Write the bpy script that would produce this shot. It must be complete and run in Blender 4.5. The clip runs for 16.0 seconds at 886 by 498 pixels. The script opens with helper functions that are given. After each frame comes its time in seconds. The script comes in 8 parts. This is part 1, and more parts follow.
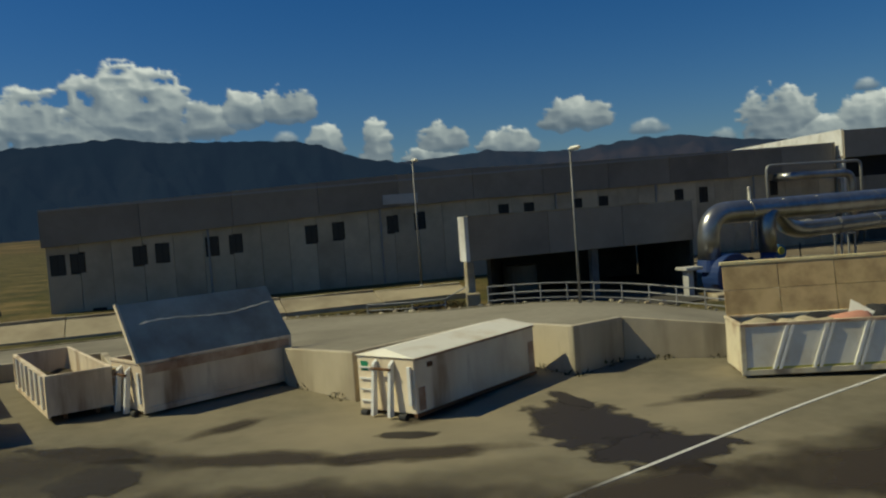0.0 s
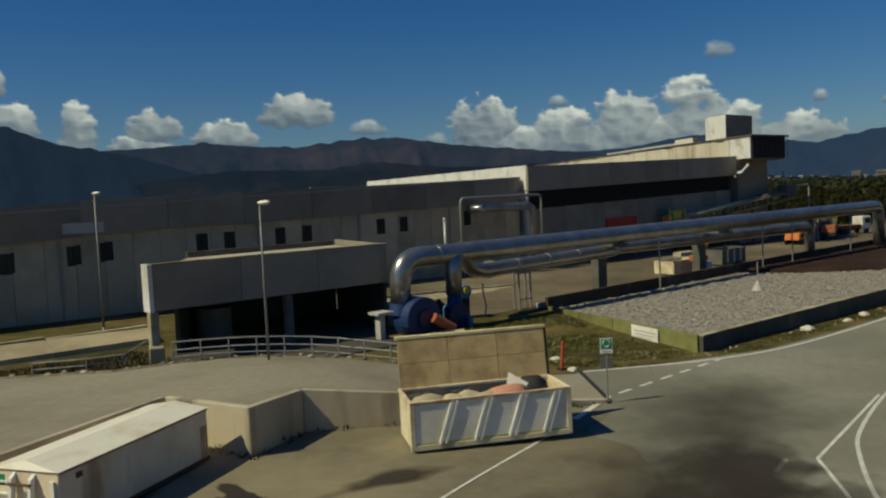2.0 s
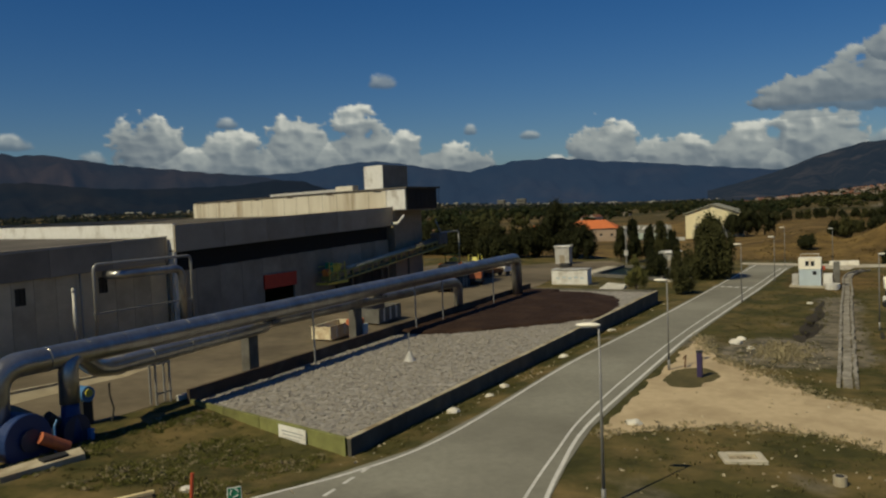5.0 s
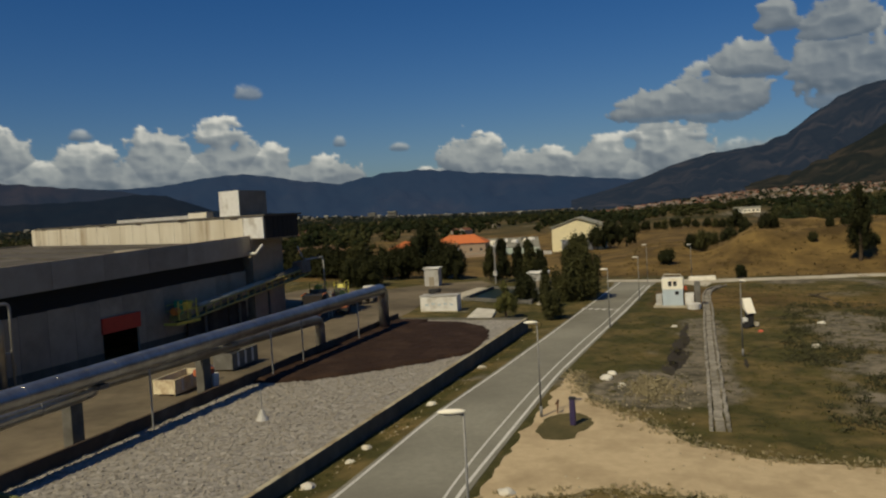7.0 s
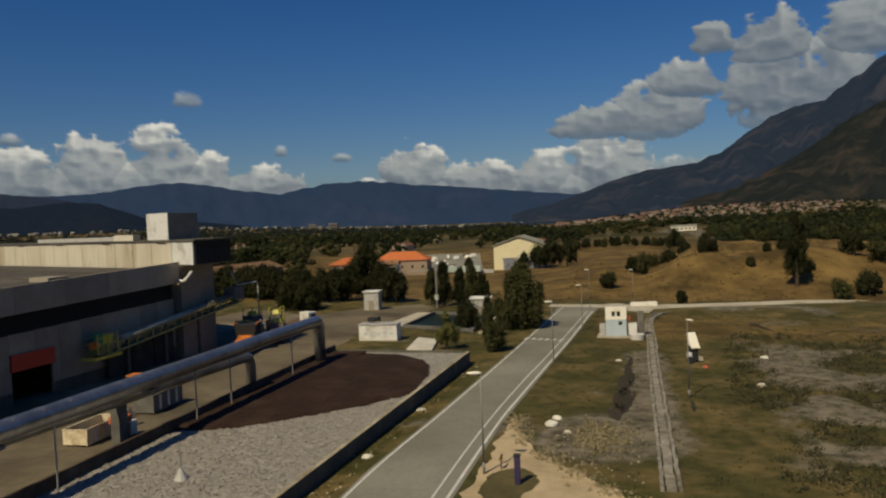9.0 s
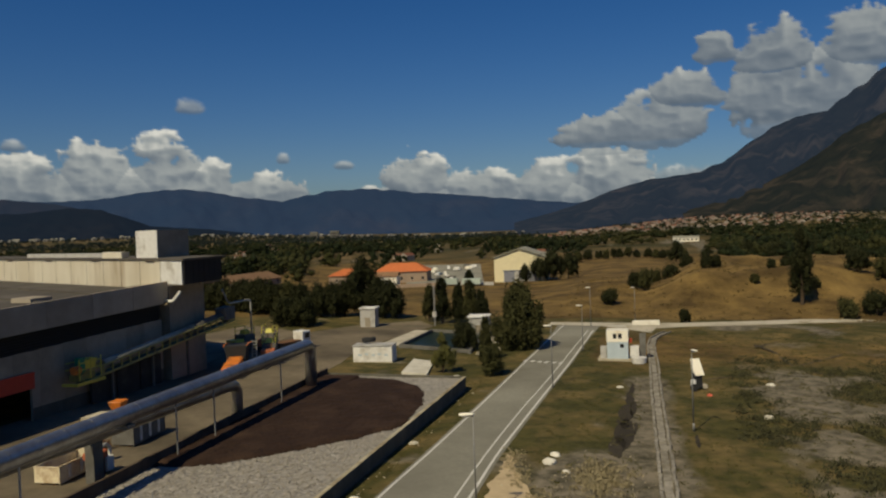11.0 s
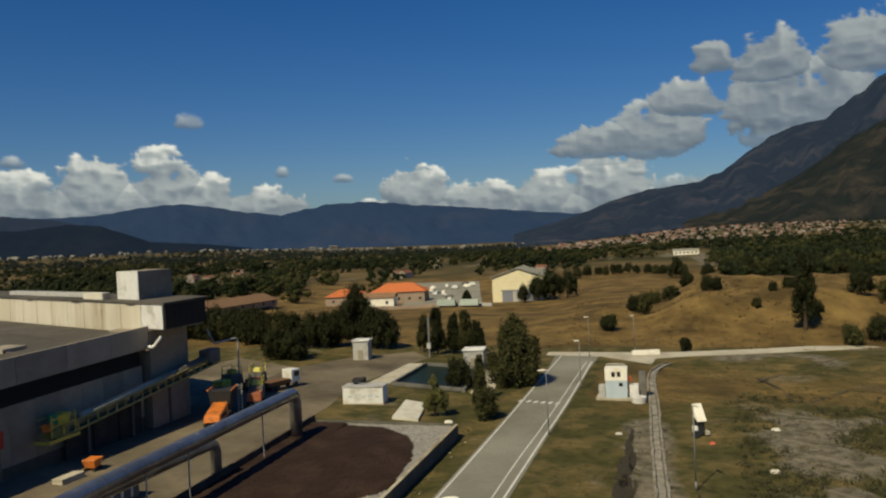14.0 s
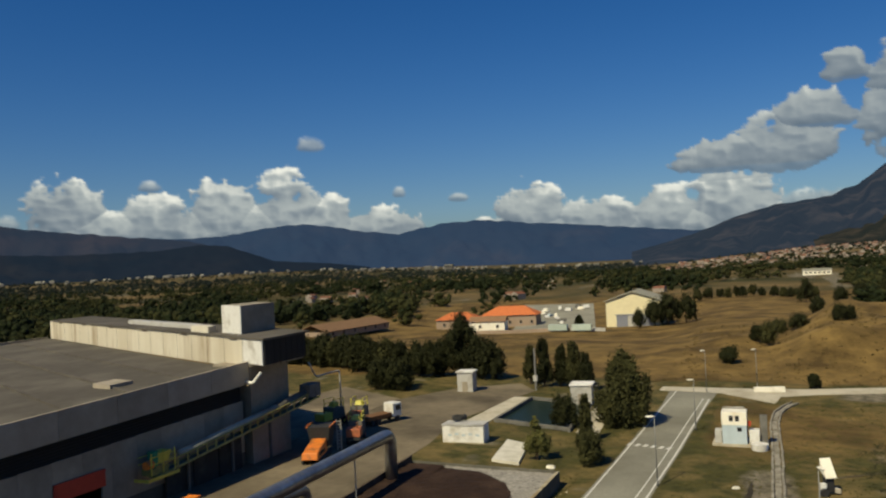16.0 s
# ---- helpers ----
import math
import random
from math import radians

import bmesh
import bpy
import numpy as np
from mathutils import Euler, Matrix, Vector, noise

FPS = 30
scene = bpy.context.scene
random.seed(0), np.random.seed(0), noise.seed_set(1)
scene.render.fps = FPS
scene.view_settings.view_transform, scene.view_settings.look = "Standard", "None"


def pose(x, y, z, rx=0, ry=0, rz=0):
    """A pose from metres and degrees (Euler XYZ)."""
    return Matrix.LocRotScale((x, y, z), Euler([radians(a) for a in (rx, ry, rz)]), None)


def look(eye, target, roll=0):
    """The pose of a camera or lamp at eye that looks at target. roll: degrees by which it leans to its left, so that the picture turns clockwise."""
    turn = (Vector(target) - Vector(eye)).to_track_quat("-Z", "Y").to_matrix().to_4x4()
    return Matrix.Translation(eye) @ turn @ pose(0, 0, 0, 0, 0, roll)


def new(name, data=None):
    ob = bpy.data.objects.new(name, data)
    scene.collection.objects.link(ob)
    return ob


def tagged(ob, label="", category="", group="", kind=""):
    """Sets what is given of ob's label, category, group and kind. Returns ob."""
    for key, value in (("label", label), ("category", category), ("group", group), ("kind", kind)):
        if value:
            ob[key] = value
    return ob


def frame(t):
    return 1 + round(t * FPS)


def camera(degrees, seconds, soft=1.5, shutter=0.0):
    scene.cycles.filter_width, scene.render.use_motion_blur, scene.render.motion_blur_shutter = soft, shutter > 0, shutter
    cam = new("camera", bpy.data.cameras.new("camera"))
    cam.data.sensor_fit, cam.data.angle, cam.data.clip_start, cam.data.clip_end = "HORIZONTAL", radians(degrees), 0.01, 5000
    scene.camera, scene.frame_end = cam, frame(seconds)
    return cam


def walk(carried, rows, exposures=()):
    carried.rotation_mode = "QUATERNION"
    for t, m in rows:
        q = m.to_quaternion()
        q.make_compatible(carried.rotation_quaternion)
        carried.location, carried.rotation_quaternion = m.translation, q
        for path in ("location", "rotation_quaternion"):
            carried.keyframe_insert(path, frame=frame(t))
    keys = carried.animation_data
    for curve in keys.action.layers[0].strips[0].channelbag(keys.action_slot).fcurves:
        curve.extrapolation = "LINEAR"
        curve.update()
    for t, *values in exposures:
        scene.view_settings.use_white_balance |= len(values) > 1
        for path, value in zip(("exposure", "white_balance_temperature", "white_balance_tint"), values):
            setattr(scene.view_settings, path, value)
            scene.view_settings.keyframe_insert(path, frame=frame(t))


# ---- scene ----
cam = camera(57.0, 16.0, soft=2.2)
PATH = [
    (0.0, 0.98, 0.63, 7.23, 87.65, 4.25, -20.85),
    (0.5, 1.49, 0.23, 8.04, 87.66, 3.72, -25.40),
    (1.0, 1.92, -0.02, 8.93, 87.12, 4.21, -32.00),
    (1.5, 2.30, 0.09, 9.65, 86.50, 3.73, -36.20),
    (2.0, 2.92, 0.25, 10.41, 86.26, 2.64, -40.34),
    (2.5, 3.54, 0.32, 11.03, 86.84, 2.23, -43.84),
    (3.0, 4.33, 0.16, 11.96, 87.30, 2.07, -48.17),
    (3.5, 5.00, 0.24, 12.68, 86.85, 2.30, -51.25),
    (4.0, 5.94, 0.57, 13.45, 86.75, 2.44, -54.93),
    (4.5, 6.83, 1.21, 13.90, 87.08, 1.88, -58.63),
    (5.0, 8.05, 1.58, 14.66, 86.92, 2.28, -63.06),
    (7.5, 15.35, 3.09, 17.63, 87.42, 2.87, -72.84),
    (8.0, 16.46, 3.39, 18.28, 87.40, 2.59, -73.79),
    (8.5, 17.37, 3.70, 18.80, 87.53, 2.65, -75.50),
    (9.0, 18.32, 3.80, 19.43, 87.93, 2.37, -76.14),
    (11.5, 23.00, 3.87, 21.75, 88.64, 2.10, -75.93),
    (12.0, 23.88, 3.84, 22.45, 88.73, 2.98, -76.28),
    (12.5, 24.60, 3.83, 23.15, 88.82, 3.38, -76.46),
    (13.0, 25.30, 3.72, 23.94, 88.88, 3.33, -76.29),
    (13.5, 25.95, 3.58, 24.50, 88.78, 2.68, -76.00),
    (14.0, 26.65, 3.41, 25.09, 89.27, 2.64, -76.01),
    (14.5, 27.47, 3.15, 25.84, 88.93, 2.72, -75.54),
    (15.0, 28.41, 2.89, 26.51, 89.68, 2.75, -74.02),
    (15.5, 29.65, 2.54, 26.93, 90.02, 2.79, -71.78),
    (16.0, 31.13, 2.26, 27.44, 90.90, 2.84, -67.90),
]
walk(cam, [(t, pose(x, y, z, rx, ry, rz)) for t, x, y, z, rx, ry, rz in PATH], exposures=[(0.0, -0.15, 6600, -5), (2.5, -0.17, 6700, -3), (5.0, -0.24, 6850, 2), (9.0, -0.2, 7000, 7), (12.0, -0.13, 6900, 5), (14.5, 0.14, 6850, 3), (16.0, 0.23, 6850, 3)])

# world and sun
SUN_AZ, SUN_EL = radians(162), radians(47)
world = bpy.data.worlds.new("world")
scene.world = world
world.use_nodes = True
wn = world.node_tree.nodes
sky = wn.new("ShaderNodeTexSky")
sky.sky_type, sky.sun_disc = "NISHITA", False
sky.sun_elevation, sky.sun_rotation = SUN_EL, radians(90) - SUN_AZ
sky.altitude, sky.air_density, sky.dust_density, sky.ozone_density = 400, 1.1, 0.8, 3.0
wn["Background"].inputs["Strength"].default_value = 0.0455
deep = wn.new("ShaderNodeHueSaturation")
deep.inputs["Saturation"].default_value = 1.4
world.node_tree.links.new(sky.outputs["Color"], deep.inputs["Color"])
tint = wn.new("ShaderNodeMix")
tint.data_type, tint.blend_type = "RGBA", "MULTIPLY"
tint.inputs["Factor"].default_value = 1.0
tint.inputs["B"].default_value = (0.76, 0.92, 1.3, 1)
world.node_tree.links.new(deep.outputs["Color"], tint.inputs["A"])
world.node_tree.links.new(tint.outputs["Result"], wn["Background"].inputs["Color"])
sun = new("sun", bpy.data.lights.new("sun", "SUN"))
sun.data.energy, sun.data.angle, sun.data.color = 3.9, radians(0.53), (1.0, 0.87, 0.62)
sun.matrix_world = look((math.cos(SUN_AZ) * 50, math.sin(SUN_AZ) * 50, 50 * math.tan(SUN_EL)), (0, 0, 0))

# ---- materials ----
def mat(name, c1, c2=None, scale=1.0, rough=0.85, metal=0.0, bump=0.0, stain=None, amount=0.45, sscale=0.12, haze_glow=None):
    """A surface of two tones at grain size, with broader stains and fine relief."""
    m = bpy.data.materials.new(name)
    m.use_nodes = True
    n, ln = m.node_tree.nodes, m.node_tree.links
    b = n["Principled BSDF"]
    b.inputs["Roughness"].default_value, b.inputs["Metallic"].default_value = rough, metal
    b.inputs["Base Color"].default_value = (*c1, 1)
    b.inputs["Specular IOR Level"].default_value = 0.0 if haze_glow else 0.15 if rough > 0.84 else 0.5
    if c2:
        tc = n.new("ShaderNodeTexCoord")
        inf = n.new("ShaderNodeObjectInfo")
        off = n.new("ShaderNodeVectorMath")
        off.operation = "MULTIPLY_ADD"
        ln.new(inf.outputs["Random"], off.inputs[0])
        off.inputs[1].default_value = (37, 53, 29)
        ln.new(tc.outputs["Object"], off.inputs[2])
        fine = n.new("ShaderNodeTexNoise")
        fine.inputs["Scale"].default_value, fine.inputs["Detail"].default_value = scale, 6
        fine.inputs["Roughness"].default_value = 0.65
        ln.new(off.outputs[0], fine.inputs["Vector"])
        r = n.new("ShaderNodeMapRange")
        r.inputs["From Min"].default_value, r.inputs["From Max"].default_value = 0.3, 0.7
        ln.new(fine.outputs["Fac"], r.inputs["Value"])
        mix = n.new("ShaderNodeMix")
        mix.data_type = "RGBA"
        mix.inputs["A"].default_value, mix.inputs["B"].default_value = (*c1, 1), (*c2, 1)
        ln.new(r.outputs["Result"], mix.inputs["Factor"])
        out = mix.outputs["Result"]
        if stain:
            broad = n.new("ShaderNodeTexNoise")
            broad.inputs["Scale"].default_value, broad.inputs["Detail"].default_value = sscale, 5
            broad.inputs["Roughness"].default_value = 0.6
            ln.new(off.outputs[0], broad.inputs["Vector"])
            r2 = n.new("ShaderNodeMapRange")
            r2.inputs["From Min"].default_value, r2.inputs["From Max"].default_value = 0.62 - amount * 0.4, 0.72
            ln.new(broad.outputs["Fac"], r2.inputs["Value"])
            mix2 = n.new("ShaderNodeMix")
            mix2.data_type = "RGBA"
            ln.new(r2.outputs["Result"], mix2.inputs["Factor"])
            ln.new(out, mix2.inputs["A"])
            mix2.inputs["B"].default_value = (*stain, 1)
            out = mix2.outputs["Result"]
        tone, vary = n.new("ShaderNodeHueSaturation"), n.new("ShaderNodeMapRange")
        vary.inputs["To Min"].default_value, vary.inputs["To Max"].default_value = 0.9, 1.1
        ln.new(inf.outputs["Random"], vary.inputs["Value"])
        ln.new(vary.outputs["Result"], tone.inputs["Value"])
        ln.new(out, tone.inputs["Color"])
        ln.new(tone.outputs["Color"], b.inputs["Base Color"])
        if bump:
            bp = n.new("ShaderNodeBump")
            bp.inputs["Strength"].default_value, bp.inputs["Distance"].default_value = min(1, bump), 0.05
            ln.new(fine.outputs["Fac"], bp.inputs["Height"])
            ln.new(bp.outputs["Normal"], b.inputs["Normal"])
    # blue glow that paints air haze onto far slopes
    if haze_glow:
        b.inputs["Emission Color"].default_value, b.inputs["Emission Strength"].default_value = (*haze_glow[:3], 1), haze_glow[3]
    return m


def streak_material(name, base, run, dark, fine=1.0):
    """Pale sheet with upright brown run-off streaks of uneven width."""
    m = bpy.data.materials.new(name)
    m.use_nodes = True
    n, ln = m.node_tree.nodes, m.node_tree.links
    b = n["Principled BSDF"]
    b.inputs["Roughness"].default_value = 0.7
    tc = n.new("ShaderNodeTexCoord")
    colour = None
    for k, (size, lo, hi, tone) in enumerate((((0.5, 0.5, 0.09), 0.42, 0.66, run), ((0.55, 0.55, 0.1), 0.54, 0.7, dark), ((0.3, 0.3, 0.3), 0.5, 0.7, run))):
        mp, nz, mr, mx = n.new("ShaderNodeMapping"), n.new("ShaderNodeTexNoise"), n.new("ShaderNodeMapRange"), n.new("ShaderNodeMix")
        mp.inputs["Scale"].default_value, mp.inputs["Location"].default_value = [c * fine for c in size], (k * 7.3, k * 3.1, 0)
        nz.inputs["Scale"].default_value, nz.inputs["Detail"].default_value = 1.0, 5
        mr.inputs["From Min"].default_value, mr.inputs["From Max"].default_value = lo, hi
        mr.inputs["To Max"].default_value = 0.8
        mx.data_type = "RGBA"
        ln.new(tc.outputs["Object"], mp.inputs["Vector"])
        ln.new(mp.outputs["Vector"], nz.inputs["Vector"])
        ln.new(nz.outputs["Fac"], mr.inputs["Value"])
        ln.new(mr.outputs["Result"], mx.inputs["Factor"])
        if colour:
            ln.new(colour, mx.inputs["A"])
        else:
            mx.inputs["A"].default_value = (*base, 1)
        mx.inputs["B"].default_value = (*tone, 1)
        colour = mx.outputs["Result"]
    ln.new(colour, b.inputs["Base Color"])
    return m


PLANT = mat("tan concrete", (0.25, 0.205, 0.138), (0.18, 0.147, 0.1), 0.8, 0.9, 0, 0.2, (0.07, 0.058, 0.04), 0.75, 0.07)
PALE = mat("pale gravel", (0.56, 0.51, 0.4), (0.45, 0.41, 0.32), 1.2, 0.95, 0, 0.3, (0.34, 0.3, 0.22), 0.4, 0.15)
CHANNEL = mat("grey channel stone", (0.36, 0.335, 0.28), (0.22, 0.2, 0.165), 1.4, 0.95, 0, 0.4, (0.14, 0.125, 0.09), 0.5, 0.35)
EARTH = mat("dark earth", (0.09, 0.07, 0.045), (0.06, 0.05, 0.035), 1.5, 0.95, 0, 0.6, (0.12, 0.1, 0.06), 0.4, 0.4)
ASPHALT = mat("asphalt", (0.325, 0.315, 0.25), (0.26, 0.25, 0.2), 2.0, 0.9, 0, 0.3, (0.175, 0.165, 0.13), 0.65, 0.06)
YARD = mat("yard concrete", (0.215, 0.19, 0.13), (0.16, 0.139, 0.094), 1.2, 0.85, 0, 0.3, (0.32, 0.27, 0.175), 0.42, 0.085)
RAMP = mat("ramp asphalt", (0.33, 0.3, 0.23), (0.26, 0.235, 0.178), 2.0, 0.9, 0, 0.3, (0.18, 0.16, 0.12), 0.5, 0.12)
GRASS = mat("dry grass", (0.075, 0.066, 0.028), (0.13, 0.105, 0.048), 0.9, 0.95, 0, 0.6, (0.05, 0.048, 0.02), 0.5, 0.05)
RUT = mat("dark wet earth", (0.035, 0.03, 0.022), (0.06, 0.05, 0.035), 1.5, 0.9, 0, 0.6)
DIRT = mat("dirt track", (0.52, 0.41, 0.255), (0.43, 0.335, 0.205), 1.0, 0.95, 0, 0.4, (0.32, 0.245, 0.145), 0.4, 0.2)
WHITE_LINE = mat("road paint", (0.72, 0.7, 0.64), (0.5, 0.49, 0.44), 2.5, 0.8, 0, 0.1)
CONCRETE = mat("weathered concrete", (0.52, 0.46, 0.33), (0.42, 0.365, 0.255), 1.2, 0.9, 0, 0.3, (0.2, 0.145, 0.08), 0.5, 0.3)
PANEL_LOW = mat("pale precast panel", (0.58, 0.485, 0.33), (0.49, 0.41, 0.28), 0.9, 0.9, 0, 0.15, (0.37, 0.305, 0.21), 0.4, 0.2)
FASCIA_LOW = mat("pale fascia panel", (0.33, 0.285, 0.225), (0.28, 0.243, 0.192), 0.7, 0.85, 0, 0.1, (0.22, 0.19, 0.15), 0.4, 0.15)
RIM = mat("pale yellow rim", (0.82, 0.7, 0.38), (0.74, 0.62, 0.32), 1.2, 0.6, 0, 0.1, (0.5, 0.36, 0.18), 0.3, 0.6)
GREEN_TUFT = mat("green weeds", (0.1, 0.112, 0.026), (0.13, 0.12, 0.036), 0.3, 0.95)
BAY_SHADE = mat("bay floor with painted shade", (0.04, 0.036, 0.03), (0.06, 0.054, 0.044), 0.8, 0.8, 0, 0.2, (0.09, 0.08, 0.06), 0.4, 0.2)
RUBBLE = mat("rubbly verge", (0.34, 0.3, 0.21), (0.1, 0.085, 0.05), 1.4, 0.95, 0, 0.6, (0.07, 0.065, 0.03), 0.5, 0.5)
RUST_SOFT = mat("bleeding rust", (0.42, 0.26, 0.16), (0.55, 0.42, 0.29), 1.6, 0.8, 0, 0.2, (0.24, 0.12, 0.06), 0.45, 0.9)
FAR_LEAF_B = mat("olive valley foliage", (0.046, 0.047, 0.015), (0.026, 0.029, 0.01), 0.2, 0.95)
# same woods, with distance haze mixed into the base colour
FAR_LEAF_HAZE = mat("foliage tinted with painted haze", (0.02, 0.027, 0.021), (0.014, 0.02, 0.017), 0.05, 0.95)
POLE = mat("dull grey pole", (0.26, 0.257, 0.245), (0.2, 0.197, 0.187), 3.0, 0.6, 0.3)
SCREEN_DARK = mat("near-black wall screen", (0.05, 0.048, 0.044), (0.035, 0.034, 0.031), 1.0, 0.85, 0, 0.2, (0.08, 0.075, 0.066), 0.35, 0.5)
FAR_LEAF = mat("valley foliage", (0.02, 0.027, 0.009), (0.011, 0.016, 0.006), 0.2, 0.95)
PANEL = mat("precast panel", (0.34, 0.295, 0.225), (0.28, 0.243, 0.186), 0.9, 0.9, 0, 0.15, (0.21, 0.18, 0.135), 0.4, 0.2)
FASCIA = mat("fascia panel", (0.37, 0.325, 0.255), (0.32, 0.28, 0.22), 0.7, 0.85, 0, 0.1, (0.25, 0.215, 0.165), 0.4, 0.15)
ROOF = mat("roof felt", (0.105, 0.094, 0.078), (0.075, 0.067, 0.056), 0.5, 0.9, 0, 0.2, (0.15, 0.135, 0.112), 0.4, 0.08)
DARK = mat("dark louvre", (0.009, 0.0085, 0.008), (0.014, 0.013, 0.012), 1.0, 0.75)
WINDOW = mat("dark window glass", (0.012, 0.012, 0.011), (0.018, 0.018, 0.016), 1.0, 0.35)
STREAKED = streak_material("streaked white sheet", (0.66, 0.61, 0.49), (0.56, 0.5, 0.38), (0.3, 0.22, 0.13), 0.4)
TOWN = mat("far white buildings", (0.36, 0.34, 0.31), (0.18, 0.17, 0.16), 0.02, 0.9)
WHITE_RUST = mat("rust streaked white sheet", (0.76, 0.71, 0.58), (0.68, 0.63, 0.51), 0.8, 0.7, 0, 0.1, (0.42, 0.3, 0.17), 0.22, 0.3)
WHITE = mat("white paint", (0.78, 0.77, 0.73), (0.68, 0.67, 0.62), 1.5, 0.6, 0, 0.1, (0.45, 0.42, 0.36), 0.3, 0.4)
CREAM = streak_material("cream container paint", (0.86, 0.75, 0.55), (0.72, 0.58, 0.39), (0.36, 0.22, 0.11), 1.6)
WALL_RUN = streak_material("run stained concrete", (0.5, 0.435, 0.31), (0.34, 0.285, 0.195), (0.12, 0.09, 0.052), 1.0)
LID = mat("grey lid sheet", (0.42, 0.44, 0.37), (0.33, 0.35, 0.29), 0.5, 0.7, 0.05, 0.15, (0.2, 0.19, 0.15), 0.5, 0.35)
LID_TAN = mat("tan lid sheet", (0.6, 0.44, 0.22), (0.5, 0.36, 0.17), 1.0, 0.7, 0, 0.1, (0.26, 0.17, 0.08), 0.4, 0.5)
RUST = mat("rusted iron", (0.2, 0.1, 0.05), (0.12, 0.07, 0.04), 3.0, 0.9, 0.2, 0.3)
STEEL = mat("galvanised duct", (0.46, 0.46, 0.45), (0.33, 0.33, 0.325), 1.2, 0.3, 0.8, 0.12, (0.25, 0.245, 0.235), 0.5, 0.5)
GALV = mat("galvanised steel", (0.36, 0.355, 0.335), (0.29, 0.285, 0.27), 3.0, 0.55, 0.5)
BLUE = mat("blue paint", (0.013, 0.033, 0.12), (0.017, 0.045, 0.15), 1.0, 0.5)
ORANGE = mat("orange paint", (0.75, 0.22, 0.03), (0.62, 0.18, 0.03), 1.5, 0.5, 0, 0.1, (0.25, 0.1, 0.04), 0.3, 0.8)
YELLOW = mat("yellow green paint", (0.62, 0.54, 0.07), (0.45, 0.44, 0.08), 1.0, 0.5)
RED = mat("red shutter", (0.5, 0.045, 0.02), (0.4, 0.035, 0.018), 1.0, 0.6)
BLACK = mat("black rubber", (0.015, 0.015, 0.015), (0.03, 0.03, 0.03), 4.0, 0.8)
GREEN_WALL = mat("mossy concrete", (0.24, 0.25, 0.09), (0.18, 0.185, 0.07), 1.0, 0.9, 0, 0.3, (0.11, 0.1, 0.05), 0.4, 0.3)
DARK_WALL = mat("dark concrete", (0.11, 0.105, 0.085), (0.085, 0.08, 0.065), 1.0, 0.9, 0, 0.3, (0.15, 0.14, 0.11), 0.3, 0.3)
GRAVEL = mat("grey woodchip", (0.4, 0.375, 0.33), (0.125, 0.115, 0.1), 2.0, 0.95, 0, 0.9, (0.26, 0.24, 0.205), 0.4, 0.2)
MULCH = mat("dark brown mulch", (0.036, 0.02, 0.013), (0.02, 0.012, 0.009), 1.6, 0.95, 0, 0.8, (0.05, 0.03, 0.02), 0.4, 0.3)
POOL = mat("pool water", (0.016, 0.026, 0.019), rough=0.35)
POOL.node_tree.nodes["Principled BSDF"].inputs["Specular IOR Level"].default_value = 0.03
WHITE_DULL = mat("dull white paint", (0.5, 0.49, 0.46), (0.42, 0.41, 0.38), 1.5, 0.6, 0, 0.1, (0.32, 0.3, 0.26), 0.35, 0.6)
RUST_DARK = mat("brown stained concrete", (0.085, 0.06, 0.042), (0.06, 0.045, 0.034), 1.0, 0.9, 0, 0.3, (0.12, 0.1, 0.08), 0.3, 0.3)
CHIP = mat("loose chips", (0.35, 0.32, 0.272), (0.26, 0.238, 0.2), 0.9, 0.95)
TEXT = mat("faded grey print", (0.35, 0.36, 0.36), (0.42, 0.42, 0.41), 3.0, 0.7)
CONCRETE_DARK = mat("grimy concrete", (0.17, 0.165, 0.15), (0.13, 0.125, 0.11), 1.2, 0.9, 0, 0.3, (0.09, 0.085, 0.075), 0.4, 0.4)
BLUE_DARK = mat("dark navy paint", (0.012, 0.02, 0.055), (0.016, 0.028, 0.07), 1.0, 0.5)
BLUE_LIGHT = mat("light blue paint", (0.06, 0.2, 0.42), (0.05, 0.16, 0.36), 1.0, 0.5)
ORANGE_DULL = mat("faded orange paint", (0.5, 0.15, 0.06), (0.4, 0.11, 0.05), 1.0, 0.6, 0, 0.1, (0.2, 0.08, 0.04), 0.3, 0.8)
GREEN_SIGN = mat("green sign film", (0.02, 0.22, 0.11), (0.03, 0.26, 0.13), 2.0, 0.5)
BAG_TAN = mat("tan sacks", (0.52, 0.44, 0.28), (0.42, 0.35, 0.22), 1.5, 0.8, 0, 0.2)
BAG_PINK = mat("salmon foam", (0.55, 0.26, 0.17), (0.46, 0.21, 0.14), 1.5, 0.8, 0, 0.2)
RED_POST = mat("red marker paint", (0.5, 0.08, 0.03), (0.42, 0.07, 0.03), 3.0, 0.6)
CREAM_WALL = mat("cream render", (0.46, 0.39, 0.26), (0.39, 0.33, 0.215), 0.8, 0.9, 0, 0.1, (0.28, 0.23, 0.15), 0.4, 0.3)
WHITE_BRIGHT = mat("clean white paint", (0.9, 0.86, 0.73), (0.85, 0.8, 0.66), 1.2, 0.55, 0, 0.05, (0.7, 0.6, 0.43), 0.25, 0.5)
CREAM_RUST = streak_material("rusty cream paint", (0.74, 0.63, 0.46), (0.55, 0.42, 0.28), (0.22, 0.12, 0.055), 1.8)
CREAM_LIGHT = mat("light cream paint", (0.74, 0.66, 0.46), (0.64, 0.56, 0.38), 1.2, 0.6, 0, 0.1, (0.34, 0.2, 0.1), 0.35, 0.6)
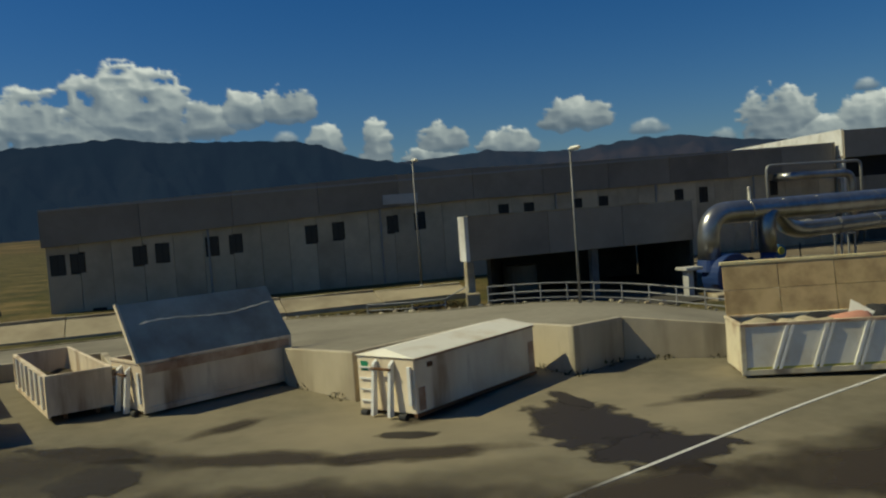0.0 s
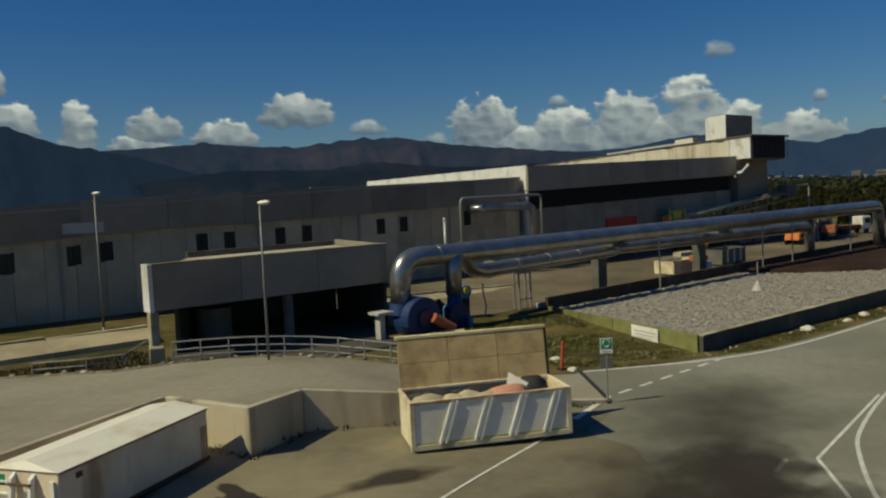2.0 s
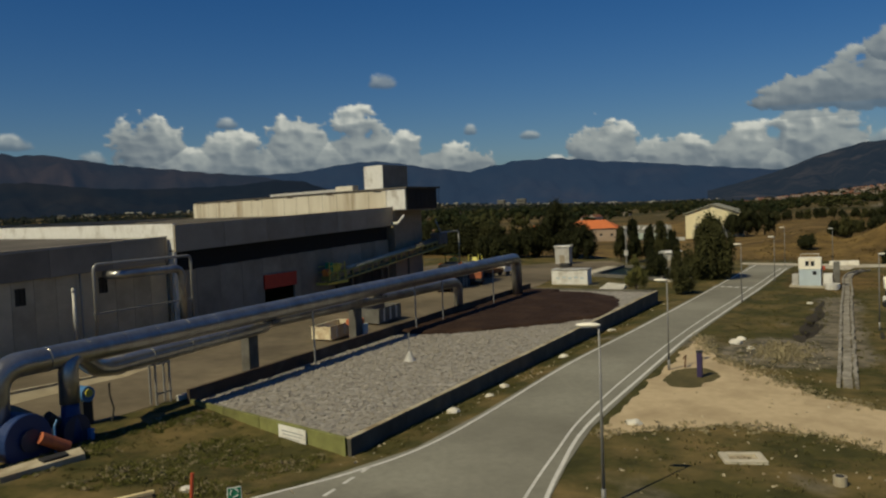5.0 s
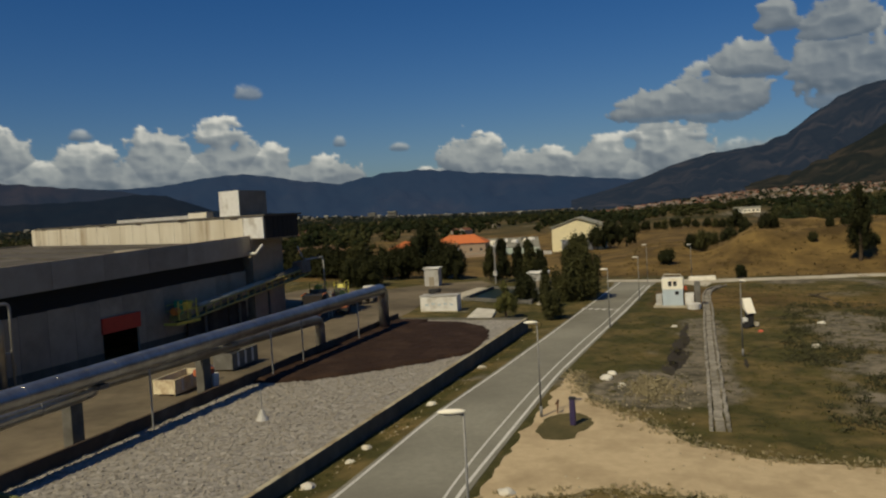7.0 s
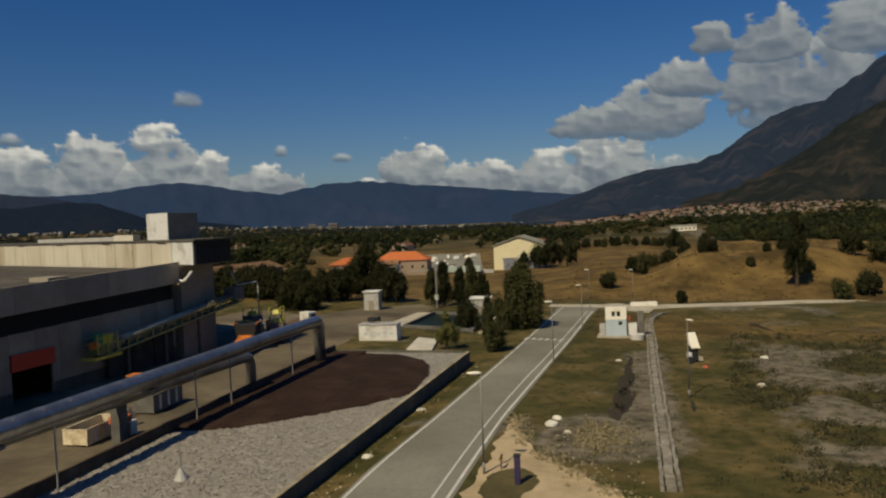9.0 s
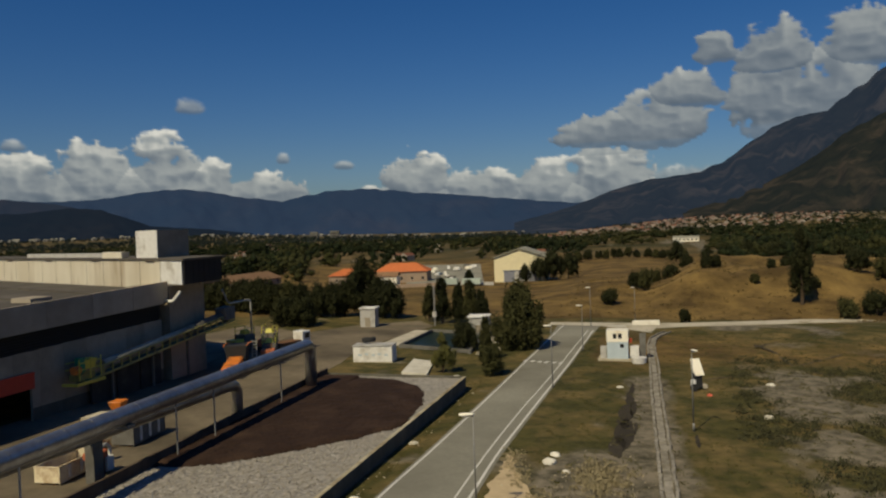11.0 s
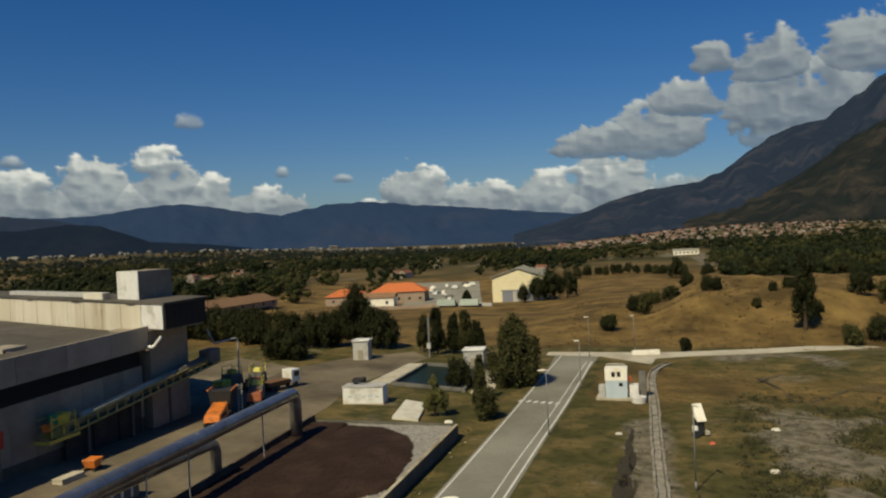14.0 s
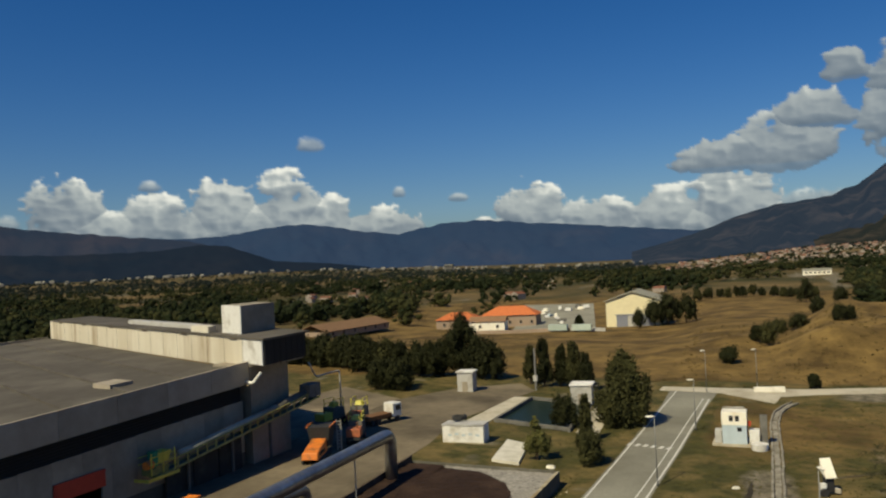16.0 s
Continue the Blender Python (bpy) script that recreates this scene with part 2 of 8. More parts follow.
LID_PALE = mat("pale grey sheet", (0.68, 0.66, 0.56), (0.58, 0.56, 0.47), 0.8, 0.5, 0.1, 0.1, (0.42, 0.38, 0.3), 0.35, 0.4)
FRAME_YELLOW = mat("dull yellow frame paint", (0.4, 0.36, 0.1), (0.28, 0.26, 0.08), 1.5, 0.6, 0, 0.1, (0.16, 0.14, 0.07), 0.4, 0.9)
OLIVE = mat("olive paint", (0.24, 0.25, 0.07), (0.18, 0.19, 0.06), 1.0, 0.6, 0, 0.1, (0.12, 0.1, 0.05), 0.4, 0.8)
FADED_BLUE = mat("faded pale blue", (0.5, 0.58, 0.62), (0.42, 0.5, 0.54), 1.0, 0.6)
PAD = mat("bright concrete", (0.72, 0.69, 0.6), (0.62, 0.59, 0.5), 1.0, 0.9, 0, 0.15, (0.45, 0.42, 0.34), 0.35, 0.3)
PURPLE = mat("dark purple paint", (0.035, 0.025, 0.075), (0.05, 0.035, 0.1), 2.0, 0.5)
ROOF_BROWN = mat("brown roof sheets", (0.25, 0.15, 0.085), (0.19, 0.115, 0.065), 0.5, 0.85)
ROOF_GREY = mat("grey green roof sheets", (0.3, 0.29, 0.22), (0.25, 0.24, 0.19), 0.4, 0.8)
DOOR_GREY = mat("blue grey door", (0.2, 0.21, 0.25), (0.17, 0.18, 0.21), 1.0, 0.7)
FADED_GREEN = mat("faded green white sheet", (0.45, 0.52, 0.45), (0.36, 0.43, 0.37), 0.8, 0.7)
VILLAGE = mat("pale house walls", (0.4, 0.35, 0.3), (0.22, 0.19, 0.16), 0.03, 0.9)
TILE_FAR = mat("far orange roofs", (0.2, 0.08, 0.05), (0.14, 0.085, 0.06), 0.02, 0.9)
TUFT = mat("meadow grass", (0.12, 0.105, 0.038), (0.07, 0.07, 0.025), 0.3, 0.95)
STRAW_BROWN = mat("brown dry grass", (0.16, 0.115, 0.047), (0.11, 0.08, 0.033), 0.2, 0.95)
TILE = mat("orange roof tiles", (0.55, 0.17, 0.06), (0.45, 0.13, 0.05), 0.6, 0.85, 0, 0.2)
YELLOW_WALL = mat("pale yellow render", (0.78, 0.7, 0.45), (0.7, 0.62, 0.4), 0.4, 0.9)
HOUSE_WALL = mat("pink house render", (0.36, 0.27, 0.2), (0.3, 0.23, 0.17), 0.4, 0.9)
LEAF = mat("dark foliage", (0.03, 0.032, 0.011), (0.014, 0.017, 0.006), 0.6, 0.85)
LEAF_C = mat("yellowing foliage", (0.14, 0.13, 0.04), (0.08, 0.085, 0.03), 0.6, 0.9)
SCRUB = mat("grey green scrub", (0.07, 0.068, 0.034), (0.04, 0.04, 0.02), 0.8, 0.9)
STRAW = mat("dead straw", (0.33, 0.28, 0.17), (0.22, 0.185, 0.105), 1.0, 0.95)
LEAF_B = mat("olive foliage", (0.06, 0.058, 0.02), (0.03, 0.033, 0.012), 0.6, 0.9)
BARK = mat("bark", (0.09, 0.065, 0.045), (0.06, 0.045, 0.03), 3.0, 0.95, 0, 0.4)
# ranges: aerial haze is painted as a faint blue emission over near-black slopes
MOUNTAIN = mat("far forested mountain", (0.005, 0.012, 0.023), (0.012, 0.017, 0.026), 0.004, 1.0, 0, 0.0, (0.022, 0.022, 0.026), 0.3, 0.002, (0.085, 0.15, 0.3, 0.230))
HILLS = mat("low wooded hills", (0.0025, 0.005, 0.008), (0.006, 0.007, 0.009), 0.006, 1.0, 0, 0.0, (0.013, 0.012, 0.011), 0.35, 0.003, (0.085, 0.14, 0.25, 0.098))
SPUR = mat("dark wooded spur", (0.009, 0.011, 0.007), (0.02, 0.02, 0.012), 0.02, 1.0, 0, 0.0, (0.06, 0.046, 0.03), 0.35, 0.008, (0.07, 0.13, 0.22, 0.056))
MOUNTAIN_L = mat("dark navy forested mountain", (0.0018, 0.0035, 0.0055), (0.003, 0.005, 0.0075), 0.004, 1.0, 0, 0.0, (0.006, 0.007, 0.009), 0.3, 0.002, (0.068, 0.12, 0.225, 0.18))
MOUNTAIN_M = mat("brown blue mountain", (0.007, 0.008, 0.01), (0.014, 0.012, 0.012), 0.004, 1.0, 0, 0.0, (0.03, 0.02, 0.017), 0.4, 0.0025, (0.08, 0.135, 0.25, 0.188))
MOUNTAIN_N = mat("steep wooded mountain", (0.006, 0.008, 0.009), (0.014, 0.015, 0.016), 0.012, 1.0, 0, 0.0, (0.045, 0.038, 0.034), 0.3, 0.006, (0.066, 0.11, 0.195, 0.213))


def ground_material():
    """Meadow, brown slopes, valley fields and bare earth, mixed by the soil layer of the ground."""
    m = bpy.data.materials.new("meadow and fields")
    m.use_nodes = True
    n, ln = m.node_tree.nodes, m.node_tree.links
    b = n["Principled BSDF"]
    b.inputs["Roughness"].default_value, b.inputs["Specular IOR Level"].default_value = 0.95, 0.15
    tc, at, sep = n.new("ShaderNodeTexCoord"), n.new("ShaderNodeAttribute"), n.new("ShaderNodeSeparateColor")
    at.attribute_name = "soil"
    ln.new(at.outputs["Color"], sep.inputs["Color"])

    def tones(c1, c2, scale, lo=0.35, hi=0.65):
        t, r, x = n.new("ShaderNodeTexNoise"), n.new("ShaderNodeMapRange"), n.new("ShaderNodeMix")
        t.inputs["Scale"].default_value, t.inputs["Detail"].default_value, t.inputs["Roughness"].default_value = scale, 7, 0.68
        ln.new(tc.outputs["Object"], t.inputs["Vector"])
        r.inputs["From Min"].default_value, r.inputs["From Max"].default_value = lo, hi
        ln.new(t.outputs["Fac"], r.inputs["Value"])
        x.data_type = "RGBA"
        ln.new(r.outputs["Result"], x.inputs["Factor"])
        for key, c in (("A", c1), ("B", c2)):
            if isinstance(c, tuple):
                x.inputs[key].default_value = (*c, 1)
            else:
                ln.new(c, x.inputs[key])
        return x.outputs["Result"], t.outputs["Fac"]

    edge = n.new("ShaderNodeTexNoise")
    edge.inputs["Scale"].default_value, edge.inputs["Detail"].default_value, edge.inputs["Roughness"].default_value = 0.3, 7, 0.65
    ln.new(tc.outputs["Object"], edge.inputs["Vector"])

    def blend(share, a, c):
        """Mixes with a torn edge between the two."""
        x, add, r = n.new("ShaderNodeMix"), n.new("ShaderNodeMath"), n.new("ShaderNodeMapRange")
        add.operation = "MULTIPLY_ADD"
        ln.new(share, add.inputs[0])
        add.inputs[1].default_value = 1.35
        ln.new(edge.outputs["Fac"], add.inputs[2])
        r.inputs["From Min"].default_value, r.inputs["From Max"].default_value = 0.85, 1.3
        ln.new(add.outputs["Value"], r.inputs["Value"])
        x.data_type = "RGBA"
        ln.new(r.outputs["Result"], x.inputs["Factor"])
        ln.new(a, x.inputs["A"])
        ln.new(c, x.inputs["B"])
        return x.outputs["Result"]

    green, _ = tones((0.037, 0.038, 0.012), (0.088, 0.078, 0.025), 0.45)
    meadow, fine = tones(green, (0.2, 0.142, 0.058), 0.15, 0.46, 0.7)
    brown, _ = tones((0.07, 0.046, 0.017), (0.24, 0.158, 0.055), 0.07, 0.38, 0.68)
    valley, _ = tones((0.042, 0.042, 0.015), (0.165, 0.112, 0.048), 0.008, 0.42, 0.62)
    bare, grain = tones((0.225, 0.192, 0.138), (0.05, 0.047, 0.028), 0.5, 0.38, 0.66)
    c = blend(sep.outputs["Red"], meadow, brown)
    c = blend(sep.outputs["Green"], c, valley)
    c = blend(sep.outputs["Blue"], c, bare)
    ln.new(c, b.inputs["Base Color"])
    bp = n.new("ShaderNodeBump")
    bp.inputs["Strength"].default_value, bp.inputs["Distance"].default_value = 0.8, 0.25
    ln.new(grain, bp.inputs["Height"])
    ln.new(bp.outputs["Normal"], b.inputs["Normal"])
    return m


GROUND = ground_material()


def soft_material(name, colour, noise_scale, attribute, rough, lo=0.74, hi=1.06, most=0.92):
    """A thin film whose edge frays out: oil and damp soaked into a floor."""
    m = bpy.data.materials.new(name)
    m.use_nodes = True
    n, ln = m.node_tree.nodes, m.node_tree.links
    b, out = n["Principled BSDF"], n["Material Output"]
    b.inputs["Base Color"].default_value, b.inputs["Roughness"].default_value = (*colour, 1), rough
    at, tc, tex = n.new("ShaderNodeAttribute"), n.new("ShaderNodeTexCoord"), n.new("ShaderNodeTexNoise")
    at.attribute_name = attribute
    tex.inputs["Scale"].default_value, tex.inputs["Detail"].default_value = noise_scale, 6
    ln.new(tc.outputs["Object"], tex.inputs["Vector"])
    add, rng_, mix, clear = n.new("ShaderNodeMath"), n.new("ShaderNodeMapRange"), n.new("ShaderNodeMixShader"), n.new("ShaderNodeBsdfTransparent")
    add.operation = "ADD"
    ln.new(at.outputs["Fac"], add.inputs[0])
    ln.new(tex.outputs["Fac"], add.inputs[1])
    rng_.inputs["From Min"].default_value, rng_.inputs["From Max"].default_value, rng_.inputs["To Max"].default_value = lo, hi, most
    ln.new(add.outputs["Value"], rng_.inputs["Value"])
    ln.new(rng_.outputs["Result"], mix.inputs["Fac"])
    ln.new(clear.outputs["BSDF"], mix.inputs[1])
    ln.new(b.outputs["BSDF"], mix.inputs[2])
    ln.new(mix.outputs["Shader"], out.inputs["Surface"])
    return m


STAIN = soft_material("oily wet patch", (0.034, 0.026, 0.018), 1.1, "soak", 0.6, 0.78, 0.96)
WORN = soft_material("worn dark paving", (0.055, 0.046, 0.033), 0.35, "soak", 0.85, 0.68, 1.5, 0.6)
FILM = soft_material("brown damp film", (0.045, 0.032, 0.018), 0.55, "soak", 0.7, 0.68, 1.2, 0.82)


def cloud_material():
    """Cumulus of the far sky: how opaque and how well lit each place of the heap is."""
    m = bpy.data.materials.new("far clouds")
    m.use_nodes = True
    n, ln = m.node_tree.nodes, m.node_tree.links
    n.remove(n["Principled BSDF"])
    at, sep, tone = n.new("ShaderNodeAttribute"), n.new("ShaderNodeSeparateColor"), n.new("ShaderNodeValToRGB")
    at.attribute_name = "heap"
    ln.new(at.outputs["Color"], sep.inputs["Color"])
    # bright crowns and grey bases are painted tones that glow by themselves
    tone.color_ramp.elements[0].color, tone.color_ramp.elements[1].color = (0.115, 0.15, 0.2, 1), (0.8, 0.79, 0.75, 1)
    for at_, c in ((0.35, (0.2, 0.235, 0.28, 1)), (0.7, (0.37, 0.4, 0.42, 1))):
        tone.color_ramp.elements.new(at_).color = c
    glow, clear, mix = n.new("ShaderNodeEmission"), n.new("ShaderNodeBsdfTransparent"), n.new("ShaderNodeMixShader")
    ln.new(sep.outputs["Green"], tone.inputs["Fac"])
    ln.new(tone.outputs["Color"], glow.inputs["Color"])
    ln.new(sep.outputs["Red"], mix.inputs["Fac"])
    ln.new(clear.outputs["BSDF"], mix.inputs[1])
    ln.new(glow.outputs["Emission"], mix.inputs[2])
    ln.new(mix.outputs["Shader"], n["Material Output"].inputs["Surface"])
    return m


CLOUDS = cloud_material()


# ---- geometry helpers ----
class Geo:
    """Collects vertices and faces for one mesh."""

    def __init__(self):
        self.v, self.f = [], []

    def add(self, verts, faces):
        k = len(self.v)
        self.v += [tuple(p) for p in verts]
        self.f += [tuple(k + i for i in f) for f in faces]
        return self

    def hexa(self, p):
        return self.add(p, [(0, 3, 2, 1), (4, 5, 6, 7), (0, 1, 5, 4), (1, 2, 6, 5), (2, 3, 7, 6), (3, 0, 4, 7)])

    def box(self, x0, y0, z0, x1, y1, z1, m=None):
        p = [(x0, y0, z0), (x1, y0, z0), (x1, y1, z0), (x0, y1, z0), (x0, y0, z1), (x1, y0, z1), (x1, y1, z1), (x0, y1, z1)]
        return self.hexa([m @ Vector(q) for q in p] if m else p)

    def prism(self, poly, z0, z1):
        """A plan outline between two heights; each may be a number or a function of x, y."""
        n = len(poly)
        lo = [(x, y, z0(x, y) if callable(z0) else z0) for x, y in poly]
        hi = [(x, y, z1(x, y) if callable(z1) else z1) for x, y in poly]
        return self.add(lo + hi, [tuple(range(n))[::-1], tuple(range(n, 2 * n))] + [(i, (i + 1) % n, n + (i + 1) % n, n + i) for i in range(n)])

    def tube(self, path, r, n=12, caps=True):
        """A round bar along a path; r may be one radius or one for each point."""
        pts = [Vector(p) for p in path]
        rs = r if isinstance(r, (list, tuple)) else [r] * len(pts)
        rings, side = [], None
        for i, p in enumerate(pts):
            d = (pts[min(i + 1, len(pts) - 1)] - pts[max(i - 1, 0)]).normalized()
            if side is None:
                side = d.cross(Vector((0, 0, 1)) if abs(d.z) < 0.9 else Vector((1, 0, 0))).normalized()
            side = (side - d * side.dot(d)).normalized()
            other = d.cross(side)
            rings.append([p + (side * math.cos(a) + other * math.sin(a)) * rs[i] for a in (2 * math.pi * j / n for j in range(n))])
        k = len(rings)
        faces = [(i * n + j, i * n + (j + 1) % n, (i + 1) * n + (j + 1) % n, (i + 1) * n + j) for i in range(k - 1) for j in range(n)]
        if caps:
            faces += [tuple(range(n))[::-1], tuple(range((k - 1) * n, k * n))]
        return self.add([q for ring in rings for q in ring], faces)

    def mesh(self, name, material, bevel=0.0, smooth=False):
        me = bpy.data.meshes.new(name)
        me.from_pydata(self.v, [], self.f)
        bm = bmesh.new()
        bm.from_mesh(me)
        bmesh.ops.recalc_face_normals(bm, faces=bm.faces)
        if bevel:
            bmesh.ops.bevel(bm, geom=[e for e in bm.edges if e.is_manifold and e.calc_face_angle(0) > 0.5], offset=bevel, segments=1, affect="EDGES")
        bm.to_mesh(me)
        bm.free()
        me.materials.append(material)
        if smooth:
            me.polygons.foreach_set("use_smooth", [True] * len(me.polygons))
        return me


def bend(a, b, c, r, n=8):
    """Points round a bend at b between a and c."""
    a, b, c = Vector(a), Vector(b), Vector(c)
    p, q = b + (a - b).normalized() * r, b + (c - b).normalized() * r
    return [tuple(p.lerp(b, t).lerp(b.lerp(q, t), t)) for t in (i / n for i in range(n + 1))]


def part(name, geo, material, parent, label="", bevel=0.0, smooth=False):
    ob = new(name, geo.mesh(name, material, bevel, smooth))
    ob.parent = parent
    return tagged(ob, label=label)


def thing(name, label, category, m=None, group="", kind=""):
    ob = new(name)
    ob.empty_display_size = 0.3
    if m:
        ob.matrix_basis = m
    return tagged(ob, label, category, group, kind)


def solid(name, geo, material, label, category, group="", kind="", bevel=0.0, smooth=False):
    return tagged(new(name, geo.mesh(name, material, bevel, smooth)), label, category, group, kind)


def shared(name, mesh, parent, m):
    """A piece on a mesh that it shares with its like."""
    ob = new(name, mesh)
    ob.parent = parent
    ob.matrix_basis = m
    return ob


def ground_z(x, y):
    """The site falls gently away from the plant."""
    return 0.3 - 0.010 * min(max(x, -60), 250) + 0.025 * (min(max(y, -40), 75) - 25)


def over(h):
    return lambda x, y: ground_z(x, y) + h


# ---- land, hills and sky ----
def smooth(a, b, x):
    t = min(max((x - a) / (b - a), 0), 1)
    return t * t * (3 - 2 * t)


def land_z(x, y):
    """Height of the open ground: level site, brown mounds behind, flat valley."""
    far = smooth(240, 420, math.hypot(x - 60, y - 20))
    z = ground_z(x, y) * (1 - far) - 3.0 * far
    mound = smooth(224, 270, x) * (1 - smooth(330, 430, x)) * (1 - smooth(14, 48, y)) * smooth(-420, -220, y)
    front = 1 - smooth(-12, 8, y + 0.1 * (x - 260))
    z += mound * (2.6 + 6.6 * front) + mound * (0.4 + 0.6 * front) * (2.6 * noise.noise((x * 0.025, y * 0.03, 0)) + 1.9 * noise.noise((x * 0.07, y * 0.08, 3)) + 0.6 * noise.noise((x * 0.19, y * 0.2, 7)))
    z += 0.9 * smooth(215, 300, x) * (1 - smooth(420, 600, x)) * noise.noise((x * 0.03, y * 0.03, 9))
    for cx, cy, rr, hh in ((256, -12, 15, 3.6), (262, -42, 17, 3.0), (275, 14, 13, 2.4)):
        z += hh * smooth(rr, 0, math.hypot(x - cx, y - cy))
    r, az = math.hypot(x, y), math.degrees(math.atan2(y, x))
    z += 26 * smooth(650, 1700, r) * (1 - smooth(-6, 9, az)) * smooth(-100, -60, az)
    z -= 3.2 * smooth(285, 350, x) * (1 - smooth(480, 620, x)) * smooth(20, 50, y) * (1 - smooth(150, 200, y))
    z += 24 * smooth(900, 2400, r) * smooth(12, 35, az) * (1 - smooth(95, 120, az))
    z -= 0.5 * smooth(39, 44, x) * (1 - smooth(50, 53, x)) * smooth(28.5, 31, y) * (1 - smooth(40, 45, y))
    z -= 0.35 * smooth(26.4, 28, y) * (1 - smooth(29.6, 31, y)) * smooth(46, 50, x) * (1 - smooth(130, 136, x))
    rough = smooth(-4, -16, y) * smooth(70, 110, x) * (1 - smooth(190, 215, x))
    z += rough * (0.5 * noise.noise((x * 0.1, y * 0.1, 17)) + 0.35 * noise.noise((x * 0.31, y * 0.31, 18)))
    return z


def spread(lo, a, b, hi, step, grow):
    vals, v, s = list(np.arange(a, b + 0.1, step)), a, step
    left = []
    while v > lo:
        s *= grow
        v -= s
        left.append(v)
    v, s = vals[-1], step
    while v < hi:
        s *= grow
        v += s
        vals.append(v)
    return left[::-1] + vals


def sheet(name, xs, ys, height, material):
    geo = Geo()
    geo.v = [(x, y, height(x, y)) for y in ys for x in xs]
    w = len(xs)
    geo.f = [(j * w + i, j * w + i + 1, (j + 1) * w + i + 1, (j + 1) * w + i) for j in range(len(ys) - 1) for i in range(w - 1)]
    me = bpy.data.meshes.new(name)
    me.from_pydata(geo.v, [], geo.f)
    me.polygons.foreach_set("use_smooth", [True] * len(me.polygons))
    me.materials.append(material)
    return new(name, me)


def ragged(poly, step, amount, seed):
    """An outline with a worn, wandering edge."""
    out = []
    for (x0, y0), (x1, y1) in zip(poly, poly[1:] + poly[:1]):
        k = max(1, int(math.hypot(x1 - x0, y1 - y0) / step))
        for i in range(k):
            x, y = x0 + (x1 - x0) * i / k, y0 + (y1 - y0) * i / k
            out.append((x + amount * (noise.noise((x * 0.35, y * 0.35, seed)) + 0.6 * noise.noise((x * 1.4, y * 1.4, seed))), y + amount * (noise.noise((x * 0.35, y * 0.35, seed + 9)) + 0.6 * noise.noise((x * 1.4, y * 1.4, seed + 9)))))
    return out


def flat(name, poly, material, h, label, category):
    """A thin slab that lies on the sloping site, its top h above the ground."""
    return solid(name, Geo().prism(poly, over(-0.25), over(h)), material, label, category, kind="structure")


ground = tagged(sheet("ground", spread(-4400, -60, 300, 4600, 3, 1.1), spread(-4400, -70, 100, 4600, 2, 1.1), land_z, GROUND), "dry patchy grass with bare earth reaching to the hills", "ground", kind="structure")


def soil(x, y):
    """Shares of brown slope, valley field, bare pale earth at a place."""
    n1, n2 = noise.noise((x * 0.02, y * 0.02, 2)), noise.noise((x * 0.08, y * 0.08, 4))
    brown = smooth(214, 226, x + 6 * n2) * (1 - smooth(520, 700, x)) * (1 - smooth(190, 270, y + 40 * n1))
    brown = max(brown, 0.55 * smooth(120, 165, x) * (1 - smooth(190, 212, x)) * (1 - smooth(12, 16, y)) * (0.7 + n1))
    hill = (1 - smooth(-14, 10, y + 0.1 * (x - 260) + 5 * n2)) * smooth(226, 240, x)
    brown = min(1, brown * (0.72 + 0.3 * n1 + 0.4 * hill + 0.3 * smooth(300, 380, x))) if x > 205 else brown
    valley = smooth(230, 330, math.hypot(x, y) + 40 * n1) * (1 - brown) * smooth(300, 340, x + 0.4 * max(0, y))
    bare = max(smooth(0.0, 0.4, noise.noise((x * 0.06, y * 0.07, 8)) + 0.35 * n2) * smooth(-2, -14, y) * 0.8, smooth(8, 2, math.hypot((x - 93) * 0.6, y - 8.5) + 3 * n2), 0.6 * smooth(0.2, 0.6, noise.noise((x * 0.15, y * 0.15, 11))))
    bare = max(bare, 0.85 * smooth(5, 1.5, abs(y - 4.2 - (x - 110) * 0.012) + 2 * n2) * smooth(84, 92, x) * (1 - smooth(140, 150, x)), 0.55 * smooth(-0.2, 0.35, n2 + 0.5 * noise.noise((x * 0.03, y * 0.03, 6))) * smooth(-4, -9, y) * smooth(78, 88, x) * (1 - smooth(150, 175, x)))
    clods = noise.noise((x * 0.1, y * 0.1, 17)) + 0.6 * noise.noise((x * 0.31, y * 0.31, 18))
    rubble = smooth(-6, -13, y) * smooth(80, 92, x) * (1 - smooth(142, 165, x))
    bare = max(bare * (1 - 0.7 * rubble), rubble * smooth(-0.12, 0.22, clods))
    brown *= 1 - 0.8 * rubble
    bare *= smooth(30, 36, x) * (1 - brown)
    return brown, valley, bare, 1.0


layer = ground.data.color_attributes.new("soil", "FLOAT_COLOR", "POINT")
layer.data.foreach_set("color", [c for v in ground.data.vertices for c in soil(v.co.x, v.co.y)])


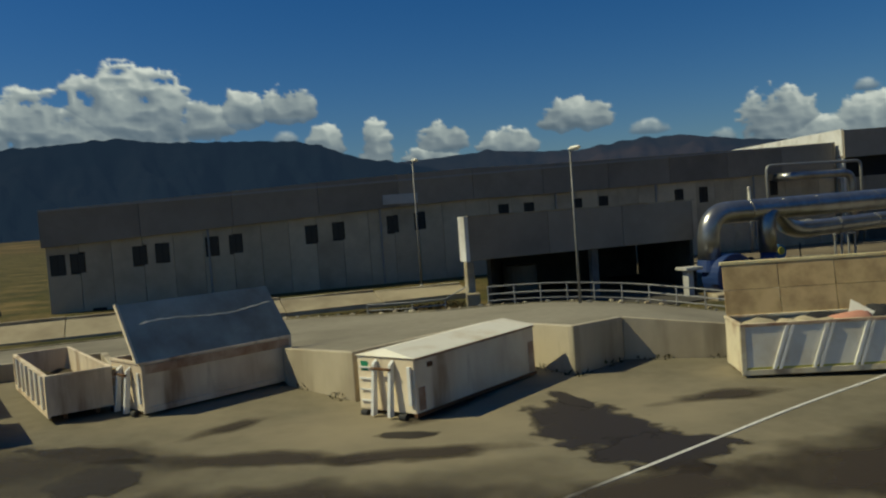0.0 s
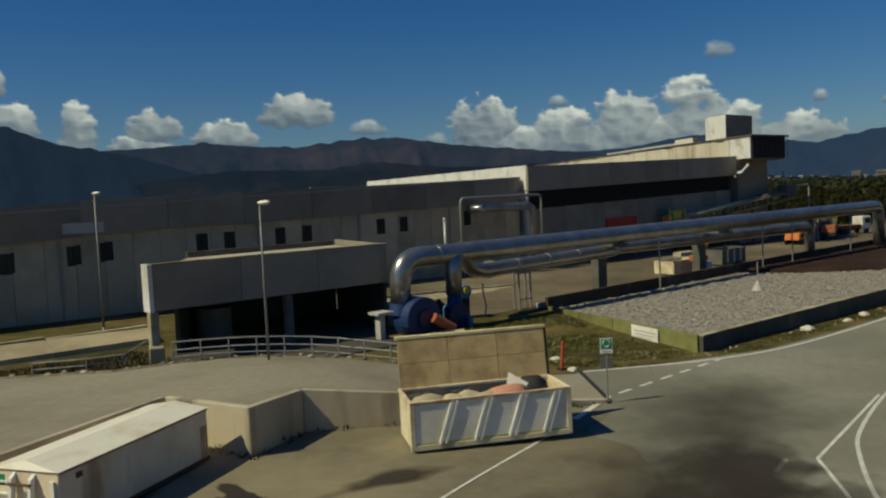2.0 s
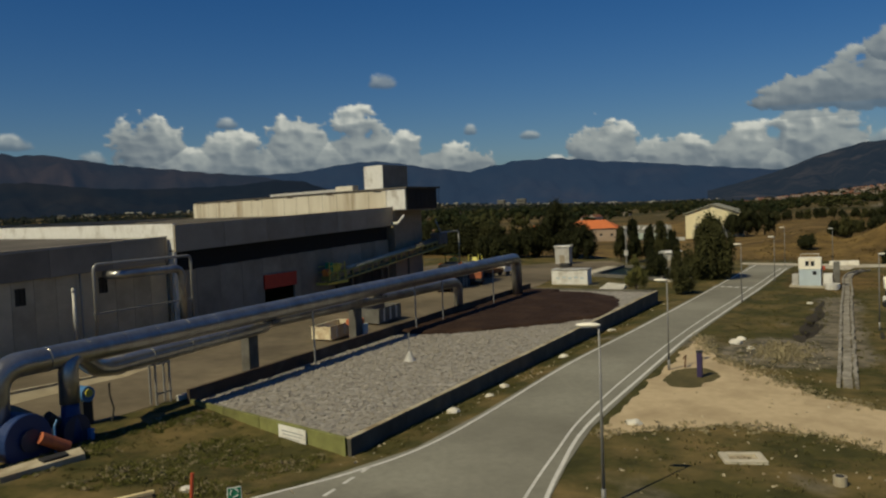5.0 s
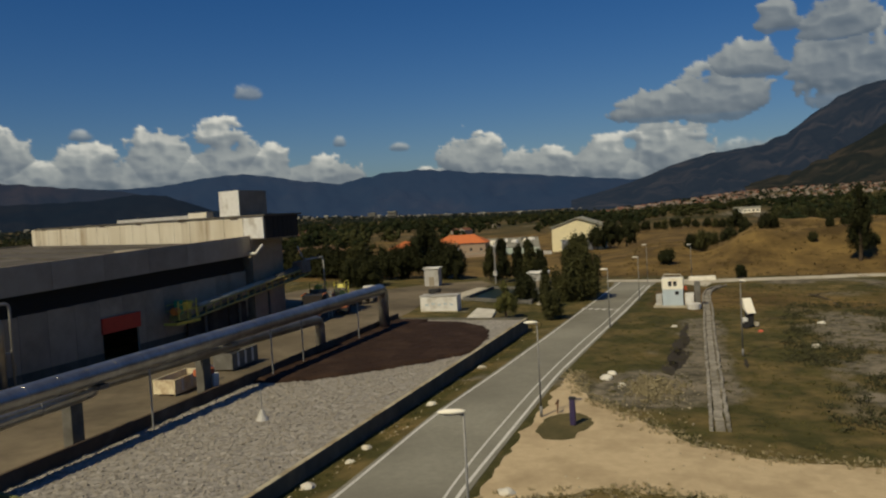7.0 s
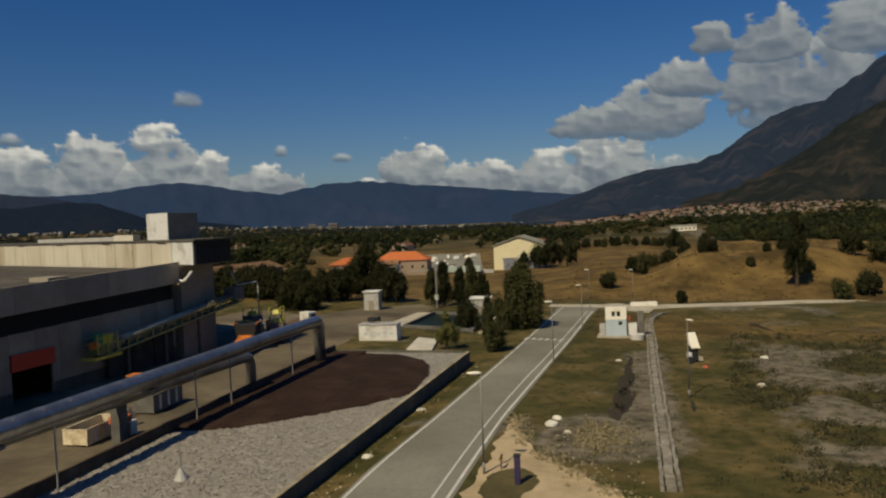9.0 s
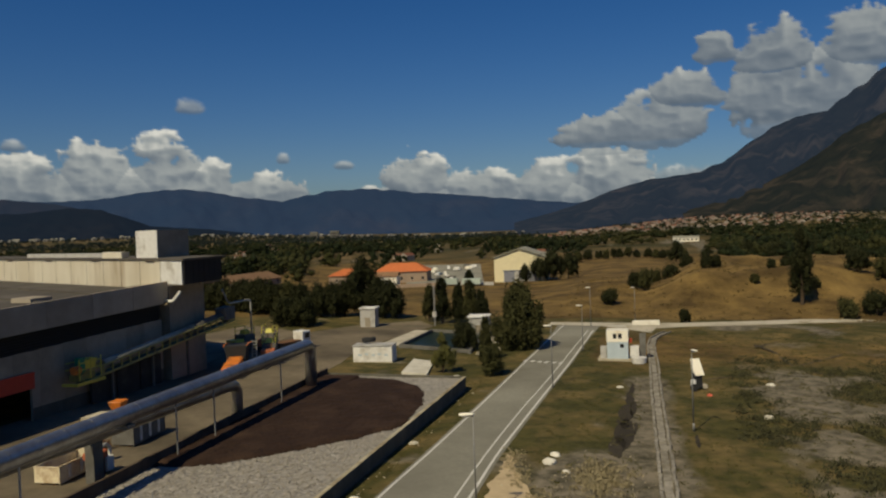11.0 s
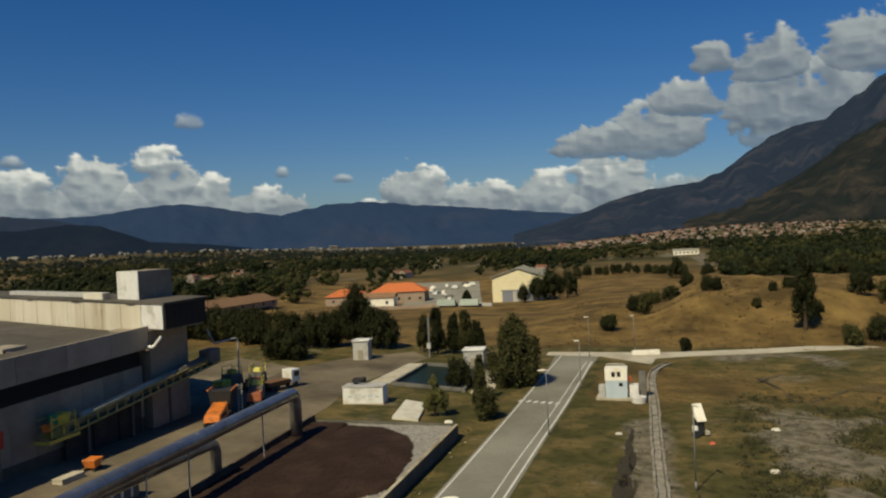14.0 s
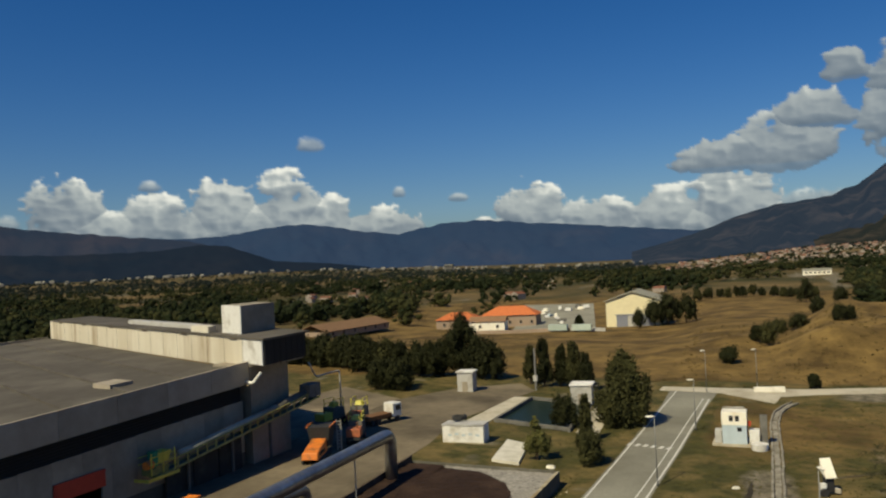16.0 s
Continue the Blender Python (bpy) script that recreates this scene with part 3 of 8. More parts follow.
def ridge(name, profile, r0, r1, base, rugged, material, label):
    """A mountain range as relief between two distances, its skyline given in degrees by bearing."""
    azs = np.arange(profile[0][0], profile[-1][0] + 0.01, 0.25)
    els = np.interp(azs, [p[0] for p in profile], [p[1] for p in profile])
    n, geo = 34, Geo()
    for j in range(n + 1):
        u = j / n
        r = r0 + (r1 - r0) * u
        for a, e in zip(azs, els):
            top = 18 + r1 * math.tan(radians(e))
            s = u ** 1.25
            k = noise.fractal((a * 0.4, u * 1.8, rugged), 0.75, 2.1, 6)
            z = base + (top - base) * (s + 0.36 * k * u * (1 - u) * 2.2) + (top - base) * 0.035 * noise.noise((a * 1.3, u * 3, 7)) * u
            geo.v.append((r * math.cos(radians(a)), r * math.sin(radians(a)), z))
    w = len(azs)
    geo.f = [(j * w + i, j * w + i + 1, (j + 1) * w + i + 1, (j + 1) * w + i) for j in range(n) for i in range(w - 1)]
    me = bpy.data.meshes.new(name)
    me.from_pydata(geo.v, [], geo.f)
    me.polygons.foreach_set("use_smooth", [True] * len(me.polygons))
    me.materials.append(material)
    return tagged(new(name, me), label, "mountain", kind="structure")


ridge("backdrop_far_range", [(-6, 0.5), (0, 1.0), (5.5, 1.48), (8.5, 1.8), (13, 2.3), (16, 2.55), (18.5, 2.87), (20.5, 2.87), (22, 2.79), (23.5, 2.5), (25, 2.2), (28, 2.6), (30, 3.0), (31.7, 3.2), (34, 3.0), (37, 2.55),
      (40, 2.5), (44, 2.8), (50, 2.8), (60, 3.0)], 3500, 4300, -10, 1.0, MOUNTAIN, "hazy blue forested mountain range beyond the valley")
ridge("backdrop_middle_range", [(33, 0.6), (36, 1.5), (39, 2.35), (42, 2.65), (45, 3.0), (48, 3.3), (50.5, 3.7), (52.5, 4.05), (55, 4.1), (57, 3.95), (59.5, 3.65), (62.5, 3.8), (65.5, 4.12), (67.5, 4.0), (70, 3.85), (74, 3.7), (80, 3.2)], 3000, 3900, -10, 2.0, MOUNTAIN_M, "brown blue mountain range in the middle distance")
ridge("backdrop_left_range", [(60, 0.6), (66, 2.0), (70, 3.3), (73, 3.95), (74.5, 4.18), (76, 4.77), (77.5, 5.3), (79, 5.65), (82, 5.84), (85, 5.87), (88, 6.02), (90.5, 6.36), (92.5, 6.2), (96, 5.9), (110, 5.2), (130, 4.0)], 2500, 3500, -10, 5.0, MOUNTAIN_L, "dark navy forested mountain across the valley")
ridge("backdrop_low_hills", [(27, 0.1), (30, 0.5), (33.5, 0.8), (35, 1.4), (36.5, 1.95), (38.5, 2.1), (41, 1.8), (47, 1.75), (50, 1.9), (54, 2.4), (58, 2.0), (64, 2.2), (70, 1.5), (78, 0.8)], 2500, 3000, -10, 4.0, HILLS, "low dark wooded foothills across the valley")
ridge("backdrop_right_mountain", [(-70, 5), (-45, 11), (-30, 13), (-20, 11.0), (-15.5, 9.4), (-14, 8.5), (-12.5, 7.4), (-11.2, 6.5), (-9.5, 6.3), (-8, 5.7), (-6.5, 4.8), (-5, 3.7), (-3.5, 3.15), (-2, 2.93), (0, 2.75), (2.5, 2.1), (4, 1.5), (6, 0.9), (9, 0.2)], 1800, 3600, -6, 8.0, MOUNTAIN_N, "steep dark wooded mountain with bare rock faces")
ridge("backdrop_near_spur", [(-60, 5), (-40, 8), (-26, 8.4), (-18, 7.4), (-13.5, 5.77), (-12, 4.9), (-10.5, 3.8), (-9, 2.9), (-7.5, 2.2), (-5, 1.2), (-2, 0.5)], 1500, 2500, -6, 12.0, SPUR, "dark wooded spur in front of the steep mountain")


# heaps of cloud: bearing and height of the base, width and height, in degrees
LEFT_HEAPS = [(98.5, 5.6, 5, 3.0), (95.3, 5.6, 4.4, 4.0), (89.8, 5.6, 8.2, 5.2), (91.5, 5.4, 9, 3.4), (84.8, 6.3, 3.4, 2.5), (82.4, 7.0, 3.0, 2.2), (79.2, 7.2, 3.6, 2.1), (79.6, 5.5, 1.8, 0.9), (76.9, 4.7, 2.5, 2.0), (73.4, 3.7, 2.2, 3.1), (68.8, 4.4, 3.2, 2.1), (69.8, 3.3, 4, 1.4), (64.3, 3.8, 4.0, 1.7), (59.6, 5.2, 4.6, 2.1), (54.6, 4.4, 2.6, 1.0), (49.9, 3.4, 1.8, 0.9)]
MIDDLE_HEAPS = [(46.6, 3.1, 4.6, 3.5), (44.5, 2.6, 7, 1.8), (40.9, 2.3, 5.2, 3.1), (36.7, 2.2, 4.8, 4.3), (32.6, 2.0, 4.8, 4.7), (34.5, 2.0, 15, 2.9), (29.3, 2.1, 2.6, 3.0), (26.3, 2.0, 6, 2.1), (41.4, 5.7, 1.5, 0.7), (30.8, 8.2, 1.8, 1.0), (24.8, 4.8, 0.9, 0.7), (20.7, 4.3, 1.4, 0.6), (15.7, 2.1, 4.6, 3.1), (11.3, 1.8, 6, 2.2), (16, 1.8, 8, 1.4), (6.5, 1.5, 4.6, 3.0)]
RIGHT_HEAPS = [(2.5, 1.3, 6.4, 3.8), (3.5, 1.2, 13, 2.2), (-2.7, 2.6, 4.6, 1.1), (2.4, 5.4, 7.2, 2.0), (-1.0, 5.3, 6.4, 3.2), (-2.8, 7.6, 4.6, 2.2), (-4.7, 10.3, 2.6, 2.0), (-8.3, 5.8, 5.6, 5.2), (-8.2, 9.2, 4.4, 3.4), (-12.3, 6.3, 5.4, 4.4), (-13.6, 9.2, 5, 3.6), (-18, 8, 8, 6), (-24, 9, 9, 6)]


def lattice_noise(u, v, seed):
    """Smooth noise from 0 to 1 over a plane."""
    g = np.random.RandomState(seed).rand(64, 64)
    i, j = np.floor(u).astype(int), np.floor(v).astype(int)
    a, b = u - i, v - j
    a, b = a * a * a * (a * (6 * a - 15) + 10), b * b * b * (b * (6 * b - 15) + 10)
    c = lambda p, q: g[p % 64, q % 64]
    return (c(i, j) * (1 - a) + c(i + 1, j) * a) * (1 - b) + (c(i, j + 1) * (1 - a) + c(i + 1, j + 1) * a) * b


def billows(u, v, octaves, seed):
    """Rounded lumps upon lumps, from 0 to 1."""
    out, weight, total = np.zeros(u.shape), 1.0, 0.0
    for k in range(octaves):
        out += weight * (1 - np.abs(2 * lattice_noise(u * 2 ** k + 7.3 * k, v * 2 ** k + 3.1 * k, seed + k) - 1) ** 1.3)
        total, weight = total + weight, weight * 0.56
    return out / total


def cloud_backdrop(name, az0, az1, el1, r):
    """A far strip of sky that carries the clouds: how opaque and how well lit."""
    azs, els = np.arange(az0, az1 + 0.01, 0.13), np.arange(-0.4, el1 + 0.01, 0.085)
    A, E = np.meshgrid(azs, els)
    bulge = billows(A * 0.62, E * 0.8, 5, 11) - 0.62
    wisp = lattice_noise(A * 1.7, E * 2.1, 40) * 0.6 + lattice_noise(A * 4.1, E * 5.3, 41) * 0.4 - 0.5
    thick, high, soft = np.full(A.shape, -3.0), np.zeros(A.shape), np.zeros(A.shape)
    for az, el, w, h in LEFT_HEAPS + MIDDLE_HEAPS + RIGHT_HEAPS:
        x = (A - az) / (w * 0.54)
        up = (E - el) / h
        y = np.where(up > 0.18, up - 0.18, (0.18 - up) * 2.6)
        f = 1 - np.abs(x) ** 2.3 - np.abs(y / 0.82) ** 2 * 0.95 + bulge * 1.5 * min(1, h / 2 + 0.25) + wisp * 0.22
        take = f > thick
        high, soft, thick = np.where(take, np.clip(up, 0, 1), high), np.where(take, h < 1.2, soft), np.where(take, f, thick)
    body = np.clip(thick, 0, None)
    swell = np.sqrt(body + 0.02) + 0.5 * (billows(A * 0.62, E * 0.8, 2, 11) - 0.6) + 0.18 * (billows(A * 2.1, E * 2.7, 2, 23) - 0.6)
    for _ in range(3):
        swell = (swell + np.roll(swell, 1, 0) + np.roll(swell, -1, 0) + np.roll(swell, 1, 1) + np.roll(swell, -1, 1)) / 5
    dy, dx = np.gradient(swell, 0.085, 0.13)
    # sun and shade on the heaps are reckoned here and painted in
    lit = (0.3 * dx - 0.5 * dy + 0.45) / np.sqrt(1 + dx * dx + dy * dy)
    lit = np.clip(0.3 + 0.4 * (lit - 0.3) + 0.55 * (high - 0.3) + 0.5 * bulge, 0, 1) * np.where(A < 4.5, np.where(E > 4.6, 0.8, 1.0), 1.0)
    cover = np.clip((thick - 0.02) / np.where(soft > 0, 0.8, 0.26), 0, 1)
    cover = cover * cover * (3 - 2 * cover) * np.where(soft > 0, 0.7, 0.96) * np.clip((high + 0.25) / 0.3, 0.5, 1)
    V = np.stack([r * np.cos(np.radians(A)), r * np.sin(np.radians(A)), 18 + r * np.tan(np.radians(E))], -1).reshape(-1, 3)
    w = len(azs)
    j, i = np.meshgrid(np.arange(len(els) - 1), np.arange(w - 1), indexing="ij")
    q = (j * w + i).ravel()
    near = (cover.ravel() > 0)
    keep = near[q] | near[q + 1] | near[q + w] | near[q + w + 1]
    q = q[keep]
    F = np.stack([q, q + 1, q + w + 1, q + w], 1)
    used, F = np.unique(F, return_inverse=True)
    me = bpy.data.meshes.new(name)
    me.from_pydata(V[used].tolist(), [], F.reshape(-1, 4).tolist())
    heap_ = me.color_attributes.new("heap", "FLOAT_COLOR", "POINT")
    heap_.data.foreach_set("color", np.stack([cover, lit, cover, np.ones(A.shape)], -1).reshape(-1, 4)[used].ravel().astype("f"))
    me.materials.append(CLOUDS)
    return tagged(new(name, me), "white cumulus clouds with grey bases in a blue sky", "clouds", kind="structure")


cloud_backdrop("backdrop_clouds", -32, 106, 16, 4720)


# ---- paved ground ----
flat("pavement_yard", [(-60, -30), (34, -30), (33.5, 8), (35, 11.4), (39, 13.4), (46, 15.6), (46, 27.4), (41, 28.9), (38.3, 30.6), (34.1, 25.0), (24.8, 29.1), (20.9, 31.5), (17.5, 29.9), (16.3, 35.6), (8.4, 30.8), (6.6, 35.2), (6.1, 39.8), (-0.3, 36.7), (-1, 44.1), (-60, 44.6)], YARD, 0.03, "stained pale concrete yard with dark oily patches", "yard")
SEAM = ragged([(38.3, 30.5), (34.6, 26.2), (30.6, 23.0), (27.6, 17.0), (26.0, 9.0)], 0.8, 0.8, 5)[:-30]
flat("road", SEAM + [(28.6, 6.4), (30.6, 8.6), (33.6, 10.6), (35, 11.4), (39, 13.4), (46, 15.6), (52, 16.6), (60, 17.5), (75, 17.8), (97, 18.0), (130, 17.0), (155, 16.1), (190, 15.3), (207, 14.4), (209, 24), (190, 23.4), (150, 24.1), (122, 24.7), (100, 25.3), (80, 26), (60, 25.7), (51, 26), (46, 27.4), (41, 28.9)], ASPHALT, 0.04, "grey two lane asphalt road with worn white lines", "road")
TRACK = [(100.5, 17.3), (96, 16.2), (92.3, 15.3), (88.2, 13.6), (83.7, 10.6), (79.9, 8), (77, 5.6), (74.8, 3.6), (72.8, 0), (72.3, -5), (72.6, -10), (69, -40), (52, -40), (57, -10), (59.5, -4), (62, 0), (64, 4), (64.4, 7.5), (63, 11), (61, 13.8), (58.5, 16.2), (60, 17.0)]
flat("dirt_track", ragged(TRACK, 0.7, 0.9, 3), DIRT, 0.02, "sandy dirt track joining the road", "track")


def glide(pts, n=6):
    """A smooth line through the points given."""
    q = [pts[0]] + list(pts) + [pts[-1]]
    out = []
    for p0, p1, p2, p3 in zip(q, q[1:], q[2:], q[3:]):
        for i in range(n):
            t = i / n
            out.append(tuple(0.5 * (2 * b + (c - a) * t + (2 * a - 5 * b + 4 * c - d) * t * t + (3 * b - a - 3 * c + d) * t ** 3) for a, b, c, d in zip(p0, p1, p2, p3)))
    return out + [pts[-1]]


def stripe(pts, width, label="worn white painted road line", dash=None, material=None):
    """Painted line along a plan path."""
    geo = Geo()
    seed = pts[0][0]
    for (x0, y0), (x1, y1) in zip(pts, pts[1:]):
        L = math.hypot(x1 - x0, y1 - y0)
        nx, ny = -(y1 - y0) / L * width / 2, (x1 - x0) / L * width / 2
        k = 0.0
        while k < L - 0.01:
            e = min(L, k + (dash[0] if dash else L))
            a, b = (x0 + (x1 - x0) * k / L, y0 + (y1 - y0) * k / L), (x0 + (x1 - x0) * e / L, y0 + (y1 - y0) * e / L)
            geo.prism([(a[0] - nx, a[1] - ny), (b[0] - nx, b[1] - ny), (b[0] + nx, b[1] + ny), (a[0] + nx, a[1] + ny)], over(0.03), over(0.052))
            k = e + (dash[1] if dash else 0)
    return solid("road_marking", geo, material or WHITE_LINE, label, "rut" if material else "road marking", "meadow ruts" if material else "road lines", "structure")


stripe(glide([(8.2, 17.6), (12.7, 19.0), (17.0, 20.4), (21.7, 21.9), (27.9, 23.6), (29.6, 24.2)]), 0.12)
stripe([(30.8, 24.5), (35.0, 25.9)], 0.28, "long white give way bar")
stripe([(35.8, 25.9), (46.9, 26.6)], 0.2, "broken white give way line", (1.1, 0.9))
stripe(glide([(37.9, 30.4), (42.0, 28.5), (45.3, 27.1), (50.7, 25.7), (59, 25.3), (80, 25.6), (100, 24.9), (122, 24.3), (150, 23.7), (206, 22.6)]), 0.22)
stripe(glide([(28.8, 7.0), (31.2, 9.6), (33.6, 11.4), (37.0, 12.9), (41.0, 14.4), (45.8, 15.7), (51.1, 16.7), (60, 17.9), (75, 18.2), (97, 18.4), (109, 18.1), (130, 17.4), (155, 16.5), (198, 15.5)]), 0.24)
stripe(glide([(27.8, 9.0), (30.4, 11.2), (34.4, 13.5), (38.0, 15.0), (45.2, 16.7), (54.6, 18.0), (61.8, 18.8), (75, 19.3), (97, 19.5), (120, 19.0), (140, 18.2), (198, 16.6)]), 0.17)
stripe([(44.4, 16.8), (33.3, 14.6)], 0.14, "thin white edge of a painted wedge")
stripe([(33.25, 14.6), (29.6, 11.6)], 0.14, "thin white edge of a painted wedge")
stripe([(30.8, 15.0), (32.3, 15.35)], 0.2, "short white dash", None)


for rut in ([(143.4, -3.7), (149.1, -10.8), (157.0, -17.8), (171.5, -27.6)], [(181.5, -14.8), (171.6, -17.0), (157.0, -17.8), (148.8, -22.5)], [(212, -36), (197.0, -26.7), (177.8, -14.4)]):
    stripe(glide(rut, 10), 0.55, "narrow dark wheel rut in the rough meadow", None, EARTH).name = "wheel_rut"
flat("pavement_plant", [(40, 49.2), (54, 49.2), (132.4, 51.2), (137, 52.5), (147, 53), (163, 55.6), (200, 51), (209, 57), (200, 68), (183, 74.9), (40, 74.9)], PLANT, 0.03, "sunlit tan concrete apron along the plant building", "pavement")
flat("pavement_rear", [(139, 75.01), (183, 75.01), (198, 96), (141, 101)], PLANT, 0.06, "tan concrete apron behind the stair tower", "pavement")
flat("gravel_road", [(206.5, 26), (206, 14), (196, 3.5), (204, 2.5), (208, -4), (214, -19), (227, -49), (250, -90), (258, -88), (234, -48), (221, -18), (215, -3), (213, 10), (212, 26)], PALE, 0.05, "pale gravel road curving round the meadow", "road")
stripe([(153.6, 17.6), (155.2, 24.6)], 1.6, "white zebra bars across the road", (0.6, 0.6))
for cx, cy, rx, ry, seed in ((78.5, 14.4, 4.6, 2.2, 3), (104, 7.3, 4.2, 0.9, 5), (110, 6.7, 6.5, 1.1, 6), (118, 6.9, 6.5, 0.9, 7), (122, 6.0, 5.0, 0.4, 8), (128, 6.5, 6.0, 0.55, 9), (135, 6.3, 3.5, 0.35, 10), (112, 5.6, 3.0, 0.25, 11), (138, 2.0, 0.6, 0.3, 12), (108, -0.6, 3.0, 0.25, 13)):
    rng = random.Random(seed)
    flat("earth_patch", ragged([(cx + rx * math.cos(a) * rng.uniform(0.8, 1.1), cy + ry * math.sin(a) * rng.uniform(0.75, 1.1)) for a in (k * math.pi / 9 for k in range(18))], 0.5, 0.35 if cx < 100 else 0.22, seed), GRASS if cx < 100 else RUT, 0.045, "dark weedy earth patch beside the track", "earth")
WET = [(14.3, 23, 2.9, 5.6, 0, 1), (15.3, 26.8, 0.7, 2.2, 0, 3), (14.6, 20.2, 3.4, 2.2, 0, 22), (10.4, 29.6, 1.2, 0.8, 0, 16), (-1.2, 29.2, 3.6, 0.9, -38, 24), (-0.6, 25.9, 2.2, 2.0, 0, 6), (8.6, 25.6, 1.6, 0.6, -20, 25)]
DAMP = [(3.6, 25.6, 5.5, 1.1, -28, 4), (8.2, 23.6, 4.0, 1.0, -16, 14), (-3.2, 28.4, 4.5, 3.4, 0, 9), (3, 21.4, 9, 2.2, -20, 19), (24, 14, 10, 5, 0, 12), (19, 16.5, 7, 3.4, 0, 18), (12, 17.6, 7, 2.2, 0, 20), (3.6, 29.8, 2.4, 0.8, 25, 17), (11.0, 28.0, 3.0, 1.0, 31, 26), (30, 16, 5, 3.4, 20, 28), (20, 24.2, 3.5, 1.0, -10, 31)]
TYRE_WORN = [(35, 20, 11, 6.5, 15, 32), (26, 16.5, 9, 5, 0, 33), (-2, 26, 7, 5, 0, 35), (6, 20, 10, 3, -10, 36)]
for level, (cx, cy, rx, ry, turn, seed) in enumerate(WET + DAMP + TYRE_WORN):
    lift = 0.045 + 0.0008 * level
    V, soak, ct, st = [(cx, cy, ground_z(cx, cy) + lift)], [1.0], math.cos(radians(turn)), math.sin(radians(turn))
    for j in range(1, 7):
        for i in range(28):
            a = i * math.pi / 14
            k = j / 6 * (1 + 0.28 * noise.noise((math.cos(a) * 1.3, math.sin(a) * 1.3, seed)))
            u, v = rx * k * math.cos(a), ry * k * math.sin(a)
            x, y = cx + u * ct - v * st, cy + u * st + v * ct
            V.append((x, y, ground_z(x, y) + lift))
            soak.append(1 - j / 6)
    F = [(0, 1 + i, 1 + (i + 1) % 28) for i in range(28)] + [(1 + j * 28 + i, 1 + (j + 1) * 28 + i, 1 + (j + 1) * 28 + (i + 1) % 28, 1 + j * 28 + (i + 1) % 28) for j in range(5) for i in range(28)]
    me = bpy.data.meshes.new("oil_stain")
    me.from_pydata(V, [], F)
    me.attributes.new("soak", "FLOAT", "POINT").data.foreach_set("value", soak)
    me.materials.append(STAIN if (cx, cy) in [w[:2] for w in WET] else WORN if seed > 31 else FILM)
    tagged(new("oil_stain", me), "dark wet oily stain on the concrete yard", "stain", "yard stains", "structure")
# ---- plant building ----
SK = 0.27  # the wings run back at a slant


def drop(x):
    """The long wing stands a little lower towards its far end and rises to the taller wing."""
    return -0.045 * max(0, 30 - x) + 0.018 * max(0, x - 40)


def sag(x):
    """The taller wing stands lower where it meets the long one."""
    return -1.1 * (127.5 - x) / 49.5


def block(x0, x1, y0, y1, za, zb, slant=SK):
    """A box whose sides run back at the building's slant; heights may be functions of x."""
    z0a, z0b = (za(x0), za(x1)) if callable(za) else (za, za)
    z1a, z1b = (zb(x0), zb(x1)) if callable(zb) else (zb, zb)
    s = slant * (y1 - y0)
    return Geo().hexa([(x0, y0, z0a), (x1, y0, z0b), (x1 + s, y1, z0b), (x0 + s, y1, z0a), (x0, y0, z1a), (x1, y0, z1b), (x1 + s, y1, z1b), (x0 + s, y1, z1a)])


def pierced(x0, x1, z0, z1, y0, y1, holes, dz=0.0):
    """A wall panel with openings right through it."""
    g = Geo()
    xs = sorted({x0, x1, *[min(max(h[0], x0), x1) for h in holes], *[min(max(h[1], x0), x1) for h in holes]})
    for a, b in zip(xs, xs[1:]):
        cut = sorted((h[2], h[3]) for h in holes if h[0] <= a + 1e-6 and h[1] >= b - 1e-6)
        z = z0
        for lo, hi in cut:
            g.box(a, y0, z + dz, b, y1, lo + dz)
            z = hi
        if z < z1:
            g.box(a, y0, z + dz, b, y1, z1 + dz)
    return g


plant = thing("industrial_building", "long low grey precast concrete plant building with dark high windows", "industrial building")
WINDOWS = (-4.9, -3.4, 1.4, 3.2, 7.3, 9.3, 16.0, 18.5, 23.7, 26.4, 35.2, 38.0, 43.5, 46.6, 56.0, 59.2, 68.9)
x = -5.7
while x < 77.5:
    e = min(78, x + 2.46)
    holes = [(w - 0.58, w + 0.58, 6.2, 7.9) for w in WINDOWS if w + 0.58 > x and w - 0.58 < e]
    if -3.5 < x + 1.2 < -1:
        holes.append((-2.6, -1.5, 0.0, 3.2))
    part("panel", pierced(x, e - 0.035, -0.8, 8.9, 73.6, 73.85, holes, drop(x + 1.2)), PANEL_LOW, plant)
    x += 2.46
for w in WINDOWS:
    d = drop(w)
    frame_ = part("window", Geo().box(w - 0.58, 73.64, 6.2 + d, w - 0.5, 73.8, 7.9 + d).box(w + 0.5, 73.64, 6.2 + d, w + 0.58, 73.8, 7.9 + d).box(w - 0.5, 73.64, 6.2 + d, w + 0.5, 73.8, 6.28 + d).box(w - 0.5, 73.64, 7.82 + d, w + 0.5, 73.8, 7.9 + d).box(w - 0.03, 73.66, 6.28 + d, w + 0.03, 73.78, 7.82 + d), DARK, plant)
    part("pane", Geo().box(w - 0.5, 73.7, 6.28 + d, w + 0.5, 73.72, 7.82 + d), WINDOW, frame_)
part("door", Geo().box(-2.6, 73.65, -0.9, -1.5, 73.75, 1.8), DARK, plant, "dark side door")
# shells behind the facade
part("end_wall", block(-5.7, -5.4, 73.86, 128, -2.5, lambda x: 11.2 + drop(x)), PANEL_LOW, plant)
part("rear_wall", block(9.2, 92, 128.01, 128.4, -2.5, 11), PANEL_LOW, plant)
part("roof", block(-5.4, 77.98, 74.3, 128, lambda x: 10.9 + drop(x), lambda x: 11.4 + drop(x)), ROOF, plant)
x = -6.0
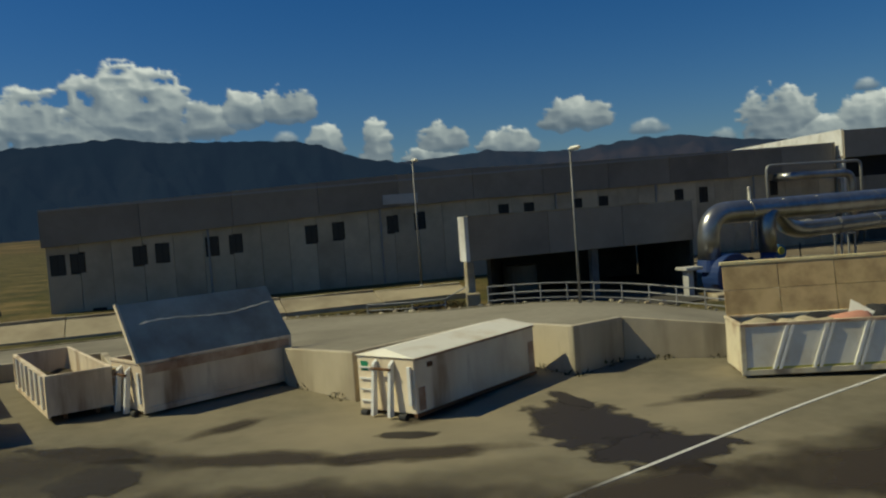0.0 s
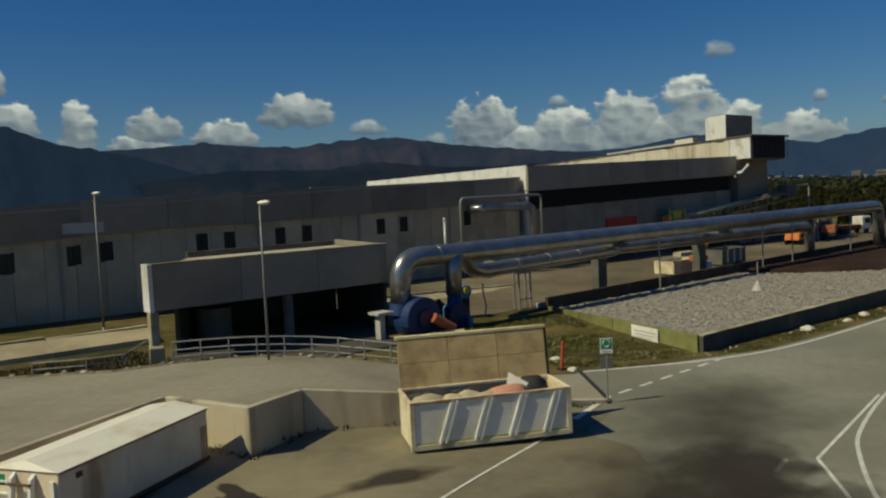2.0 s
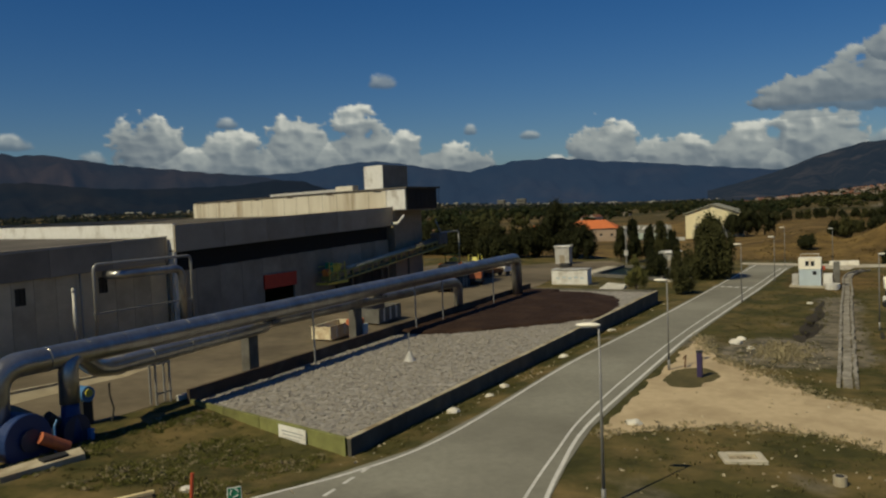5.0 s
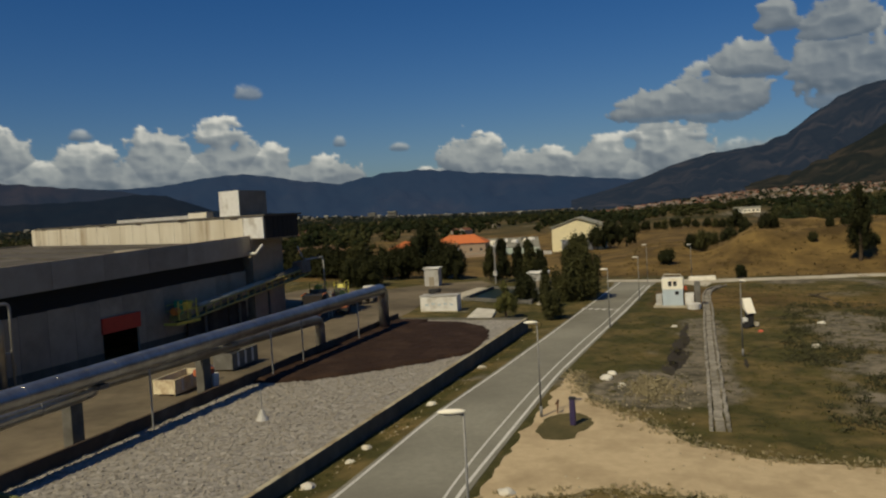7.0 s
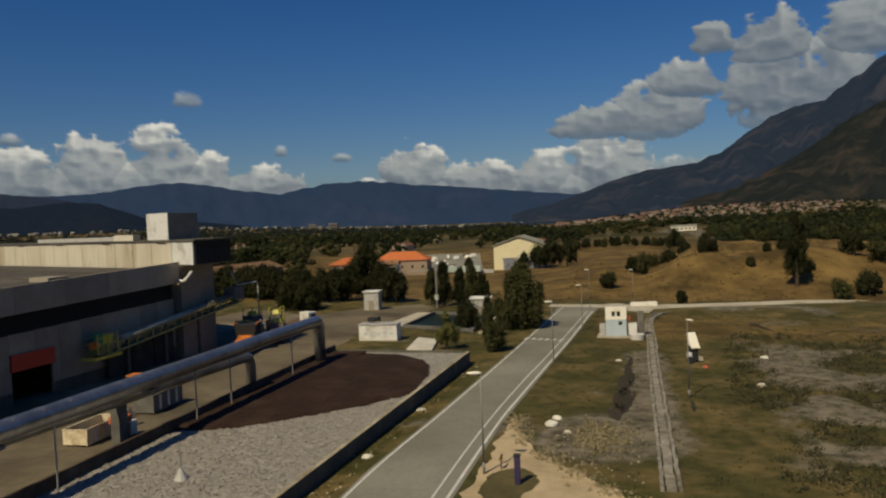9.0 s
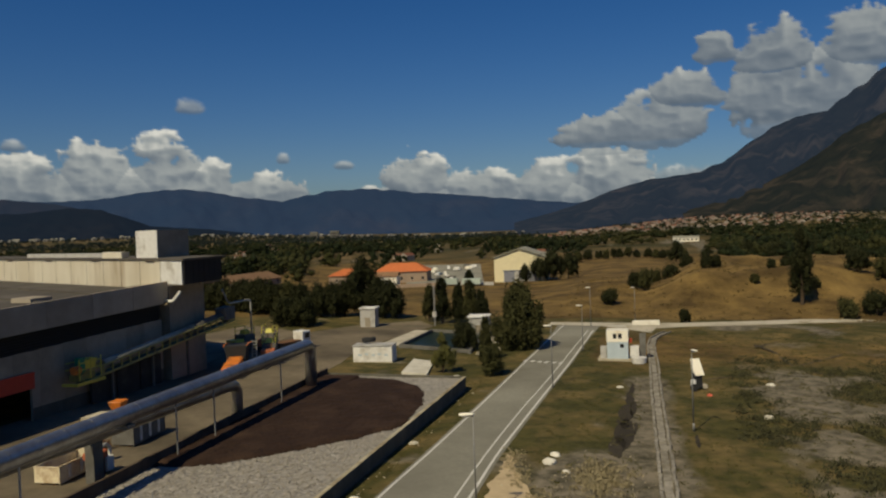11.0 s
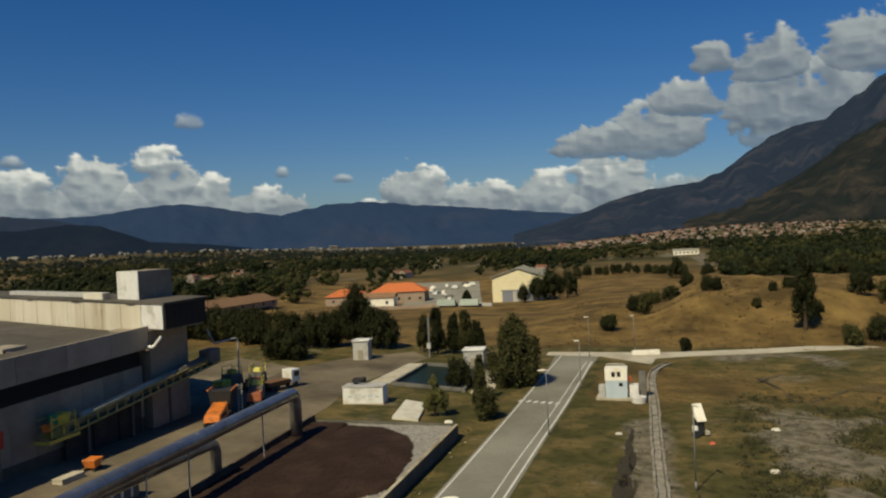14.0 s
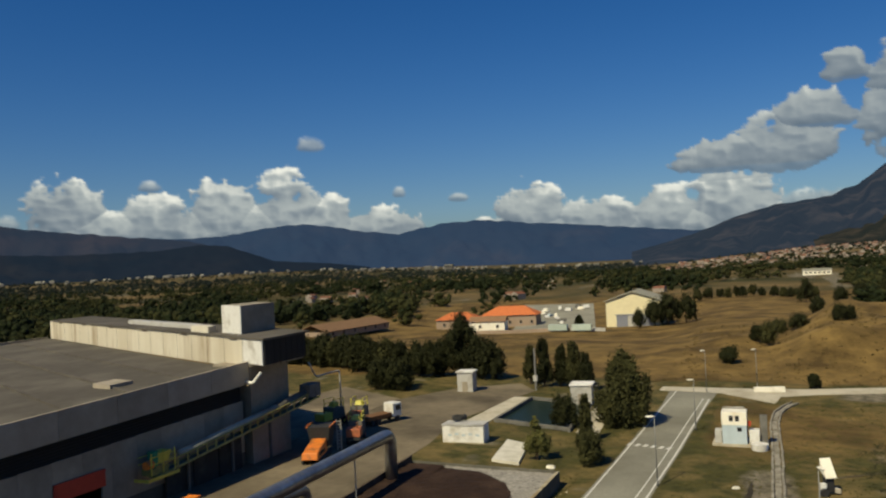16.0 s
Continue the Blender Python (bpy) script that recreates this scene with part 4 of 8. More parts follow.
while x < 77.9:
    e = min(77.98, x + 7.6)
    part("fascia", block(x, e - 0.04, 73.3, 74.2, lambda q: 8.6 + drop(q), lambda q: 11.6 + drop(q)), FASCIA_LOW, plant)
    x += 7.6
part("gutter", block(-6.0, 77.9, 73.2, 73.3, lambda q: 11.5 + drop(q), lambda q: 11.68 + drop(q)), GALV, plant)
part("sign_panel", Geo().box(22.8, 73.22, 8.9 + drop(24), 26.2, 73.29, 9.8 + drop(24)), WHITE_DULL, plant, "faded pale sign panel")
for x in (7, 22.5, 41, 53, 66):
    part("downpipe", Geo().tube([(x, 73.5, 8.6 + drop(x)), (x, 73.5, 0.6)], 0.09, 8), GALV, plant)
# the taller wing
x = 78.02
while x < 127.4:
    e = min(127.5, x + 4.1)
    holes = [(94.6, 101.2, -1.5, 6.1)]
    part("panel", pierced(x, e - 0.04, -1.5, 9.2 + sag(x + 2), 73.0, 73.3, [h for h in holes if h[1] > x and h[0] < e]), PANEL, plant)
    part("plinth", pierced(x, e - 0.04, -1.45, 2.0, 72.95, 72.99, [h for h in [(94.6, 101.2, -1.5, 6.1)] if h[1] > x and h[0] < e]), DARK_WALL, plant)
    x += 4.1
x = 78.0
while x < 127.8:
    e = min(127.9, x + 8.3)
    part("fascia", block(x, e - 0.05, 72.0, 72.35, lambda q: 11.55 + sag(q), lambda q: 14.7 + sag(q)), FASCIA, plant)
    x += 8.3
part("soffit", block(78.0, 127.5, 72.36, 73.3, lambda q: 11.55 + sag(q), lambda q: 11.75 + sag(q)), PANEL, plant)
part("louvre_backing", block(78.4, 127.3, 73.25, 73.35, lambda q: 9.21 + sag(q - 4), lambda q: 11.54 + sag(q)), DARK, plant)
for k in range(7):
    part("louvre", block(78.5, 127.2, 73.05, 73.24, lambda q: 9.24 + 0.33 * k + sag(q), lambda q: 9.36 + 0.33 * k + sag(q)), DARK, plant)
def high_roof(x, y):
    """The roof of the taller wing falls away from the upper storey."""
    return 13.7 - 1.2 * (127.5 + 0.545 * (y - 73.3) - x) / 49.3


part("roof", Geo().prism([(78.5, 73.4), (127.5, 73.4), (178.0, 166), (130, 166), (118, 129), (93.6, 129)], lambda x, y: high_roof(x, y) - 0.5, high_roof), ROOF, plant)
for k in range(4):
    part("roof_rib", block(88 + 10 * k, 88.5 + 10 * k, 74, 165 if k else 128, lambda q: high_roof(q, 73.3) - 0.1, lambda q: high_roof(q, 73.3) + 0.2, 0.545), ROOF, plant)
part("skylight", block(112, 116, 82, 86, 13.0, 13.75), FASCIA, plant)
# whiter than the other walls of this wing
part("side_wall", block(78.03, 78.4, 72.36, 129, -1, 13.75), WHITE, plant, "white side wall")
part("rear_wall", block(103.2, 178.2, 166.01, 166.4, -2.5, 14), PANEL, plant)
part("side_wall", block(127.6, 128.0, 80.1, 166, -2.5, 13.19, 0.54), PANEL, plant)
part("floor", block(78.5, 127.3, 73.4, 131, -1.2, -0.4), DARK_WALL, plant)
part("shutter", Geo().box(94.4, 72.75, 4.3, 101.4, 72.95, 6.1).box(94.4, 72.7, 5.95, 101.4, 72.95, 6.2), RED, plant, "red roller shutter half raised")
# upper storey, turned further round than the wings
US = 0.54
y, k = 69.2, 0
while y < 164:
    part("clerestory_panel", block(127.2 + US * (y - 69.2), 127.5 + US * (y - 69.2), y, y + 5.4, 14.2 if k == 0 else 13.42, 17.7, US), WHITE if k == 0 else STREAKED, plant, "clean white end panel" if k == 0 else "white panel with brown run-off streaks", bevel=0.02)
    part("seam_strip", block(127.19 + US * (y + 5.405 - 69.2), 127.4 + US * (y + 5.405 - 69.2), y + 5.405, y + 5.455, 14.2 if k == 0 else 13.42, 17.68, US), RUST_DARK, plant)
    if k % 3 == 1:
        part("roof_flashing", block(126.95 + US * (y + 1.4 - 69.2), 127.15 + US * (y + 1.4 - 69.2), y + 1.4, y + 3.6, 17.54, 17.7, US), RUST_DARK, plant, "dark flashing folded over the roof edge")
    y += 5.46
    k += 1
part("upper_roof", block(126.7, 139.0, 68.6, 165.4, 17.71, 18.0, US), ROOF, plant, "dark overhanging roof edge")
part("upper_floor", block(127.6, 138.0, 69.2, 165, 13.95, 14.19, US), PANEL, plant)
# front in near-black, next to the white side panels
part("upper_front", Geo().box(127.5, 68.95, 14.21, 138.2, 69.15, 17.7), DARK, plant, "near-black front of the upper storey")
for k in range(7):
    part("upper_rail_post", Geo().box(129.3 + k * 1.5, 68.55, 14.0, 129.36 + k * 1.5, 68.61, 17.5), DARK, plant)
part("upper_side", block(137.9, 138.2, 69.2, 165, 14.21, 17.7, US), PANEL, plant)
part("stair_tower", block(127.92, 137.6, 71.9, 80, -1.8, 13.94), PANEL, plant)
# sun and shade on the white plant room are painted: grey body, white side
part("roof_box", block(134.2, 143.0, 77.5, 83.4, 18.01, 22.3, US), PANEL, plant, "roof plant room coloured grey like its shaded front")
part("roof_box_side", block(134.0, 134.18, 77.5, 83.4, 18.01, 22.32, US), WHITE, plant, "side of the roof plant room, whitened as sunlit")
part("roof_vent", block(137.0, 139.0, 86, 92, 18.01, 19.0, US), WHITE_RUST, plant)
part("roof_vent", block(145, 147, 95, 125, 18.01, 18.7, US), WHITE_DULL, plant)
part("bent_vent_pipe", Geo().tube([(127, 71.9, 11.9), (126.6, 70.9, 11.9)] + bend((126.6, 70.9, 11.9), (126.2, 70.2, 11.9), (127.2, 69.8, 13), 0.5) + [(127.4, 69.7, 13.2)], 0.22, 10), WHITE, plant, smooth=True)

# ---- service pipes against the facade ----
loop = thing("pipe_loop", "bare galvanised pipe loop rising against the facade", "pipe")
part("thin_pipe", Geo().tube([(65.6, 71, 0.9)] + bend((65.6, 71, 0.9), (65.6, 71, 10), (78, 71, 10), 0.7) + bend((66, 71, 10), (79.2, 71, 10), (79.2, 71, 4), 0.7) + [(79.2, 71, 0.8)], 0.16, 12), GALV, loop, smooth=True)
part("thick_pipe", Geo().tube([(68.6, 72.9, 8.7)] + bend((68.6, 72.9, 8.7), (68.8, 70.9, 8.7), (77, 70.7, 8.7), 1.0) + bend((70, 70.7, 8.7), (77.4, 70.7, 8.7), (77.4, 70.7, 3), 1.3) + [(77.4, 70.7, 0.8)], 0.46, 18), STEEL, loop, smooth=True)
part("bracket", Geo().box(65.3, 70.9, 4.9, 79.4, 71.1, 5.05), GALV, loop)
vent = thing("vent_stack", "slim grey vent stack in front of the facade", "vent pipe")
part("pipe", Geo().tube([(63.1, 71, 0.8), (63.1, 71, 7.6)], 0.2, 12), GALV, vent, smooth=True)
part("cap", Geo().tube([(63.1, 71, 7.61), (63.1, 71, 7.95)], [0.3, 0.12], 12), GALV, vent)

# ---- biofilter bed ----
def side_y(x):
    """The long side of the bed beside the road."""
    return 29.4 - 0.012 * (x - 49.1)


def rear_y(x):
    """The inner face of the bed below the duct."""
    return 47.2 + 0.026 * (x - 54)


bed = thing("biofilter_bed", "walled biofilter bed filled with grey woodchip and dark mulch", "biofilter bed")
for k in range(12):
    xa, xb = 49.1 + k * 6.79, 49.1 + (k + 1) * 6.79 - 0.03
    ya, yb = side_y(xa), side_y(xb)
    part("side_wall", Geo().prism([(xa, ya), (xb, yb), (xb, yb + 0.28), (xa, ya + 0.28)], over(-0.5), 0.6), DARK_WALL, bed, bevel=0.02)
    part("coping", Geo().prism([(xa, ya - 0.04), (xb, yb - 0.04), (xb, yb + 0.34), (xa, ya + 0.34)], 0.605, 0.68), CONCRETE, bed)
for k in range(4):
    ya, yb = 29.85 + k * 4.34, 29.85 + (k + 1) * 4.34 - 0.04
    xa, xb = 49.1 + (ya - 29.8) * 0.275, 49.1 + (yb - 29.8) * 0.275
    part("end_wall", Geo().prism([(xa, ya), (xa + 0.3, ya), (xb + 0.3, yb), (xb, yb)], over(-0.5), 0.62), GREEN_WALL, bed, "mossy green end wall", bevel=0.02)
part("rear_wall", Geo().prism([(53.9, 47.2), (132.2, 49.25), (132.2, 49.55), (53.9, 47.5)], over(-0.8), 1.4), RUST_DARK, bed, "dark brown rear wall", bevel=0.02)
part("rear_kerb", Geo().prism([(54.1, 48.6), (132.2, 50.6), (132.2, 50.8), (54.1, 48.8)], over(-0.3), over(0.42)), PAD, bed, bevel=0.02)
part("far_wall", Geo().prism([(130.5, 28.75), (130.8, 28.75), (132.3, 49.2), (132.0, 49.2)], over(-0.5), 0.7), DARK_WALL, bed, bevel=0.02)


def heap(name, x0, x1, y0, y1, step, inside, height, material):
    """A loose lumpy surface over part of the bed."""
    nx, ny = int((x1 - x0) / step), int((y1 - y0) / step)
    v = [(x0 + i * step, y0 + j * step) for j in range(ny + 1) for i in range(nx + 1)]
    g = Geo()
    g.v = [(a, b, height(a, b)) for a, b in v]
    w = nx + 1
    g.f = [(j * w + i, j * w + i + 1, (j + 1) * w + i + 1, (j + 1) * w + i) for j in range(ny) for i in range(nx) if inside(x0 + (i + 0.5) * step, y0 + (j + 0.5) * step)]
    me = bpy.data.meshes.new(name)
    me.from_pydata(g.v, [], g.f)
    me.materials.append(material)
    ob = new(name, me)
    ob.parent = bed
    return ob


def lumps(a, b):
    return 0.1 * noise.noise((a * 0.9, b * 0.9, 1)) + 0.07 * noise.noise((a * 2.6, b * 2.6, 6))


def mulch_edge(a, b):
    """Positive inside the dark mulch, which ends in a rounded tongue."""
    if a < 106:
        return (a - (87 + max(0, 46 - b) ** 1.5 * 0.24)) * 0.4 + 0.6 * noise.noise((a * 0.3, b * 0.3, 3))
    return 1.0 - ((max(0, a - 106) / 24.5) ** 2.4 + (max(0, 44 - b) / 14.3) ** 2.2) + 0.05 * noise.noise((a * 0.3, b * 0.3, 3)) if b < 44 else 131.5 - a


heap("woodchip", 49.4, 132.2, 28.5, 49.4, 0.3, lambda a, b: a > 49.4 + (b - 29.8) * 0.275 and side_y(a) + 0.25 < b < rear_y(a) and a < 130.5 + (b - 28.7) * 0.073, lambda a, b: 0.36 + lumps(a, b), GRAVEL)
heap("mulch", 84, 132.2, 28.5, 49.4, 0.3, lambda a, b: mulch_edge(a, b) > 0 and side_y(a) + 0.25 < b < rear_y(a) and a < 130.5 + (b - 28.7) * 0.073, lambda a, b: 0.36 + lumps(a, b) * 0.8 + 0.3 * min(1, max(0, mulch_edge(a, b)) * 2) + 0.02, MULCH)
rng = random.Random(5)
chips = Geo()
for k in range(9000):
    a, b = rng.uniform(50, 108), rng.uniform(30, 49.6)
    if a < 49.8 + (b - 29.8) * 0.275 or b > rear_y(a) - 0.2 or mulch_edge(a, b) > -0.1:
        continue
    s = rng.uniform(0.05, 0.15)
    chips.box(-s, -s * 0.5, -s * 0.3, s, s * 0.5, s * 0.3, pose(a, b, 0.375 + lumps(a, b), rng.uniform(-25, 25), rng.uniform(-25, 25), rng.uniform(0, 180)))
me = bpy.data.meshes.new("woodchip_litter")
me.from_pydata(chips.v, [], chips.f)
me.materials.append(CHIP)
ob = tagged(new("woodchip_litter", me), kind="stuff")
ob.parent = bed
marker = thing("sampling_cone", "small white sampling cone with a thin pipe on the woodchip", "sampling cone", pose(73.4, 38.9, 0.34))
part("cone", Geo().tube([(0, 0, 0), (0, 0, 0.9)], [0.55, 0.1], 12), WHITE_DULL, marker)
part("pipe", Geo().tube([(0, 0, 0.9), (0, 0, 2.6)], 0.06, 8), GALV, marker)
plate = thing("notice_board", "white notice board with faded grey lines leaning on the bed wall", "notice board", pose(50.33, 34.85, -0.62, 0, 0, 74.6))
part("board", Geo().box(-1.45, -0.06, 0, 1.45, 0, 1.15), WHITE, plate, bevel=0.01)
for k in range(3):
    part("text_bar", Geo().box(-1.2 + 0.2 * k, 0.002, 0.75 - 0.22 * k, 1.1 - 0.15 * k, 0.008, 0.83 - 0.22 * k), TEXT, plate)

# ---- ducts and fans ----
duct = thing("exhaust_duct", "large shiny galvanised exhaust duct on concrete supports", "duct")


def axis_y(x):
    return 47.3 + (x - 38.6) * 0.008


def axis_z(x):
    return 5.95 + (x - 38.6) * 0.003


path = [(38.6, 47.6, 2.6)] + bend((38.6, 47.6, 2.6), (38.6, 47.4, 5.95), (60, 47.47, 6.0), 1.7) + [(x, axis_y(x), axis_z(x)) for x in range(44, 120, 3)] + bend((110, axis_y(110), axis_z(110)), (123.2, axis_y(123.2), axis_z(123.2)), (123.2, axis_y(123.2), 1), 1.5) + [(123.2, axis_y(123.2), 0.7)]
part("pipe", Geo().tube(path, 0.78, 24), STEEL, duct, smooth=True)
for x in range(42, 121, 3):
    part("seam_ring", Geo().tube([(x - 0.05, axis_y(x), axis_z(x)), (x + 0.05, axis_y(x), axis_z(x))], 0.795, 24), STEEL, duct)
for x, y in ((64.4, 50.1), (82.8, 50.9)):
    top = axis_z(x) - 0.8
    sup = part("support", Geo().box(x - 0.65, y - 0.45, -1.2, x + 0.65, y + 0.45, top - 0.3), CONCRETE_DARK, duct, bevel=0.03)
    part("saddle", Geo().box(x - 0.5, axis_y(x) - 0.6, top - 0.3, x + 0.5, y + 0.5, top), CONCRETE_DARK, sup)
for x in (70, 90, 97, 113):
    part("strut", Geo().tube([(x, axis_y(x) - 0.4, -0.3), (x, axis_y(x) - 0.4, axis_z(x) - 0.6)], 0.08, 8), GALV, duct)
small = thing("branch_duct", "smaller dented galvanised branch duct with a crinkled bend", "duct")
path = [(43.2, 46.9, 2.9)] + bend((43.2, 46.9, 2.9), (43.3, 47.0, 5.9), (46.5, 48.0, 5.4), 1.2) + bend((44.2, 47.4, 5.75), (47.0, 48.6, 4.2), (52, 49.0, 4.2), 1.4) + [(x, 49.0 + (x - 50) * 0.012, 4.2 + (x - 50) * 0.018) for x in (51, 54, 57, 60, 63)] + bend((60, 49.2, 4.4), (65.6, 49.3, 4.45), (67.5, 50.8, 4.45), 0.8) + bend((66.5, 50, 4.45), (67.5, 50.8, 4.45), (75, 50.6, 4.4), 0.8) + [(75, 50.6, 4.4), (85, 50.2, 4.4), (95, 49.7, 4.4)] + bend((95, 49.7, 4.4), (105.2, 49.2, 4.4), (105.2, 49.2, 0.8), 1.4) + [(105.2, 49.2, 0.3)]
part("pipe", Geo().tube(path, 0.62, 20), STEEL, small, smooth=True)
for x in (52, 56, 60):
    part("seam_ring", Geo().tube([(x - 0.05, 49.0 + (x - 50) * 0.012, 4.2 + (x - 50) * 0.018), (x + 0.05, 49.0 + (x - 50) * 0.012, 4.2 + (x - 50) * 0.018)], 0.645, 20), GALV, small)
part("collar", Geo().tube([(48.6, 48.93, 4.18), (49.2, 48.95, 4.2)], 0.72, 20), GALV, small)
for x in (52.4, 53.8):
    part("trestle_leg", Geo().box(x - 0.06, 49.0, -0.2, x + 0.06, 49.12, 3.7), GALV, small)
    part("trestle_leg", Geo().box(x - 0.06, 49.6, -0.2, x + 0.06, 49.72, 3.7), GALV, small)
part("trestle_bar", Geo().box(52.3, 48.98, 3.45, 53.9, 49.74, 3.6), GALV, small)
part("trestle_brace", Geo().box(52.3, 48.94, 1.2, 53.9, 48.99, 1.3), GALV, small)
part("hanging_cable", Geo().tube([(47.6, 48.4, 3.2), (47.5, 48.3, 2.4), (47.7, 48.2, 1.4), (47.5, 48.2, 0.5)], 0.06, 6), BLACK, small)


def volute(r, w, material):
    """A round fan housing that lies across the line of sight."""
    n = 28
    ring = [(math.cos(2 * math.pi * k / n) * r * (1 + 0.12 * k / n), math.sin(2 * math.pi * k / n) * r * (1 + 0.12 * k / n)) for k in range(n)]
    g = Geo()
    g.add([(a, -w / 2, b) for a, b in ring] + [(a, w / 2, b) for a, b in ring], [tuple(range(n))[::-1], tuple(range(n, 2 * n))] + [(i, (i + 1) % n, n + (i + 1) % n, n + i) for i in range(n)])
    return g


fan = thing("extractor_fan", "big dark blue extractor fan with an orange motor casing", "fan", pose(39.6, 46.9, 1.55))
part("housing", volute(1.55, 1.7, BLUE), BLUE, fan, bevel=0.05)
part("inlet_ring", Geo().tube([(0, -0.86, 0), (0, -1.05, 0)], 0.7, 20), BLUE_DARK, fan)
part("outlet", Geo().tube([(-1.0, 0.7, 0.4), (-1.0, 0.7, 1.4)], [0.95, 0.75], 20), BLUE, fan)
part("motor_casing", Geo().tube([(0.4, -1.25, 0.1), (2.0, -1.6, -0.9)], 0.38, 16), ORANGE_DULL, fan, "orange red motor casing")
part("frame", Geo().box(-1.3, -0.9, -1.9, 1.6, 0.9, -1.5), BLUE_DARK, fan)
part("side_rail", Geo().tube([(1.4, -1.3, -1.5), (1.4, -1.3, 0.6), (1.6, -1.3, 0.9)], 0.07, 8), BLUE_LIGHT, fan)
fan = thing("extractor_fan", "narrow blue fan outlet below the branch duct", "fan", pose(43.2, 46.9, 1.2))
part("outlet", Geo().tube([(0, 0, -0.9), (0, 0, 0.6), (0, 0, 1.8)], [0.75, 0.62, 0.54], 20), BLUE, fan, smooth=True)
part("housing", volute(1.0, 1.2, BLUE_DARK), BLUE_DARK, fan, bevel=0.04)
part("motor", Geo().tube([(-0.9, 0.2, 0.6), (-1.6, 0.2, 1.2)], 0.38, 14), BLACK, fan)
part("flange", Geo().box(0.7, -0.9, -0.9, 1.0, -0.4, -0.1), BLUE_LIGHT, fan)
part("base", Geo().box(-1.2, -0.8, -1.4, 1.3, 0.8, -1.0), BLACK, fan)
blower = thing("small_blower", "small blue and yellow blower beside the duct", "blower", pose(46.4, 49.6, 2.6))
part("drum", Geo().tube([(0, -0.5, 0), (0, 0.5, 0)], 0.55, 16), BLUE_LIGHT, blower)
part("cap", Geo().tube([(0, -0.62, 0.1), (0, -0.5, 0.1)], 0.3, 12), YELLOW, blower)
part("stand", Geo().box(-0.4, -0.4, -2.4, 0.4, 0.4, -0.5), BLACK, blower)
slab = solid("plinth_slab", Geo().prism([(35.9, 43.6), (41.0, 43.0), (41.8, 44.4), (36.2, 45.0)], over(-0.1), over(0.35)), CONCRETE, "pale concrete plinth slab before the fans", "plinth", bevel=0.03)
hatch = solid("plinth_hatch", Geo().prism([(38.6, 43.55), (40.2, 43.4), (40.5, 44.1), (38.8, 44.3)], over(0.352), over(0.5)), BLACK, "black rubber hatch on the plinth slab", "hatch", bevel=0.03)

# the canopy's shade on the ground, painted as a near-black slab
flat("bay_floor", [(22.2, 47.5), (30, 43.9), (35.6, 44.2), (38.6, 49.9), (41.6, 61), (29, 61), (22.4, 51)], BAY_SHADE, 0.1, "floor before the loading bay, coloured dark as canopy shade", "floor")

# ---- canopy shelter ----
canopy = thing("canopy_shelter", "flat roofed grey concrete loading canopy over a dark bay", "canopy")
for k in range(3):
    part("parapet", Geo().box(21.3 + 5.87 * k, 49.6, 4.15, 21.3 + 5.87 * (k + 1) - 0.03, 49.9, 7.0), FASCIA_LOW, canopy, bevel=0.02)
# sunlight on this end is put into its colour, white against the grey parapet
part("end_parapet", Geo().hexa([(21.0, 49.55, 4.1), (21.29, 49.55, 4.1), (21.29, 50.6, 4.1), (21.0, 50.6, 4.1), (21.0, 49.55, 7.05), (21.29, 49.55, 7.05), (21.29, 50.6, 7.05), (21.0, 50.6, 7.05)]), WHITE, canopy, "sunlit white end of the parapet", bevel=0.02)
part("coping", Geo().box(21.3, 49.55, 7.005, 39.2, 49.95, 7.08), CONCRETE, canopy)
part("side_parapet", Geo().hexa([(38.9, 49.91, 4.15), (39.2, 49.91, 4.15), (42.4, 61.5, 4.15), (42.1, 61.5, 4.15), (38.9, 49.91, 7.0), (39.2, 49.91, 7.0), (42.4, 61.5, 7.0), (42.1, 61.5, 7.0)]), FASCIA_LOW, canopy)
part("roof_slab", Geo().hexa([(21.3, 49.91, 5.5), (38.8, 49.91, 5.5), (42.0, 61.5, 5.5), (28.6, 61.5, 5.5), (21.3, 49.91, 6.5), (38.8, 49.91, 6.5), (42.0, 61.5, 6.5), (28.6, 61.5, 6.5)]), PALE, canopy)
# walls inside the bay are darker than the parapets
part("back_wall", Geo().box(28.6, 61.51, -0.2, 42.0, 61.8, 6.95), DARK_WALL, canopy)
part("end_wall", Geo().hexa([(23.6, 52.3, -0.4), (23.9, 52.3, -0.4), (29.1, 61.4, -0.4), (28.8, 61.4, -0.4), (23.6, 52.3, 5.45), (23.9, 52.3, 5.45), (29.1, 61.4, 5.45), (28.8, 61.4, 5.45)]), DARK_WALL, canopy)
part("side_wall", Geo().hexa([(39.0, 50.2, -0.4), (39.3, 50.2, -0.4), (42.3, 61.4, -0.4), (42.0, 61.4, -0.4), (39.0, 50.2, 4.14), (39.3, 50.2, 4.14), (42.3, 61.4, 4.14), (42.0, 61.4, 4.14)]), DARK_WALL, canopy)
part("column", Geo().box(21.0, 49.6, -0.2, 21.55, 50.1, 4.09), CONCRETE, canopy, "pale concrete corner column", bevel=0.04)
part("column", Geo().box(30.6, 50.0, -0.2, 31.1, 50.5, 5.5), CONCRETE_DARK, canopy)
part("tank", Geo().tube([(28.4, 57, -0.2), (28.4, 57, 3.0)], 1.3, 20), FASCIA, canopy, "pale round tank in the shade", smooth=False)
cab = thing("meter_cabinet", "slim white meter cabinet with a flat hood", "cabinet", pose(36.1, 46.6, 0.2))
part("body", Geo().box(-0.35, -0.3, 0, 0.1, 0.3, 2.1), WHITE_DULL, cab, bevel=0.02)
